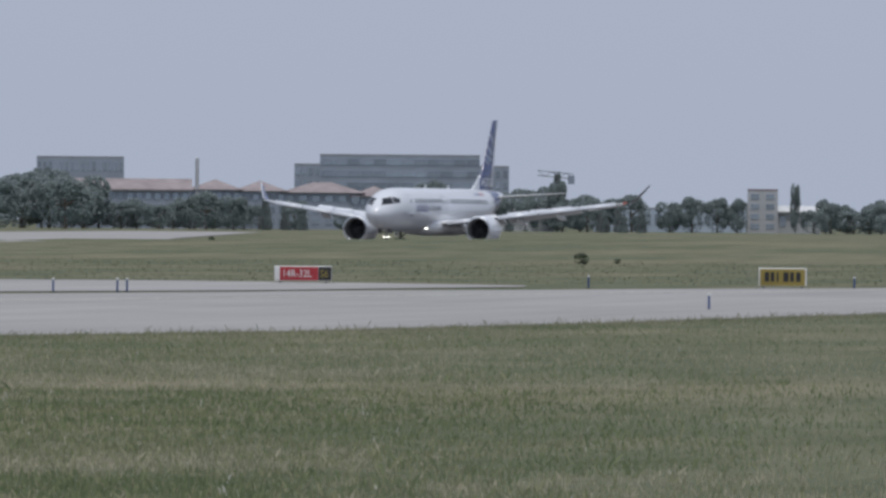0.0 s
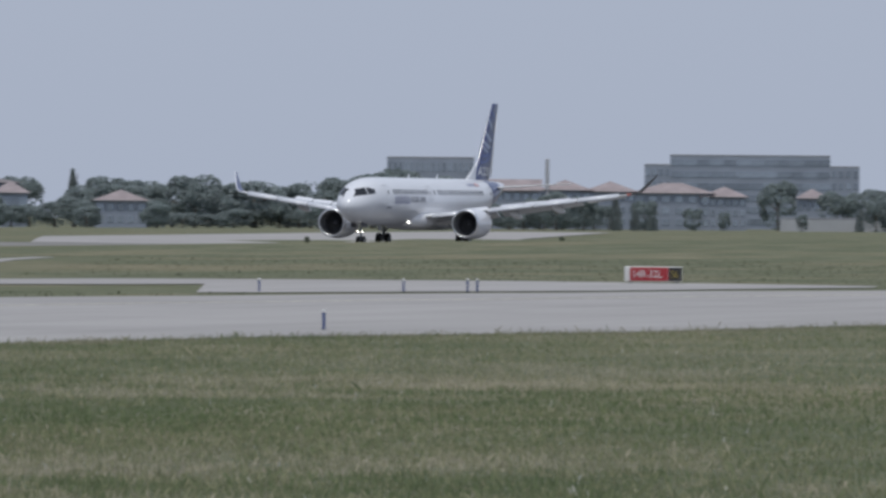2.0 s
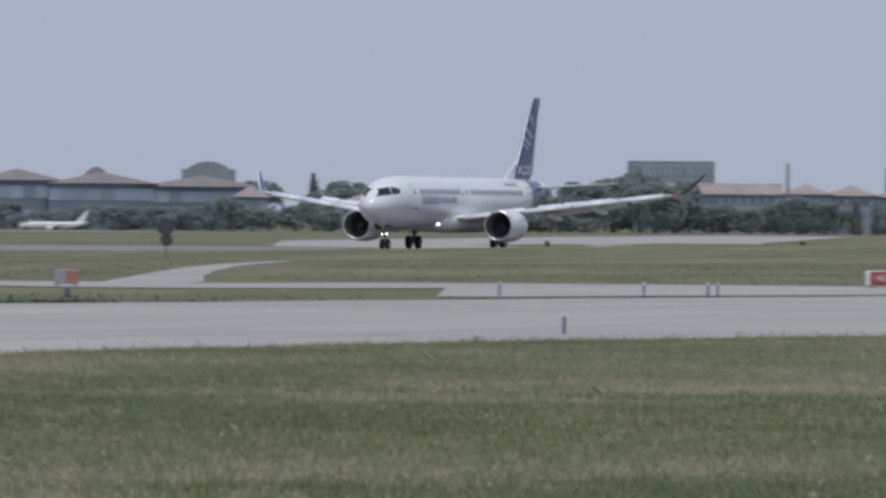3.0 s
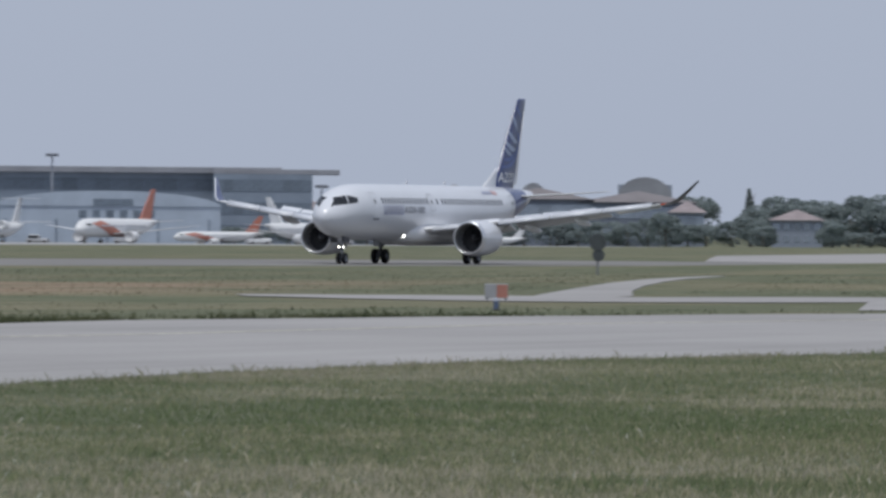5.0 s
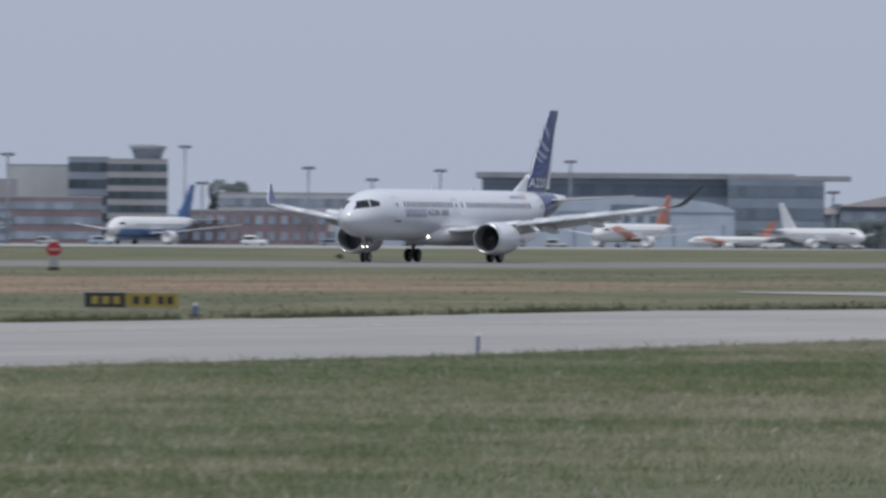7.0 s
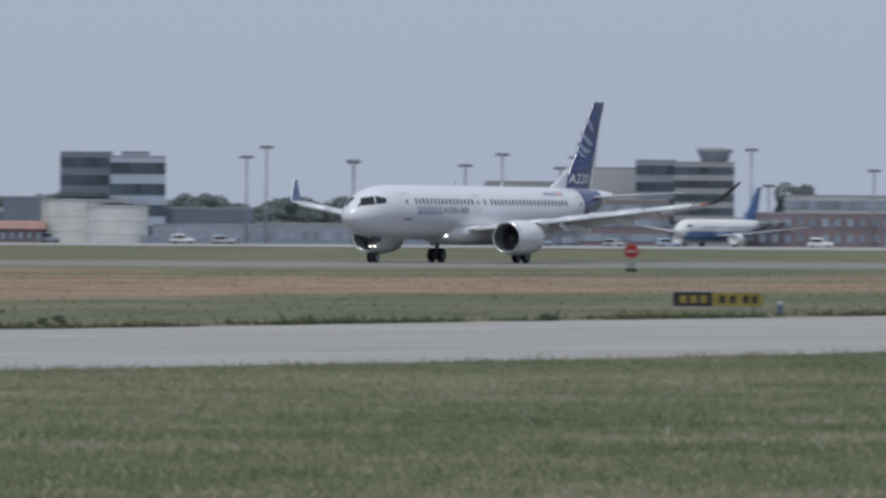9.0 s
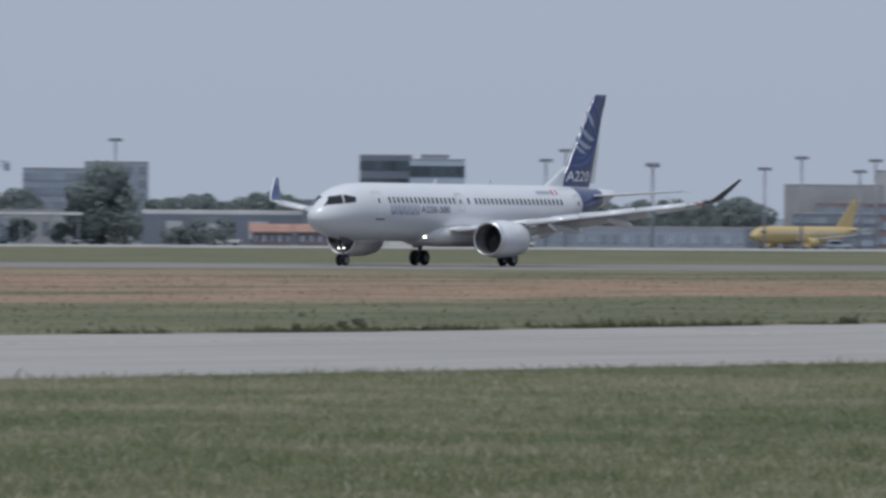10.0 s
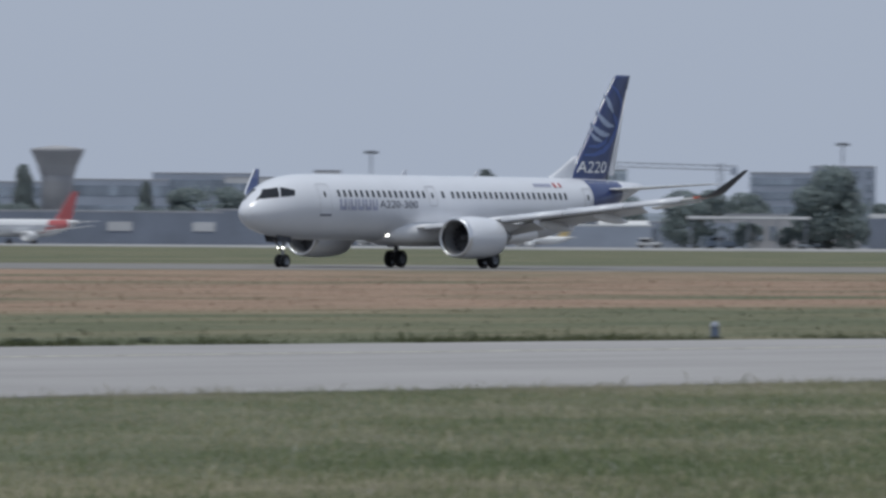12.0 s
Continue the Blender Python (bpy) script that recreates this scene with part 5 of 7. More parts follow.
def crown_mesh(seed, kind):
    """Leaf clumps on a few uneven lobes, in a unit space: 1 high, 1 wide, foot at 0."""
    rng = np.random.default_rng(seed)
    if kind == 1:        # narrow cypress
        lobes = [(rng.uniform(-.06, .06), rng.uniform(-.06, .06), z, 0.36 * (1.1 - z) + 0.14, 0.16) for z in np.linspace(0.12, 0.86, 9)]
    elif kind == 2:      # tiered cedar or pine
        tiers = np.linspace(0.2, 0.93, 10)
        lobes = [(0, 0, z, 0.3 * (1.04 - z) + 0.03, 0.07) for z in tiers]
        lobes += [(math.cos(a) * k, math.sin(a) * k, z, k * 0.75, 0.035) for z in tiers[:-2] for a, k in zip(rng.uniform(0, 6.28, 3), 0.36 * (1.06 - z) * rng.uniform(0.6, 1.1, 3))]
    else:
        lobes = [(0, 0, 0.48, 0.46, 0.44)] + [(math.cos(a) * r, math.sin(a) * r, z, s, s * 0.8) for a, r, z, s in
                                             zip(rng.uniform(0, 6.28, 16), rng.uniform(0.14, 0.3, 16), rng.uniform(0.2, 0.86, 16), rng.uniform(0.15, 0.25, 16))]
    n = 7000
    pick = rng.integers(0, len(lobes), n)
    L = np.array(lobes)[pick]
    d = rng.normal(size=(n, 3))
    d /= np.linalg.norm(d, axis=1)[:, None]
    r = rng.uniform(0.9, 1.05, n)
    c = L[:, :3] + d * r[:, None] * np.stack([L[:, 3], L[:, 3], L[:, 4]], 1)
    deep = np.zeros(n, bool)            # leave out leaves buried in another lobe
    for q in lobes:
        deep |= (((c - np.array(q[:3])) / np.array([q[3], q[3], q[4]])) ** 2).sum(1) < 0.62
    c, d = c[~deep], d[~deep]
    n = len(c)
    c[:, 2] = np.clip(c[:, 2], 0.04, 1.0)
    face_way = d + np.array([0, 0, 0.15]) + rng.normal(0, 0.4, (n, 3))      # leaves turn outwards and up
    u = np.cross(face_way, rng.normal(size=(n, 3)))
    u /= np.linalg.norm(u, axis=1)[:, None]
    v = np.cross(face_way, u)
    v /= np.linalg.norm(v, axis=1)[:, None]
    s = rng.uniform(0.016, 0.036, n)[:, None]
    w = np.cross(u, v) * 0.6
    corners = np.stack([c - u * s, c + v * s + w * s * 0.5, c + u * s, c - v * s - w * s * 0.4], 1).reshape(-1, 3)
    faces = [(4 * k, 4 * k + 1, 4 * k + 2, 4 * k + 3) for k in range(n)]
    me = mesh_of("crown", corners, faces)
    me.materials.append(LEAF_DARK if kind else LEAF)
    return me


def trunk_mesh(seed, kind):
    rng = random.Random(seed)
    bm = bmesh.new()
    tube(bm, (0, 0, -0.02), (0, 0, 0.5 if kind == 0 else 0.85), 0.035, 0.02, 8)
    for k in range(5):
        a, z = rng.uniform(0, 6.28), rng.uniform(0.3, 0.5) if kind == 0 else rng.uniform(0.4, 0.8)
        tube(bm, (0, 0, z), (math.cos(a) * 0.22, math.sin(a) * 0.22, z + rng.uniform(0.1, 0.22)), 0.016, 0.006, 6)
    me = bpy.data.meshes.new("trunk")
    bm.to_mesh(me)
    bm.free()
    me.materials.append(BARK)
    return me


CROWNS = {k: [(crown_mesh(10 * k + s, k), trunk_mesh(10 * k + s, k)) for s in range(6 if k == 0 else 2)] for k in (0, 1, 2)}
TREE_WORDS = ["haze-paled green broadleaf tree with a rounded uneven crown", "narrow dark green cypress", "dark tiered conifer with flat layered branches"]
plant_rng = random.Random(11)


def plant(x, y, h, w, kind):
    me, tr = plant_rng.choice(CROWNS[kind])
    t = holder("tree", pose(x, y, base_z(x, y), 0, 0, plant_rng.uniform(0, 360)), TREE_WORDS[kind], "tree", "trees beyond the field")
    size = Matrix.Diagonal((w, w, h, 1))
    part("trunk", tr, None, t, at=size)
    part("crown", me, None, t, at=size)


SCRUB = surface("weed_bush_leaves", (0.115, 0.145, 0.075), 0.8, vary=0.25, scale=1.5, fine=8, islands=0.15, leaf=True)
SCRUB_CROWNS = []
for crown, trunk in CROWNS[0]:
    bush = crown.copy()
    bush.materials[0] = SCRUB
    SCRUB_CROWNS.append((bush, trunk))


def shrub(x, y, w, h):
    """A low weed bush: leaf clumps on a short stem, rooted in the grass."""
    me, tr = plant_rng.choice(SCRUB_CROWNS)
    t = holder("shrub", pose(x, y, ground_z(x, y) - h * 0.1, 0, 0, plant_rng.uniform(0, 360)), "low dark green weed bush in the grass", "shrub", "weed bushes")
    part("stem", tr, None, t, at=Matrix.Diagonal((w, w, h, 1)))
    part("leaves", me, None, t, at=Matrix.Diagonal((w, w, h * 1.15, 1)))


for sx, sy, sw, sh in [(416.3, 91.2, 0.88, 0.59), (422.9, 90.7, 0.42, 0.27), (684.2, 182.7, 0.69, 0.98), (579.8, 174.4, 0.42, 0.67), (117.4, 79.2, 0.30, 0.19), (117.9, 78.9, 0.25, 0.16), (110.7, 76.4, 0.26, 0.21), (112.7, 76.7, 0.24, 0.18), (123.7, 82.5, 0.31, 0.17), (77.3, 79.4, 0.50, 0.15), (79.5, 79.9, 0.41, 0.14), (83.0, 80.7, 0.35, 0.11), (140.2, 77.3, 0.60, 0.18), (600.7, 278.0, 1.04, 0.57), (577.4, 269.6, 0.73, 0.41)]:
    shrub(sx, sy, sw, sh)


plant(1480.4, 622.2, 8.20 - base_z(1480.4, 622.2), 9.74, 0)
plant(1504.4, 628.8, 7.61 - base_z(1504.4, 628.8), 9.16, 0)
plant(1487.5, 616.2, 7.95 - base_z(1487.5, 616.2), 12.1, 0)
plant(1472.7, 605.9, 8.12 - base_z(1472.7, 605.9), 9.41, 0)
plant(1500.5, 611.4, 6.66 - base_z(1500.5, 611.4), 12.49, 0)
plant(1498.8, 606.5, 7.08 - base_z(1498.8, 606.5), 10.17, 0)
plant(1493.6, 598.5, 8.28 - base_z(1493.6, 598.5), 12.64, 0)
plant(1487.9, 590.9, 8.04 - base_z(1487.9, 590.9), 10.95, 0)
plant(1491.1, 588.7, 6.48 - base_z(1491.1, 588.7), 12.85, 0)
plant(1508.2, 591.0, 7.23 - base_z(1508.2, 591.0), 12.87, 0)
plant(1503.9, 586.4, 8.74 - base_z(1503.9, 586.4), 11.07, 0)
plant(1514.1, 584.8, 9.03 - base_z(1514.1, 584.8), 9.61, 0)
plant(1489.0, 571.2, 8.43 - base_z(1489.0, 571.2), 8.94, 0)
plant(1522.6, 578.7, 9.11 - base_z(1522.6, 578.7), 11.05, 0)
plant(1505.2, 568.2, 9.30 - base_z(1505.2, 568.2), 10.66, 0)
plant(1490.3, 558.5, 8.33 - base_z(1490.3, 558.5), 10.31, 0)
plant(1477.5, 548.4, 9.39 - base_z(1477.5, 548.4), 12.6, 0)
plant(1484.6, 547.0, 8.59 - base_z(1484.6, 547.0), 12.07, 0)
plant(1477.1, 539.1, 8.85 - base_z(1477.1, 539.1), 9.44, 0)
plant(1511.7, 545.2, 8.20 - base_z(1511.7, 545.2), 12.84, 0)
plant(1524.9, 542.5, 9.44 - base_z(1524.9, 542.5), 9.01, 0)
plant(1510.7, 530.7, 8.29 - base_z(1510.7, 530.7), 10.65, 0)
plant(1504.5, 521.7, 9.59 - base_z(1504.5, 521.7), 10.07, 0)
plant(1500.6, 515.9, 8.29 - base_z(1500.6, 515.9), 10.42, 0)
plant(1498.4, 514.2, 9.44 - base_z(1498.4, 514.2), 9.08, 0)
plant(1509.4, 512.6, 9.60 - base_z(1509.4, 512.6), 10.23, 0)
plant(1153.6, 821.5, 12.03 - base_z(1153.6, 821.5), 4.48, 1)
plant(1230.2, 899.9, 11.48 - base_z(1230.2, 899.9), 6.51, 0)
plant(1231.5, 896.9, 11.31 - base_z(1231.5, 896.9), 7.89, 0)
plant(1237.1, 896.1, 9.68 - base_z(1237.1, 896.1), 6.64, 0)
plant(1274.6, 917.9, 11.11 - base_z(1274.6, 917.9), 8.42, 0)
plant(1217.5, 915.6, 10.18 - base_z(1217.5, 915.6), 6.61, 0)
plant(1252.0, 935.8, 9.43 - base_z(1252.0, 935.8), 6.79, 0)
plant(1230.9, 914.8, 10.61 - base_z(1230.9, 914.8), 6.02, 0)
plant(1229.0, 908.9, 9.38 - base_z(1229.0, 908.9), 6.6, 0)
plant(1265.2, 931.2, 10.22 - base_z(1265.2, 931.2), 8.89, 0)
plant(1259.5, 922.0, 10.02 - base_z(1259.5, 922.0), 8.75, 0)
plant(1161.2, 828.1, 13.08 - base_z(1161.2, 828.1), 5.86, 1)
plant(1146.0, 824.5, 9.30 - base_z(1146.0, 824.5), 6.83, 0)
plant(1153.5, 824.9, 7.74 - base_z(1153.5, 824.9), 7.97, 0)
plant(1174.9, 836.0, 8.39 - base_z(1174.9, 836.0), 7.82, 0)
plant(1251.6, 413.6, 3.50 - base_z(1251.6, 413.6), 5.6, 0)
plant(1255.2, 402.8, 3.90 - base_z(1255.2, 402.8), 6.4, 0)
plant(1331.4, 393.7, 8.94 - base_z(1331.4, 393.7), 10.33, 0)
plant(1366.4, 399.2, 10.21 - base_z(1366.4, 399.2), 11.8, 0)
plant(1364.3, 393.6, 10.25 - base_z(1364.3, 393.6), 10.62, 0)
plant(1324.8, 379.3, 8.94 - base_z(1324.8, 379.3), 11.47, 0)
plant(1358.6, 385.9, 9.27 - base_z(1358.6, 385.9), 10.43, 0)
plant(1367.1, 387.9, 6.23 - base_z(1367.1, 387.9), 5.27, 0)
plant(1362.4, 384.1, 5.90 - base_z(1362.4, 384.1), 7.51, 0)
plant(1366.7, 381.3, 4.70 - base_z(1366.7, 381.3), 7.53, 0)
plant(1368.1, 378.9, 5.32 - base_z(1368.1, 378.9), 6.82, 0)
plant(1327.4, 363.7, 4.70 - base_z(1327.4, 363.7), 5.95, 0)
plant(1368.5, 372.4, 4.87 - base_z(1368.5, 372.4), 6.55, 0)
plant(1364.7, 367.7, 5.22 - base_z(1364.7, 367.7), 4.97, 0)
plant(1368.5, 365.3, 3.90 - base_z(1368.5, 365.3), 4.54, 0)
plant(1367.2, 362.3, 5.18 - base_z(1367.2, 362.3), 6.36, 0)
plant(1376.6, 361.8, 4.90 - base_z(1376.6, 361.8), 5.33, 0)
plant(1373.3, 358.3, 4.51 - base_z(1373.3, 358.3), 4.9, 0)
plant(1365.0, 368.5, 5.65 - base_z(1365.0, 368.5), 5.98, 0)
plant(1342.8, 359.6, 6.76 - base_z(1342.8, 359.6), 7.39, 0)
plant(1337.5, 353.4, 5.69 - base_z(1337.5, 353.4), 5.81, 0)
plant(1345.3, 349.8, 5.73 - base_z(1345.3, 349.8), 2.12, 1)
plant(1346.1, 346.5, 3.62 - base_z(1346.1, 346.5), 2.12, 1)
plant(1346.8, 343.7, 2.67 - base_z(1346.8, 343.7), 2.12, 1)
plant(1358.6, 293.6, 3.26 - base_z(1358.6, 293.6), 2.12, 1)
plant(1359.3, 290.7, 2.88 - base_z(1359.3, 290.7), 2.12, 1)
plant(1359.9, 287.5, 3.46 - base_z(1359.9, 287.5), 2.12, 1)
plant(1415.5, 314.6, 10.32 - base_z(1415.5, 314.6), 7.73, 2)
plant(1404.2, 317.8, 5.84 - base_z(1404.2, 317.8), 5.19, 0)
plant(1415.6, 316.6, 4.48 - base_z(1415.6, 316.6), 6.52, 0)
plant(1405.2, 311.4, 5.12 - base_z(1405.2, 311.4), 5.66, 0)
plant(1394.4, 304.5, 5.93 - base_z(1394.4, 304.5), 6.21, 0)
plant(1518.8, 330.4, 4.90 - base_z(1518.8, 330.4), 6.28, 0)
plant(1486.9, 318.9, 5.15 - base_z(1486.9, 318.9), 7.33, 0)
plant(1487.6, 313.7, 4.57 - base_z(1487.6, 313.7), 6.55, 0)
plant(1495.3, 310.0, 5.15 - base_z(1495.3, 310.0), 7.77, 0)
plant(1506.8, 309.0, 5.66 - base_z(1506.8, 309.0), 7.77, 0)
plant(1514.6, 307.2, 6.09 - base_z(1514.6, 307.2), 5.22, 0)
plant(1503.9, 301.5, 5.63 - base_z(1503.9, 301.5), 8.23, 0)
plant(1496.1, 296.1, 6.15 - base_z(1496.1, 296.1), 7.14, 0)
plant(1386.7, 262.8, 4.28 - base_z(1386.7, 262.8), 5.1, 0)
plant(1417.8, 265.6, 5.48 - base_z(1417.8, 265.6), 4.66, 0)
plant(1418.7, 261.7, 4.05 - base_z(1418.7, 261.7), 7.39, 0)
plant(1400.6, 255.6, 4.58 - base_z(1400.6, 255.6), 6.54, 0)
plant(1378.8, 247.4, 3.72 - base_z(1378.8, 247.4), 7.04, 0)
plant(1404.1, 248.3, 4.14 - base_z(1404.1, 248.3), 6.87, 0)
plant(1395.7, 261.7, 5.64 - base_z(1395.7, 261.7), 4.51, 0)
plant(1397.3, 252.8, 6.03 - base_z(1397.3, 252.8), 5.31, 0)
plant(1473.2, 282.4, 6.55 - base_z(1473.2, 282.4), 2.06, 1)
plant(1344.1, 443.4, 7.28 - base_z(1344.1, 443.4), 10.86, 0)
plant(1341.0, 437.3, 7.66 - base_z(1341.0, 437.3), 13.95, 0)
plant(1374.8, 444.3, 7.93 - base_z(1374.8, 444.3), 11.21, 0)
plant(1368.0, 436.2, 8.34 - base_z(1368.0, 436.2), 11.54, 0)
plant(1339.0, 422.9, 8.94 - base_z(1339.0, 422.9), 11.34, 0)
plant(1349.0, 421.2, 7.95 - base_z(1349.0, 421.2), 12.9, 0)
plant(1336.5, 411.4, 8.74 - base_z(1336.5, 411.4), 12.4, 0)
plant(1363.8, 413.7, 7.54 - base_z(1363.8, 413.7), 14.58, 0)
plant(1346.7, 404.4, 8.68 - base_z(1346.7, 404.4), 9.68, 0)
plant(1344.8, 397.9, 7.79 - base_z(1344.8, 397.9), 13.85, 0)
plant(1294.6, 427.0, 2.38 - base_z(1294.6, 427.0), 6.24, 0)
plant(1333.8, 435.2, 3.40 - base_z(1333.8, 435.2), 7.92, 0)
plant(1293.8, 418.7, 4.31 - base_z(1293.8, 418.7), 7.08, 0)
plant(1292.9, 415.6, 4.40 - base_z(1292.9, 415.6), 6.28, 0)
plant(1324.9, 420.7, 2.57 - base_z(1324.9, 420.7), 6.32, 0)
plant(1334.7, 419.2, 2.46 - base_z(1334.7, 419.2), 7.8, 0)
plant(1328.6, 412.7, 3.14 - base_z(1328.6, 412.7), 7.38, 0)
plant(1335.5, 410.7, 4.54 - base_z(1335.5, 410.7), 7.19, 0)
plant(1338.1, 407.4, 4.55 - base_z(1338.1, 407.4), 5.49, 0)
plant(1338.4, 404.1, 3.26 - base_z(1338.4, 404.1), 6.76, 0)
plant(1299.5, 388.8, 3.90 - base_z(1299.5, 388.8), 6.54, 0)
plant(1306.8, 386.2, 2.64 - base_z(1306.8, 386.2), 5.16, 0)
plant(1356.2, 347.5, 5.29 - base_z(1356.2, 347.5), 5.23, 0)
plant(1347.7, 483.4, 4.13 - base_z(1347.7, 483.4), 7.85, 0)
plant(1346.7, 479.2, 4.47 - base_z(1346.7, 479.2), 6.47, 0)
plant(1382.8, 487.5, 4.61 - base_z(1382.8, 487.5), 8.6, 0)
plant(1380.2, 481.8, 4.19 - base_z(1380.2, 481.8), 6.26, 0)
plant(1385.1, 479.5, 4.94 - base_z(1385.1, 479.5), 5.25, 0)
plant(1371.4, 471.4, 4.08 - base_z(1371.4, 471.4), 7.2, 0)
plant(1359.8, 467.5, 5.83 - base_z(1359.8, 467.5), 7.21, 0)
plant(1350.0, 460.0, 3.83 - base_z(1350.0, 460.0), 5.94, 0)
plant(1363.8, 461.3, 3.86 - base_z(1363.8, 461.3), 7.98, 0)
plant(1351.5, 452.5, 4.44 - base_z(1351.5, 452.5), 7.25, 0)
plant(1327.8, 440.9, 5.45 - base_z(1327.8, 440.9), 8.32, 0)
plant(1353.6, 445.2, 4.91 - base_z(1353.6, 445.2), 6.65, 0)
plant(1363.2, 445.2, 6.39 - base_z(1363.2, 445.2), 5.58, 0)
plant(1382.2, 537.8, 4.78 - base_z(1382.2, 537.8), 7.28, 0)
plant(1376.1, 530.3, 5.13 - base_z(1376.1, 530.3), 6.74, 0)
plant(1370.6, 524.0, 5.12 - base_z(1370.6, 524.0), 7.01, 0)
plant(1352.4, 514.6, 4.79 - base_z(1352.4, 514.6), 6.54, 0)
plant(1349.3, 509.0, 3.12 - base_z(1349.3, 509.0), 7.24, 0)
plant(1354.0, 507.7, 5.13 - base_z(1354.0, 507.7), 6.89, 0)
plant(1347.8, 500.6, 3.05 - base_z(1347.8, 500.6), 7.26, 0)
plant(1353.2, 498.7, 3.47 - base_z(1353.2, 498.7), 7.38, 0)
plant(1377.5, 504.2, 3.05 - base_z(1377.5, 504.2), 5.44, 0)
plant(1364.4, 495.7, 4.29 - base_z(1364.4, 495.7), 7.34, 0)
plant(1348.4, 485.0, 3.77 - base_z(1348.4, 485.0), 6.11, 0)
plant(1423.4, 473.1, 10.41 - base_z(1423.4, 473.1), 5.71, 2)
plant(1377.0, 452.4, 9.69 - base_z(1377.0, 452.4), 8.25, 0)
plant(1369.0, 444.5, 8.74 - base_z(1369.0, 444.5), 8.6, 0)
plant(1342.9, 560.4, 4.18 - base_z(1342.9, 560.4), 5.69, 0)
plant(1356.9, 560.8, 2.17 - base_z(1356.9, 560.8), 7.08, 0)
plant(1379.4, 566.9, 3.28 - base_z(1379.4, 566.9), 6.32, 0)
plant(1340.2, 547.0, 2.29 - base_z(1340.2, 547.0), 5.87, 0)
plant(1366.0, 552.1, 3.02 - base_z(1366.0, 552.1), 6.13, 0)
plant(1344.2, 537.7, 2.30 - base_z(1344.2, 537.7), 5.45, 0)
plant(1344.6, 533.0, 2.50 - base_z(1344.6, 533.0), 5.32, 0)
plant(1351.1, 532.2, 3.60 - base_z(1351.1, 532.2), 5.37, 0)
plant(1382.3, 539.1, 3.53 - base_z(1382.3, 539.1), 7.04, 0)
plant(1385.4, 668.3, 11.82 - base_z(1385.4, 668.3), 9.04, 0)
plant(1386.1, 666.7, 10.77 - base_z(1386.1, 666.7), 5.83, 0)
plant(1236.0, 792.2, 8.77 - base_z(1236.0, 792.2), 7.7, 0)
plant(1250.2, 797.1, 8.39 - base_z(1250.2, 797.1), 8.74, 0)
plant(1225.9, 777.6, 9.10 - base_z(1225.9, 777.6), 7.19, 0)
plant(1244.6, 785.9, 9.06 - base_z(1244.6, 785.9), 9.58, 0)
plant(1259.7, 791.9, 8.43 - base_z(1259.7, 791.9), 8.78, 0)
plant(1229.9, 770.4, 7.95 - base_z(1229.9, 770.4), 8.5, 0)
plant(1253.2, 782.1, 8.17 - base_z(1253.2, 782.1), 7.97, 0)
plant(1237.2, 767.6, 9.19 - base_z(1237.2, 767.6), 9.16, 0)
plant(1241.9, 766.5, 9.00 - base_z(1241.9, 766.5), 8.74, 0)
plant(1233.3, 757.7, 8.55 - base_z(1233.3, 757.7), 8.51, 0)
plant(1246.6, 763.0, 8.20 - base_z(1246.6, 763.0), 10.41, 0)
plant(1268.2, 773.2, 8.55 - base_z(1268.2, 773.2), 8.47, 0)
plant(1239.2, 752.2, 8.44 - base_z(1239.2, 752.2), 11.13, 0)
plant(1245.9, 755.0, 8.49 - base_z(1245.9, 755.0), 6.49, 0)
plant(1221.5, 738.6, 8.01 - base_z(1221.5, 738.6), 6.14, 0)
plant(1235.0, 744.9, 9.04 - base_z(1235.0, 744.9), 5.85, 0)
plant(1121.8, 706.3, 4.66 - base_z(1121.8, 706.3), 8.25, 0)
plant(1118.1, 712.3, 2.79 - base_z(1118.1, 712.3), 5.16, 0)
plant(1119.4, 710.2, 2.80 - base_z(1119.4, 710.2), 4.64, 0)
plant(1261.9, 734.8, 7.30 - base_z(1261.9, 734.8), 9.39, 0)
plant(1289.3, 746.2, 5.83 - base_z(1289.3, 746.2), 9.24, 0)
plant(1273.7, 734.1, 6.62 - base_z(1273.7, 734.1), 8.35, 0)
plant(1272.0, 729.7, 7.21 - base_z(1272.0, 729.7), 10.28, 0)
plant(1295.7, 740.2, 6.54 - base_z(1295.7, 740.2), 10.53, 0)
plant(1256.2, 714.9, 6.36 - base_z(1256.2, 714.9), 9.58, 0)
plant(1296.8, 733.5, 7.51 - base_z(1296.8, 733.5), 10.48, 0)
plant(1269.0, 713.9, 6.48 - base_z(1269.0, 713.9), 9.26, 0)
plant(1267.7, 710.6, 5.88 - base_z(1267.7, 710.6), 8.77, 0)
plant(1301.6, 725.8, 6.25 - base_z(1301.6, 725.8), 8.27, 0)
plant(1261.2, 699.0, 6.59 - base_z(1261.2, 699.0), 8.03, 0)
plant(1148.9, 793.2, 12.95 - base_z(1148.9, 793.2), 6.62, 2)
plant(1107.7, 746.9, 9.60 - base_z(1107.7, 746.9), 12.73, 0)
plant(1108.3, 749.6, 7.28 - base_z(1108.3, 749.6), 7.8, 0)
plant(1120.3, 727.5, 13.49 - base_z(1120.3, 727.5), 12.47, 0)
plant(1118.2, 727.1, 10.02 - base_z(1118.2, 727.1), 12.97, 0)
plant(1118.0, 721.8, 5.15 - base_z(1118.0, 721.8), 6.47, 0)
plant(1134.8, 793.6, 7.87 - base_z(1134.8, 793.6), 7.75, 0)
plant(1171.0, 815.0, 8.84 - base_z(1171.0, 815.0), 6.26, 0)
plant(1168.6, 810.1, 7.85 - base_z(1168.6, 810.1), 7.93, 0)
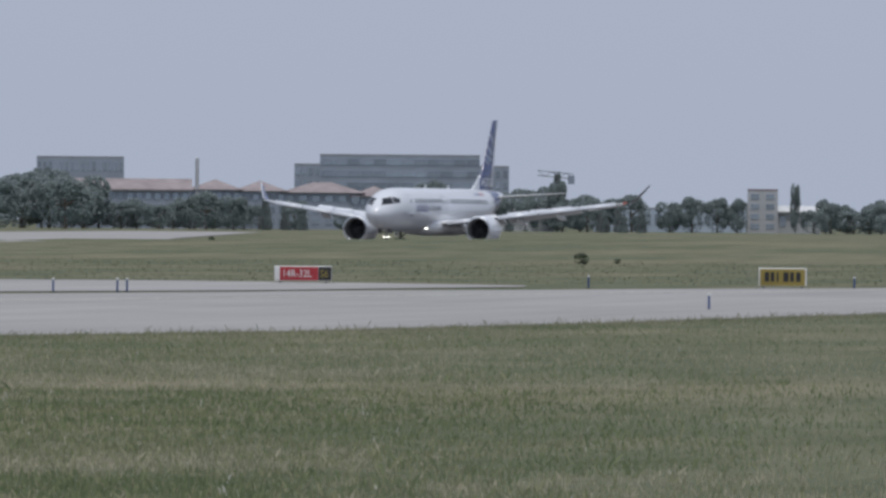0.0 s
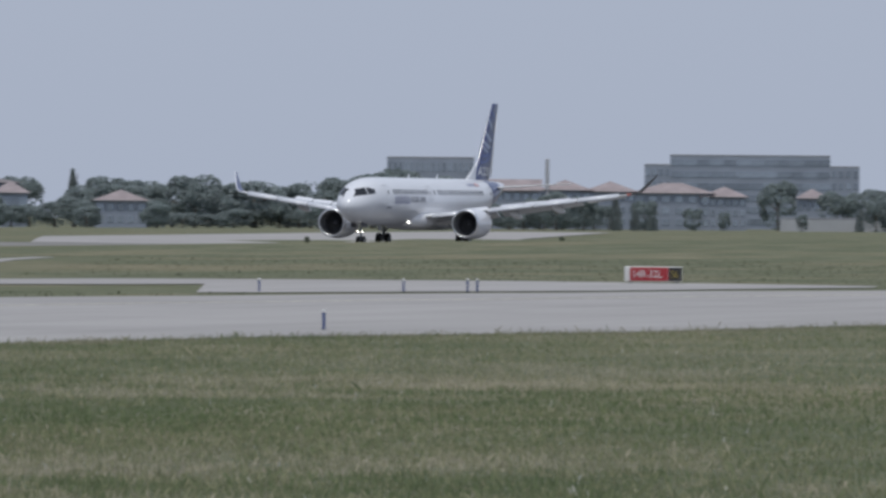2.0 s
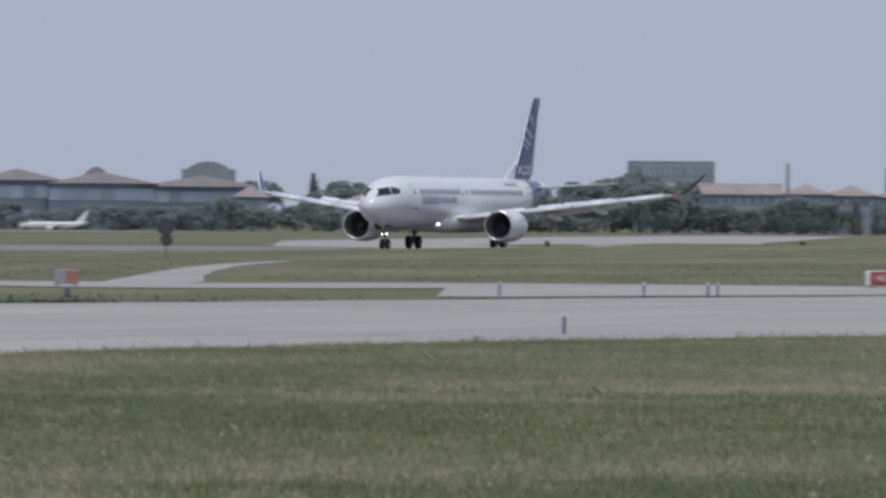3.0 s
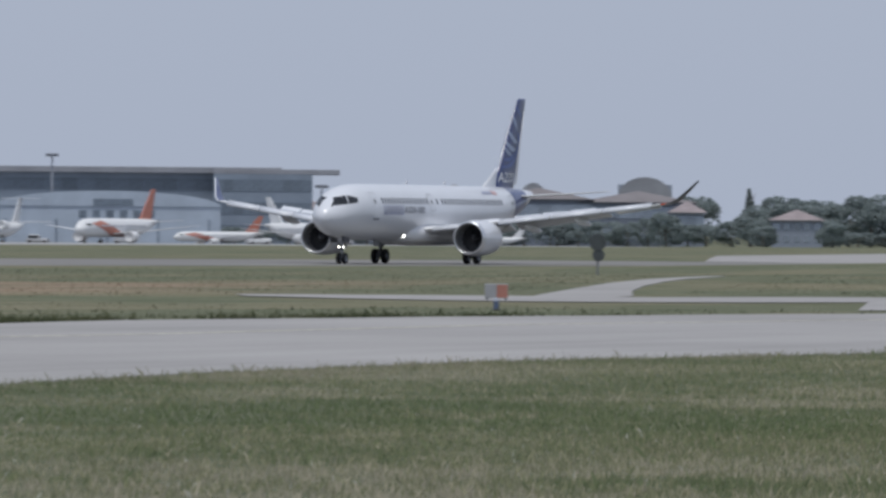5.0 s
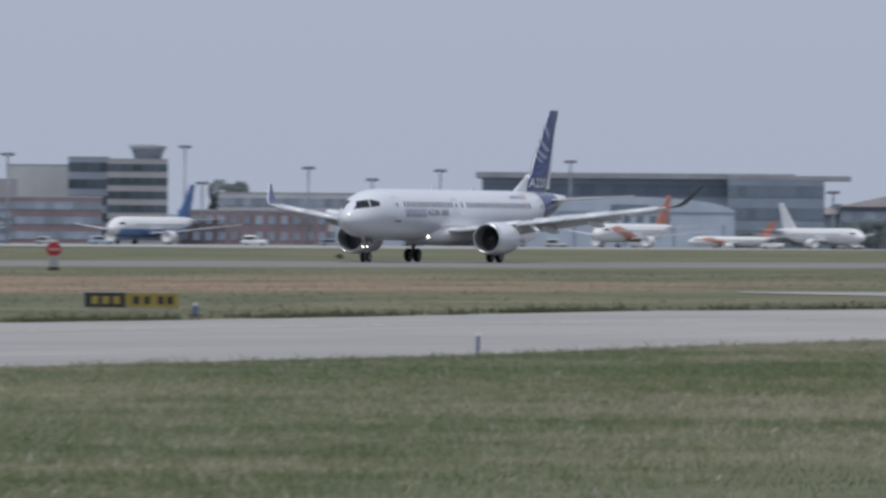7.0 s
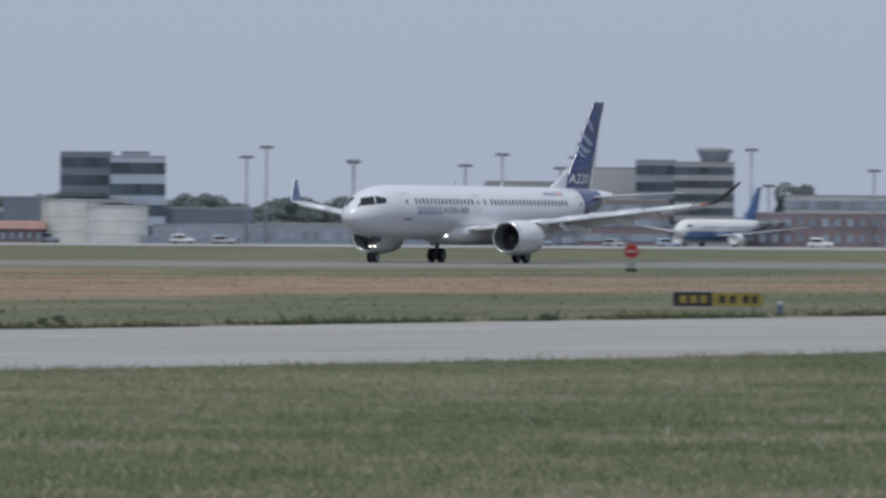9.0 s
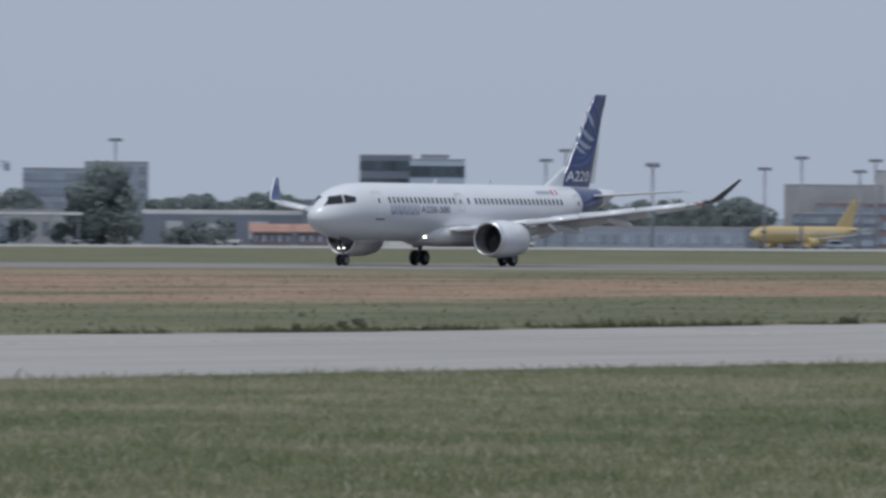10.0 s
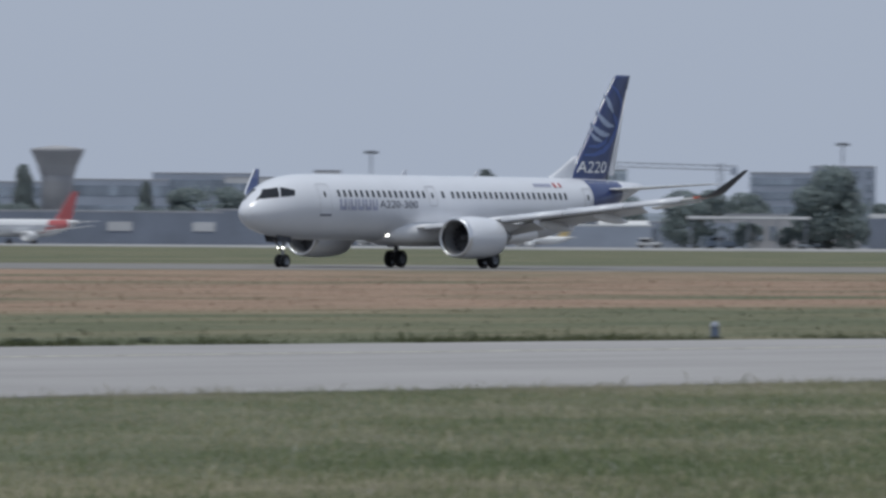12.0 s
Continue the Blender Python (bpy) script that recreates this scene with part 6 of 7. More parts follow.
plant(1177.5, 813.3, 7.89 - base_z(1177.5, 813.3), 8.14, 0)
plant(1158.7, 798.0, 8.98 - base_z(1158.7, 798.0), 6.01, 0)
plant(1166.6, 799.8, 8.40 - base_z(1166.6, 799.8), 6.24, 0)
plant(1108.5, 736.5, 4.11 - base_z(1108.5, 736.5), 5.69, 0)
plant(1112.3, 730.6, 3.33 - base_z(1112.3, 730.6), 5.69, 0)
plant(1256.9, 732.8, 7.48 - base_z(1256.9, 732.8), 9.21, 0)
plant(1232.9, 715.8, 8.77 - base_z(1232.9, 715.8), 8.72, 0)
plant(1242.4, 716.5, 8.12 - base_z(1242.4, 716.5), 8.31, 0)
plant(1235.3, 708.1, 7.00 - base_z(1235.3, 708.1), 7.4, 0)
plant(1258.3, 715.8, 6.60 - base_z(1258.3, 715.8), 7.68, 0)
plant(1269.2, 718.1, 8.11 - base_z(1269.2, 718.1), 8.36, 0)
plant(1265.1, 711.9, 8.43 - base_z(1265.1, 711.9), 9.3, 0)
plant(1262.9, 707.4, 7.02 - base_z(1262.9, 707.4), 9.05, 0)
plant(1282.4, 713.8, 8.66 - base_z(1282.4, 713.8), 9.55, 0)
plant(1261.7, 698.0, 5.84 - base_z(1261.7, 698.0), 10.04, 0)
plant(1256.0, 691.5, 8.01 - base_z(1256.0, 691.5), 8.23, 0)
plant(1257.1, 688.6, 7.44 - base_z(1257.1, 688.6), 7.83, 0)
plant(1283.4, 699.0, 8.10 - base_z(1283.4, 699.0), 9.92, 0)
plant(1254.8, 678.5, 6.14 - base_z(1254.8, 678.5), 8.3, 0)
plant(1248.5, 672.2, 8.90 - base_z(1248.5, 672.2), 11.01, 0)
plant(1247.1, 686.9, 9.28 - base_z(1247.1, 686.9), 6.08, 0)
plant(1250.4, 679.8, 9.28 - base_z(1250.4, 679.8), 6.08, 0)
plant(1236.5, 829.1, 8.53 - base_z(1236.5, 829.1), 7.21, 0)
plant(1231.2, 822.4, 7.92 - base_z(1231.2, 822.4), 7.87, 0)
plant(1228.4, 817.3, 8.38 - base_z(1228.4, 817.3), 8.41, 0)
plant(1219.8, 809.0, 9.48 - base_z(1219.8, 809.0), 9.33, 0)
plant(1111.3, 895.2, 13.28 - base_z(1111.3, 895.2), 5.63, 1)
plant(1117.0, 871.6, 10.42 - base_z(1117.0, 871.6), 4.03, 1)
plant(1123.3, 863.3, 10.71 - base_z(1123.3, 863.3), 15.11, 0)
plant(1126.7, 858.9, 8.72 - base_z(1126.7, 858.9), 8.24, 0)
plant(1117.4, 906.6, 7.05 - base_z(1117.4, 906.6), 8.34, 0)
plant(1104.2, 892.1, 7.18 - base_z(1104.2, 892.1), 8.16, 0)
plant(1122.4, 902.1, 7.24 - base_z(1122.4, 902.1), 4.74, 0)
plant(1112.3, 872.2, 5.02 - base_z(1112.3, 872.2), 5.05, 0)
plant(1112.5, 868.2, 6.60 - base_z(1112.5, 868.2), 4.86, 0)
plant(1103.5, 858.4, 6.22 - base_z(1103.5, 858.4), 4.12, 0)
plant(1135.3, 879.2, 5.45 - base_z(1135.3, 879.2), 5.61, 0)
plant(1439.5, 344.0, 9.50 - base_z(1439.5, 344.0), 7.49, 0)
plant(1441.9, 333.7, 7.33 - base_z(1441.9, 333.7), 7.16, 0)
plant(1442.9, 329.0, 7.78 - base_z(1442.9, 329.0), 9.44, 0)
plant(1444.1, 324.4, 8.23 - base_z(1444.1, 324.4), 8.13, 0)
plant(1445.6, 317.1, 6.75 - base_z(1445.6, 317.1), 7.80, 0)
plant(1446.7, 312.4, 6.27 - base_z(1446.7, 312.4), 7.16, 0)
plant(1447.6, 307.9, 6.93 - base_z(1447.6, 307.9), 7.49, 0)
plant(1382.5, 345.5, 4.00 - base_z(1382.5, 345.5), 3.94, 0)
plant(1380.7, 352.5, 3.55 - base_z(1380.7, 352.5), 1.78, 1)
plant(1383.8, 340.3, 3.65 - base_z(1383.8, 340.3), 2.56, 0)
plant(1387.0, 327.1, 3.17 - base_z(1387.0, 327.1), 2.37, 0)
plant(1389.2, 317.3, 3.84 - base_z(1389.2, 317.3), 1.78, 1)
plant(1392.7, 301.9, 3.96 - base_z(1392.7, 301.9), 1.58, 1)
plant(1393.3, 298.8, 4.38 - base_z(1393.3, 298.8), 1.58, 1)
plant(1414.8, 294.1, 6.01 - base_z(1414.8, 294.1), 5.00, 0)
plant(1415.6, 290.2, 6.64 - base_z(1415.6, 290.2), 6.00, 0)
plant(1416.5, 285.8, 6.48 - base_z(1416.5, 285.8), 5.00, 0)
plant(1417.1, 282.3, 6.11 - base_z(1417.1, 282.3), 4.00, 0)
plant(1419.1, 272.3, 8.78 - base_z(1419.1, 272.3), 2.00, 0)
plant(1420.1, 266.9, 6.23 - base_z(1420.1, 266.9), 4.00, 0)
plant(1420.8, 263.2, 5.26 - base_z(1420.8, 263.2), 4.00, 0)
plant(1421.5, 259.3, 5.49 - base_z(1421.5, 259.3), 4.40, 0)
plant(1421.9, 257.3, 6.70 - base_z(1421.9, 257.3), 4.00, 0)
plant(1410.5, 313.6, 9.26 - base_z(1410.5, 313.6), 4.20, 0)
plant(1414.9, 293.6, 5.02 - base_z(1414.9, 293.6), 3.00, 0)
plant(1387.2, 404.6, 10.31 - base_z(1387.2, 404.6), 6.60, 0)
plant(1388.0, 401.8, 10.93 - base_z(1388.0, 401.8), 6.00, 0)
plant(1389.0, 398.4, 9.86 - base_z(1389.0, 398.4), 5.00, 0)
plant(1394.9, 377.2, 5.54 - base_z(1394.9, 377.2), 4.00, 0)
plant(1396.1, 372.8, 3.78 - base_z(1396.1, 372.8), 3.40, 0)
plant(1393.6, 382.0, 3.50 - base_z(1393.6, 382.0), 3.60, 0)
plant(1398.5, 363.7, 5.45 - base_z(1398.5, 363.7), 2.20, 1)
plant(1400.1, 357.4, 4.50 - base_z(1400.1, 357.4), 1.80, 1)

# ---------------------------------------------------------------- parked aircraft
# Yellow is greyed and paled here, with far haze mixed into its base colour.
YELLOW_PAINT = surface("hazed_yellow_aircraft_paint", (0.47, 0.36, 0.17), 0.4, vary=0.08)
TEAL_BLUE = surface("blue_aircraft_paint", (0.07, 0.16, 0.34), 0.4, vary=0.08)
COLD_WHITE = surface("dull_white_aircraft_paint", (0.66, 0.67, 0.68), 0.45, vary=0.06)
DULL_ORANGE = surface("dull_orange_aircraft_paint", (0.44, 0.165, 0.115), 0.45, vary=0.08)
RED_PAINT = surface("red_aircraft_paint", (0.44, 0.10, 0.10), 0.4, vary=0.08)


def parked_jet(x, y, rz, scale, label, fin=COLD_WHITE, hull=COLD_WHITE, belly=None, patch=None, high_wing=False, rear=None):
    t = holder("parked_airliner", pose(x, y, base_z(x, y) + 0.15, 0, 0, rz), label, "airplane", "parked aircraft")
    s = Matrix.Diagonal((scale, scale, scale, 1))
    body = part("fuselage", fuselage_mesh(), hull, t, smooth=True, at=s)
    if belly:
        rings = []
        for st in range(0, 30):
            xx = 17.0 - st * 1.1
            top, bot, w = body_at(xx)
            c, h = (top + bot) / 2, (top - bot) / 2
            rings.append([(xx, math.cos(a) * (w + 0.03), c + math.sin(a) * (h + 0.03)) for a in [math.pi * (1.06 + 0.88 * k / 12) for k in range(13)]])
        part("belly", loft(rings, closed=False), belly, body, "coloured belly", True)
    if patch:
        for side in (1, -1):
            part("livery_patch", skin_patch([(15.0, 4.3), (5.0, 1.9), (-2.0, 1.9), (10.0, 4.9)], side, 8, 0.03), patch, body, "coloured livery sweep")
    if rear:
        for side in (1, -1):
            part("rear_livery", skin_patch([(-4.5, 2.3), (-14.5, 3.7), (-14.5, 5.2), (-8.0, 5.1)], side, 8, 0.03), rear, body, "coloured rear body")
    wz = 3.0 if high_wing else 0.0
    for side in (1, -1):
        part("wing", wing_mesh([(0.0, 5.6, 7.2, 2.15 + wz, 0.11), (5.8, 2.85, 4.2, 2.68 + wz, 0.10), (16.6, -2.45, 1.55, 4.0 + wz * 0.7, 0.09)] if not high_wing else
                               [(0.0, 2.6, 3.0, 5.35, 0.14), (8.0, 2.5, 2.9, 5.4, 0.14), (16.6, 2.0, 1.9, 5.5, 0.12)], side), WING_GREY, t, smooth=True, at=s)
        zz = 6.2 if not high_wing else 11.0
        part("tailplane", wing_mesh([(0.3, -14.6, 4.1, 4.62, 0.08), (6.1, -18.1, 1.6, 5.02, 0.08)] if not high_wing else [(0.0, -17.0, 2.4, 11.2, 0.1), (5.0, -17.4, 1.6, 11.2, 0.1)], side), WING_GREY, t, smooth=True, at=s)
        ez = 1.7 if not high_wing else 4.7
        part("nacelle", lathe([(5.9, 0.1), (6.0, 0.85), (6.2, 1.0), (5.4, 1.12), (3.6, 1.05), (2.2, 0.6), (1.9, 0.05)], 20, "x", (0, side * 5.6, ez)), hull, t, smooth=True, at=s)
        part("main_gear", tube(tube(bmesh.new(), (0, side * 3.3, 2.4), (0, side * 3.3, 0.5), 0.14), (0, side * 3.3 - 0.4, 0.5), (0, side * 3.3 + 0.4, 0.5), 0.5, seg=14), RUBBER, t, at=s)
        part("window_band", skin_patch([(11, 3.72), (-11, 3.72), (-11, 4.0), (11, 4.0)], side, 10, 0.03), SEAM, body)
        part("cockpit_pane", skin_patch([(17.0, 3.9), (15.4, 3.85), (15.3, 4.28), (16.7, 4.26)], side, 3, 0.03), GLASS, body)
    part("fin", loft([[(-11.5 if not high_wing else -13.0, 0.16, 5.1), (-17.0, 0.12, 5.1), (-17.0, -0.12, 5.1), (-11.5 if not high_wing else -13.0, -0.16, 5.1)],
                      [(-17.6, 0.08, 11.3), (-19.4, 0.05, 11.3), (-19.4, -0.05, 11.3), (-17.6, -0.08, 11.3)]]), fin, t, "coloured fin", at=s)
    part("nose_gear", tube(tube(bmesh.new(), (15.1, 0, 1.9), (15.1, 0, 0.4), 0.09), (15.1, -0.3, 0.4), (15.1, 0.3, 0.4), 0.38, seg=14), RUBBER, t, at=s)
    return t


# view headings: the bearing at which each is looked at, less 90 degrees, then turned towards the viewer
parked_jet(1293.3, 639.6, -63.6 - 90 - 24, 1.0, "white airliner with a blue belly and blue fin, parked", fin=TEAL_BLUE, belly=TEAL_BLUE)
parked_jet(1219.4, 645.1, -62.3 - 90 - 38, 0.80, "yellow freight airliner parked on the apron", fin=YELLOW_PAINT, hull=YELLOW_PAINT)
parked_jet(1305.0, 530.6, -67.9 - 90 - 62, 0.46, "small white airliner with orange fin and orange nose sweep, parked", fin=DULL_ORANGE, patch=DULL_ORANGE)
parked_jet(1285.1, 541.3, -67.2 - 90 - 24, 0.86, "white airliner with orange fin and orange sweep, parked", fin=DULL_ORANGE, patch=DULL_ORANGE)
parked_jet(1034.8, 835.1, -51.8 - 90 - 38, 0.80, "white airliner with a red tail and red rear body, parked", fin=RED_PAINT, rear=RED_PAINT)
parked_jet(1298.2, 510.8, -68.5 - 90 + 32, 0.74, "plain white airliner parked on the apron")
parked_jet(1296.1, 569.7, -66.2 - 90 - 24, 0.72, "white high-winged propeller airliner parked before the hangar", high_wing=True)
parked_jet(1322.6, 587.7, -65.8 - 90 - 28, 0.70, "white high-winged propeller airliner parked before the hangar", high_wing=True)


parked_jet(1081.3, 793.9, -54.3 - 90 - 60, 0.42, "small white airliner with a red fin parked by the hangar", fin=RED_PAINT)
parked_jet(1090.9, 780.4, -54.9 - 90 - 55, 0.40, "small plain white jet parked by the hangar")
parked_jet(1088.2, 766.8, -55.3 - 90 - 65, 0.38, "small white jet with a yellow fin parked by the sheds", fin=YELLOW_PAINT)
parked_jet(1318.9, 485.1, -69.8 - 90 - 80, 0.30, "small white business jet standing in the grass")


# ---------------------------------------------------------------- single far structures
def storage_tank(x, y, r, h):
    t = holder("storage_tank", pose(x, y, base_z(x, y)), "squat chalky white cylindrical storage tank", "storage tank", "storage tanks")
    part("shell", lathe_z([(0, r), (h * 0.33, r), (h * 0.335, r + 0.06), (h * 0.345, r), (h * 0.66, r), (h * 0.665, r + 0.06), (h * 0.675, r), (h, r)], 48), TANK_WHITE, t)
    part("lid", lathe_z([(h, r + 0.1), (h + 0.12, r + 0.1), (h + 0.5, r * 0.5), (h + 0.65, 0.05)], 48), ROOF_PALE, t, "pale shallow cone lid", True)
    for k in range(24):
        a = math.pi * k / 12
        part("rail_post", tubed((math.cos(a) * r, math.sin(a) * r, h), (math.cos(a) * r, math.sin(a) * r, h + 1.0), 0.04, seg=5), MAST_GREY, t)
    part("handrail", lathe_z([(h + 0.97, r - 0.03), (h + 0.97, r + 0.03), (h + 1.03, r + 0.03), (h + 1.03, r - 0.03)], 40), MAST_GREY, t)
    part("pump_box", boxed(-r * 0.2, r * 0.2, -r - 1.2, -r + 0.2, 0, 1.8, bevel=0.05), WALL_GREY, t)


storage_tank(1160.1, 695.5, 7.6, 6.78 - base_z(1160.1, 695.5))
storage_tank(1152.1, 684.4, 5.2, 5.72 - base_z(1152.1, 684.4))


def control_tower_cab():
    x, y = 1372.4, 679.5
    z0 = 15.21 - base_z(x, y)
    t = holder("control_tower", pose(x, y, base_z(x, y), 0, 0, -63.6), "control tower with a dark flared glass cab", "control tower")
    part("shaft", lathe_z([(0, 2.4), (z0, 2.4), (z0 + 0.3, 2.7)], 16), WALL_BEIGE, t)
    part("cab", lathe_z([(z0 + 0.3, 2.5), (z0 + 2.4, 3.2), (z0 + 2.5, 3.2)], 12), PANE, t, "dark flared glass")
    part("roof", lathe_z([(z0 + 2.5, 3.5), (z0 + 3.0, 3.5), (z0 + 3.2, 2.6)], 16), ROOF_GREY, t)
    part("mast", tubed((-4.0, 0, z0 + 3.3), (2.0, 0, z0 + 3.3), 0.07), MAST_GREY, t)


control_tower_cab()


def water_tower():
    x, y = 1130.8, 902.6
    h = 17.10 - base_z(x, y)
    t = holder("water_tower", pose(x, y, base_z(x, y)), "concrete water tower with a funnel-shaped bowl", "water tower")
    part("shaft", lathe_z([(0, 3.2), (h * 0.62, 2.9), (h * 0.7, 3.1)], 28), WALL_BEIGE, t, smooth=True)
    part("bowl", lathe_z([(h * 0.68, 3.0), (h * 0.8, 3.7), (h * 0.92, 4.7), (h * 0.95, 4.9), (h * 0.97, 4.8), (h, 1.0)], 32), WALL_BEIGE, t, "flared concrete bowl")


water_tower()


def tower_crane(x, y, rz, h, arm):
    t = holder("tower_crane", pose(x, y, base_z(x, y), 0, 0, rz), "slender tower crane with a long level jib", "crane")
    for nm, a, b in (("mast", (0, 0, 0), (0, 0, h)), ("jib", (3.0, 0, h - 1.0), (-arm, 0, h - 0.4))):
        a, b = Vector(a), Vector(b)
        bm = bmesh.new()
        side = Vector((0, 0, 0.45)) if nm == "jib" else Vector((0.45, 0, 0))
        for s in (-1, 1):
            tube(bm, a + side * s, b + side * s, 0.11, seg=5)
        n = int((b - a).length / 1.2)
        for k in range(n):
            p, q = a.lerp(b, k / n), a.lerp(b, (k + 1) / n)
            tube(bm, p + side * (1 if k % 2 else -1), q - side * (1 if k % 2 else -1), 0.06, seg=4)
        part(nm, bm, MAST_GREY, t)
    part("counterweight", boxed(2.0, 3.2, -0.6, 0.6, h - 2.4, h - 0.8, bevel=0.05), WALL_GREY, t)


tower_crane(1285.4, 858.8, -56.67, 15.68 - base_z(1285.4, 858.8), 22.0)
tower_crane(1464.3, 325.5, -77.50, 11.10 - base_z(1464.3, 325.5), 3.6)

chim = holder("chimney_stack", pose(1448.5, 389.7, base_z(1448.5, 389.7)), "slim pale lattice chimney above the roofs", "chimney")
part("stack", lathe_z([(0, 0.5), (11.0, 0.36), (13.0, 0.36), (13.1, 0.2)], 12), WALL_PALE, chim)

# apron paving and the low wall before it
apron = part("apron", ([(*p, base_z(*p) + 0.17) for p in ((1090, 500), (1180, 400), (1560, 575), (1430, 795), (1107, 1015), (867, 895), (987, 695))], [(0, 1, 2, 3, 4, 5, 6)]), APRON, None)
tagged(apron, "wide pale concrete apron before the terminal", "apron", kind="structure")


def vehicle(x, y, rz, ln, h, mat, label):
    t = holder("service_vehicle", pose(x, y, base_z(x, y) + 0.15, 0, 0, rz), label, "vehicle", "apron vehicles")
    part("body", boxed(-ln / 2, ln / 2, -1.0, 1.0, 0.45, h * 0.62, bevel=0.18), mat, t)
    part("cabin", boxed(-ln * 0.42, ln * 0.1, -0.95, 0.95, h * 0.6, h, bevel=0.25), mat, t)
    part("side_glass", boxed(-ln * 0.38, ln * 0.06, -0.99, 0.99, h * 0.68, h * 0.9, bevel=0.03), GLASS, t)
    for u in (-0.32, 0.32):
        for s in (-1, 1):
            part("wheel", lathe([(-0.12, 0.02), (-0.12, 0.3), (-0.09, 0.36), (0.09, 0.36), (0.12, 0.3), (0.12, 0.02)], 14, "y"), RUBBER, t, at=pose(u * ln, s * 0.95, 0.36))


vr = random.Random(5)
for k in range(26):
    u = k / 25
    x, y = 1378 - 320 * u + vr.uniform(-10, 10), 508 + 277 * u + vr.uniform(-8, 8)
    vehicle(x, y, -66 + 10 * u + vr.uniform(-20, 20), vr.uniform(3.6, 5.6), vr.uniform(1.5, 2.3), vr.choice([COLD_WHITE, WALL_PALE, WALL_GREY, WALL_BLUE]),
            "small service vehicle standing on the apron")


def far_hills():
    """A low wooded ridge far beyond the town."""
    rows = []
    for k in range(90):
        a = radians(22 + 22 * k / 89)
        h = 9 + 5 * noise.noise((k * 0.12, 0, 0)) + 2 * noise.noise((k * 0.9, 3, 0))
        rows.append([(-50 + r * math.cos(a), -21 + r * math.sin(a), z) for r, z in ((3300, -4), (3400, h * 0.75), (3480, h), (3600, h * 0.7), (3800, -4))])
    # Ridge is blued: the haze of distance sits in the woodland's base colour.
    ob = part("far_hills", loft(rows, closed=False), surface("hazed_woodland", (0.17, 0.20, 0.235), 0.9, vary=0.2, scale=0.02, fine=0.2), None, smooth=True)
    return tagged(ob, "low wooded ridge on the horizon, coloured blue-green by haze", "hills", kind="structure")


far_hills()


def apron_canopy(x, y, rz, w, h):
    """A long flat shelter roof on slim posts, open in front."""
    t = holder("apron_canopy", pose(x, y, base_z(x, y), 0, 0, rz), "long open canopy with a pale roof edge on slim posts", "canopy")
    part("roof", boxed(-w / 2, w / 2, -3.0, 3.0, h - 0.55, h - 0.12, bevel=0.04), ROOF_GREY, t)
    part("edge_trim", boxed(-w / 2 - 0.1, w / 2 + 0.1, -3.12, -3.01, h - 0.45, h, bevel=0.02), ROOF_PALE, t, "pale roof edge")
    for k in range(5):
        u = -w / 2 + 0.6 + k * (w - 1.2) / 4
        part("post", boxed(u - 0.12, u + 0.12, -2.6, -2.36, 0, h - 0.552, bevel=0.02), MAST_GREY, t)


apron_canopy(1104.3, 733.8, -56.82, 20.5, 4.87 - base_z(1104.3, 733.8))

# ---------------------------------------------------------------- grass blades on the near verge


def blade_mat(name, stops, belts=None):
    """Leaf colours picked by slow patches, clumps and blade; belts: drier and greener growth across the field."""
    mat, nt, b = nodes_of(name)
    isl = nt.nodes.new("ShaderNodeNewGeometry")
    slow, clump = noise_node(nt, 0.14, 5, 0.7, isl.outputs["Position"]), noise_node(nt, 1.9, 4, 0.65, isl.outputs["Position"])
    both = nt.nodes.new("ShaderNodeMath")
    both.operation = "MULTIPLY_ADD"
    both.inputs[1].default_value = 0.9 if belts else 0.55
    nt.links.new(clump.outputs["Fac"], both.inputs[0])
    nt.links.new(slow.outputs["Fac"], both.inputs[2])
    add = nt.nodes.new("ShaderNodeMath")
    add.operation = "MULTIPLY_ADD"
    add.inputs[1].default_value = 0.14
    nt.links.new(isl.outputs["Random Per Island"], add.inputs[0])
    nt.links.new(both.outputs[0], add.inputs[2])
    pick = add.outputs[0]
    if belts:
        across = nt.nodes.new("ShaderNodeVectorMath")
        across.operation = "DOT_PRODUCT"
        across.inputs[1].default_value = (1 / 200, 0.55 / 200, 0)
        nt.links.new(isl.outputs["Position"], across.inputs[0])
        wander = nt.nodes.new("ShaderNodeMath")
        wander.operation = "MULTIPLY_ADD"
        wander.inputs[1].default_value = 0.3
        nt.links.new(slow.outputs["Fac"], wander.inputs[0])
        nt.links.new(across.outputs["Value"], wander.inputs[2])
        growth = ramp_node(nt, wander.outputs[0], [(at + 0.15, (v, v, v)) for at, v in belts])
        dryer = nt.nodes.new("ShaderNodeMath")
        dryer.operation = "MULTIPLY_ADD"
        dryer.inputs[1].default_value = 0.24
        nt.links.new(growth.outputs["Color"], dryer.inputs[0])
        nt.links.new(pick, dryer.inputs[2])
        back = nt.nodes.new("ShaderNodeMath")
        back.operation = "SUBTRACT"
        back.inputs[1].default_value = 0.295
        nt.links.new(dryer.outputs[0], back.inputs[0])
        pick = back.outputs[0]
    c = ramp_node(nt, pick, stops).outputs["Color"]
    nt.links.new(c, b.inputs["Base Color"])
    b.inputs["Roughness"].default_value = 0.7
    b.inputs["Specular IOR Level"].default_value = 0.2
    return leafy(mat, nt, b, c)


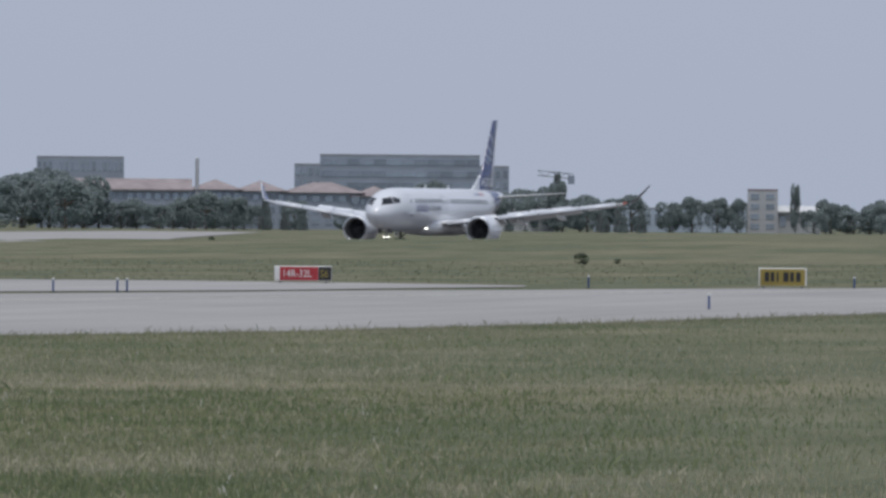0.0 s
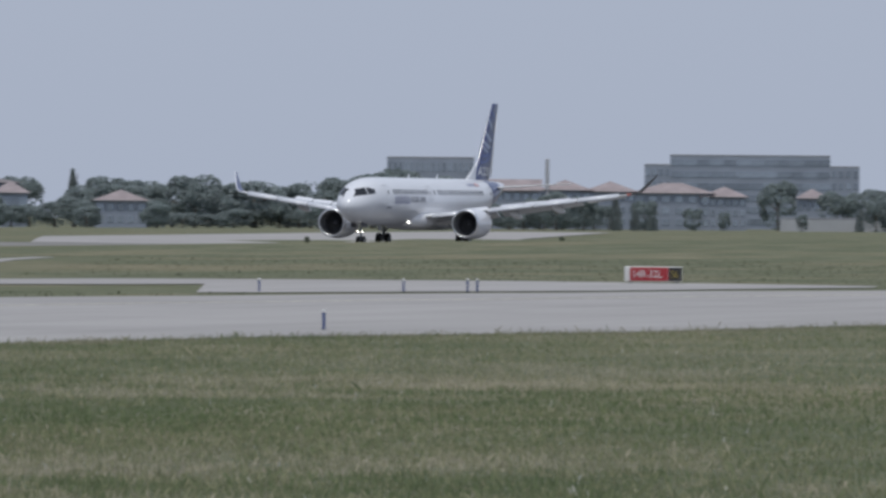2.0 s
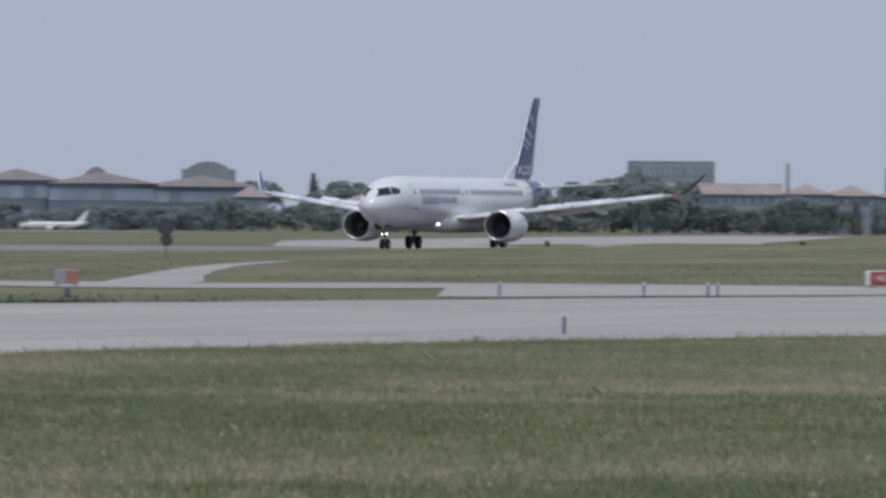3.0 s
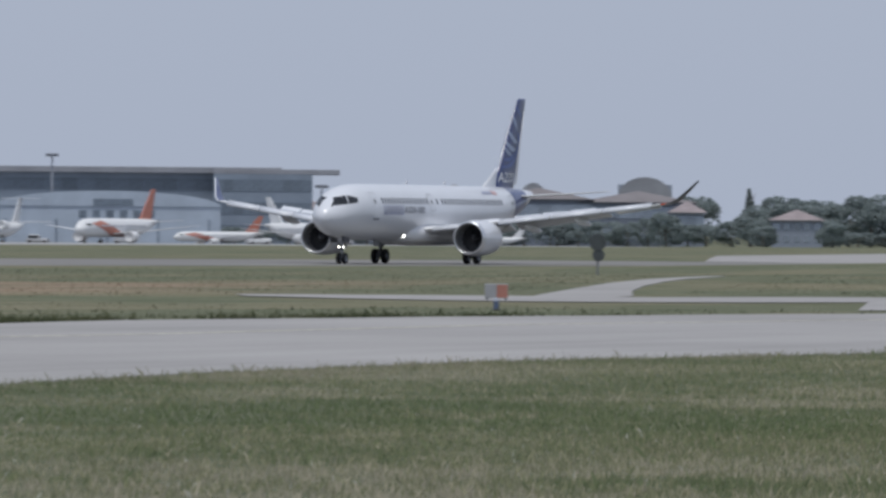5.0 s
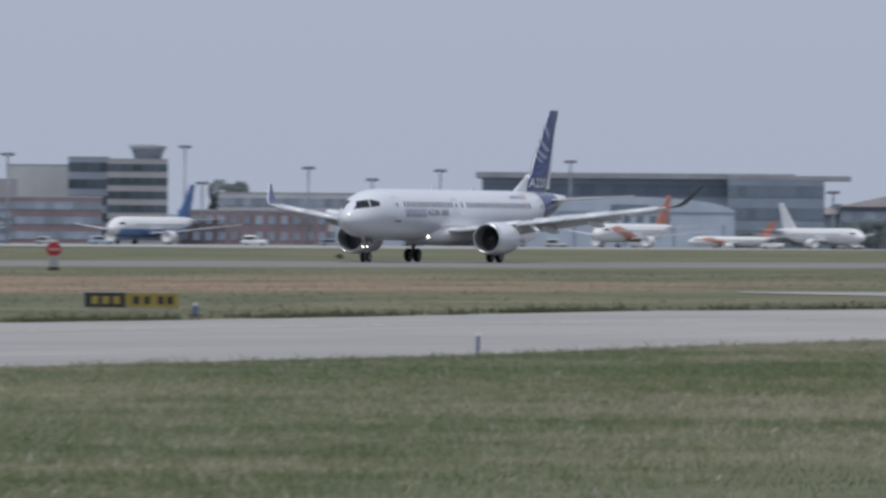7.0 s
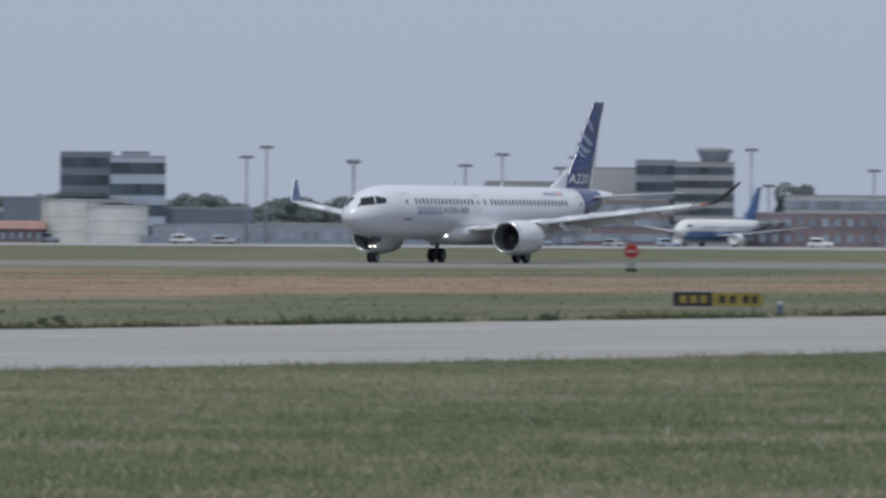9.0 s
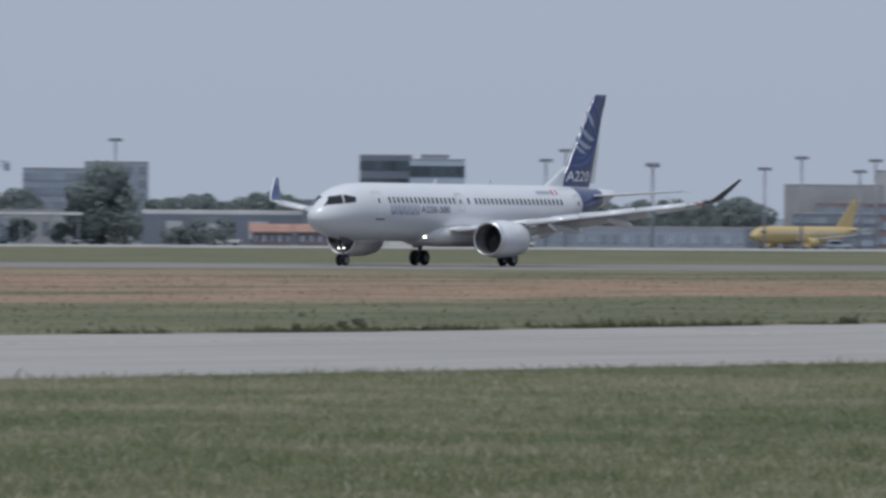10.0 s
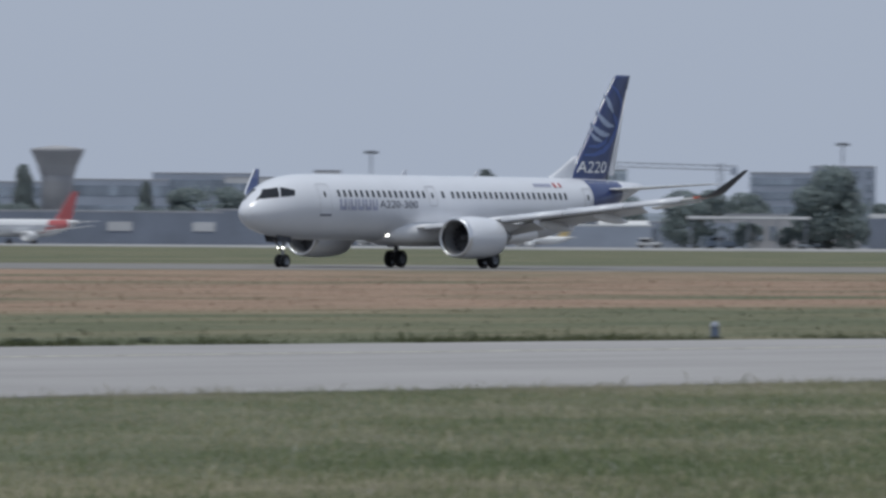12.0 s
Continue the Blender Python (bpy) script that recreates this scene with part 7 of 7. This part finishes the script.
def blades(name, count, seed, place, height, width, mat, label):
    """Upright bent blades: two triangles' worth of a thin leaf each, scattered by place(rng, n)."""
    rng = np.random.default_rng(seed)
    xy = place(rng, count)
    n = len(xy)
    h = rng.uniform(height[0], height[1], n) * (0.6 + 0.8 * rng.random(n) ** 3)
    x, y = xy[:, 0], xy[:, 1]
    h *= 0.95 + 0.75 * np.sin(9 * x + 3 * np.sin(5 * y)) * np.sin(11 * y + 2 * np.sin(6 * x))      # tussocks
    w = rng.uniform(width[0], width[1], n)
    a = rng.uniform(0, np.pi * 2, n)
    lean = rng.normal(0, 0.35, (n, 2)) * h[:, None]
    dx, dy = np.cos(a) * w, np.sin(a) * w
    v = np.zeros((n, 4, 3))
    v[:, 0, 0], v[:, 0, 1] = xy[:, 0] - dx, xy[:, 1] - dy
    v[:, 1, 0], v[:, 1, 1] = xy[:, 0] + dx, xy[:, 1] + dy
    v[:, 2, 0], v[:, 2, 1], v[:, 2, 2] = xy[:, 0] + dx * 0.7 + lean[:, 0] * 0.5, xy[:, 1] + dy * 0.7 + lean[:, 1] * 0.5, h * 0.65
    v[:, 3, 0], v[:, 3, 1], v[:, 3, 2] = xy[:, 0] + lean[:, 0], xy[:, 1] + lean[:, 1], h
    v[:, :2, 2] = -0.02
    me = bpy.data.meshes.new(name)
    me.vertices.add(n * 4)
    me.vertices.foreach_set("co", v.reshape(-1).astype(np.float32))
    tri = (np.arange(n)[:, None] * 4 + np.array([0, 1, 2, 0, 2, 3])).reshape(-1)
    me.loops.add(len(tri))
    me.loops.foreach_set("vertex_index", tri.astype(np.int32))
    me.polygons.add(n * 2)
    me.polygons.foreach_set("loop_start", (np.arange(n * 2) * 3).astype(np.int32))
    me.update(calc_edges=True)
    me.validate()
    ob = part(name, me, mat, None)
    return tagged(ob, label, "grass", kind="stuff")


def near_field(rng, n):
    """Grass fanned out before the watcher's short track, as dense to the eye near by as far off, up to the taxiway."""
    pick = rng.random(n)
    u = np.where(pick < 0.36, 0.0, np.where(pick < 0.72, 1.0, rng.random(n)))
    az = np.where(pick < 0.36, rng.uniform(9, 18.5, n) + rng.uniform(0, 6, n),
                  np.where(pick < 0.72, rng.uniform(29.5, 40.5, n) - rng.uniform(0, 6, n), 20 + 8 * u + rng.uniform(-3, 3, n) + rng.uniform(-3, 3, n)))
    az, r = np.radians(az), 60 * (235 / 60) ** rng.random(n)
    xy = np.stack([-50.6 * u + r * np.cos(az), -21.5 * u + r * np.sin(az)], 1)
    near = np.interp(xy[:, 0], [q[0] for q in NEAR], [q[1] for q in NEAR])
    clump = np.sin(xy[:, 0] * 1.7 + np.sin(xy[:, 1] * 2.3)) * np.sin(xy[:, 1] * 1.9 + 1.3 * np.sin(xy[:, 0] * 0.9))
    return xy[(xy[:, 1] < near - 0.15) & (rng.random(n) < 0.7 + 0.3 * clump)]


def verge(rng, n):
    x = rng.uniform(30, 235, n)
    near = np.interp(x, [q[0] for q in NEAR], [q[1] for q in NEAR])
    return np.stack([x, near - np.abs(rng.normal(0, 1.6, n)) - 0.1], 1)[np.sin(x * 0.8) + np.sin(x * 2.1 + 1) > -0.6]


def far_verge(rng, n):
    x = rng.uniform(60, 215, n)
    far = np.interp(x, [q[0] for q in FAR], [q[1] for q in FAR])
    return np.stack([x, far + np.abs(rng.normal(0, 1.4, n)) + 0.1], 1)[np.sin(x * 0.35) + np.sin(x * 0.9 + 2) > -0.2]


def mid_field(rng, n):
    """Rough tufts between the taxiway and the runway, clear of the paved links."""
    x = rng.uniform(60, 440, n)
    lo = np.interp(x, [q[0] for q in FAR], [q[1] for q in FAR]) + 0.4
    hi = runway_y(x) - 33
    y = lo + (hi - lo) * rng.random(n)
    road = (x > 232) & (x < 290) & (y < 108) & (y > 50)
    link = (x > 250) & (x < 412) & (np.abs(y - 94 - (x - 262) * 0.293) < 3.5)
    clump = np.sin(x * 0.9 + 2 * np.sin(y * 0.31)) * np.sin(y * 0.7 + 1.7 * np.sin(x * 0.23))
    return np.stack([x, y], 1)[~road & ~link & (rng.random(n) < 0.5 + 0.5 * clump)]


SWARD = blade_mat("grass_blades", [(0.66, (0.168, 0.216, 0.106)), (0.82, (0.256, 0.284, 0.154)), (0.93, (0.372, 0.356, 0.225)), (1.03, (0.52, 0.47, 0.35))],
                  [(0.08, 0.62), (0.18, 0.42), (0.26, 0.58), (0.36, 0.72), (0.44, 0.80), (0.50, 0.14), (0.60, 0.16), (0.66, 0.74), (0.78, 0.66), (0.85, 0.4)])
STALK = blade_mat("dry_stalks", [(0.6, (0.30, 0.30, 0.21)), (1.0, (0.46, 0.41, 0.31))])
WEED = blade_mat("rough_weeds", [(0.6, (0.055, 0.075, 0.035)), (1.0, (0.14, 0.145, 0.08))])
TUFTS = "green and straw tufts of rough airfield grass"
blades("grass", 1050000, 1, near_field, (0.035, 0.095), (0.005, 0.011), SWARD, TUFTS)
blades("dry_stalks", 40000, 4, verge, (0.05, 0.12), (0.0004, 0.0009), STALK, "thin dry seed stalks along the taxiway edge")
blades("weeds", 22000, 5, far_verge, (0.06, 0.18), (0.012, 0.03), WEED, "rough weeds along the far edge of the taxiway")
blades("wildflowers", 2600, 6, near_field, (0.05, 0.11), (0.008, 0.018), blade_mat("pale_flower_heads", [(0.3, (0.50, 0.50, 0.42)), (0.8, (0.62, 0.60, 0.52))]), "scattered pale flower heads in the grass")
blades("field_tufts", 150000, 7, mid_field, (0.03, 0.09), (0.014, 0.035), GRASS, "low rough tufts across the airfield grass")
blades("verge_grass", 90000, 8, verge, (0.025, 0.06), (0.0015, 0.004), SWARD, "uneven longer grass along the taxiway edge")


def motions():
    walk(AIRLINER, ROLL)


motions()
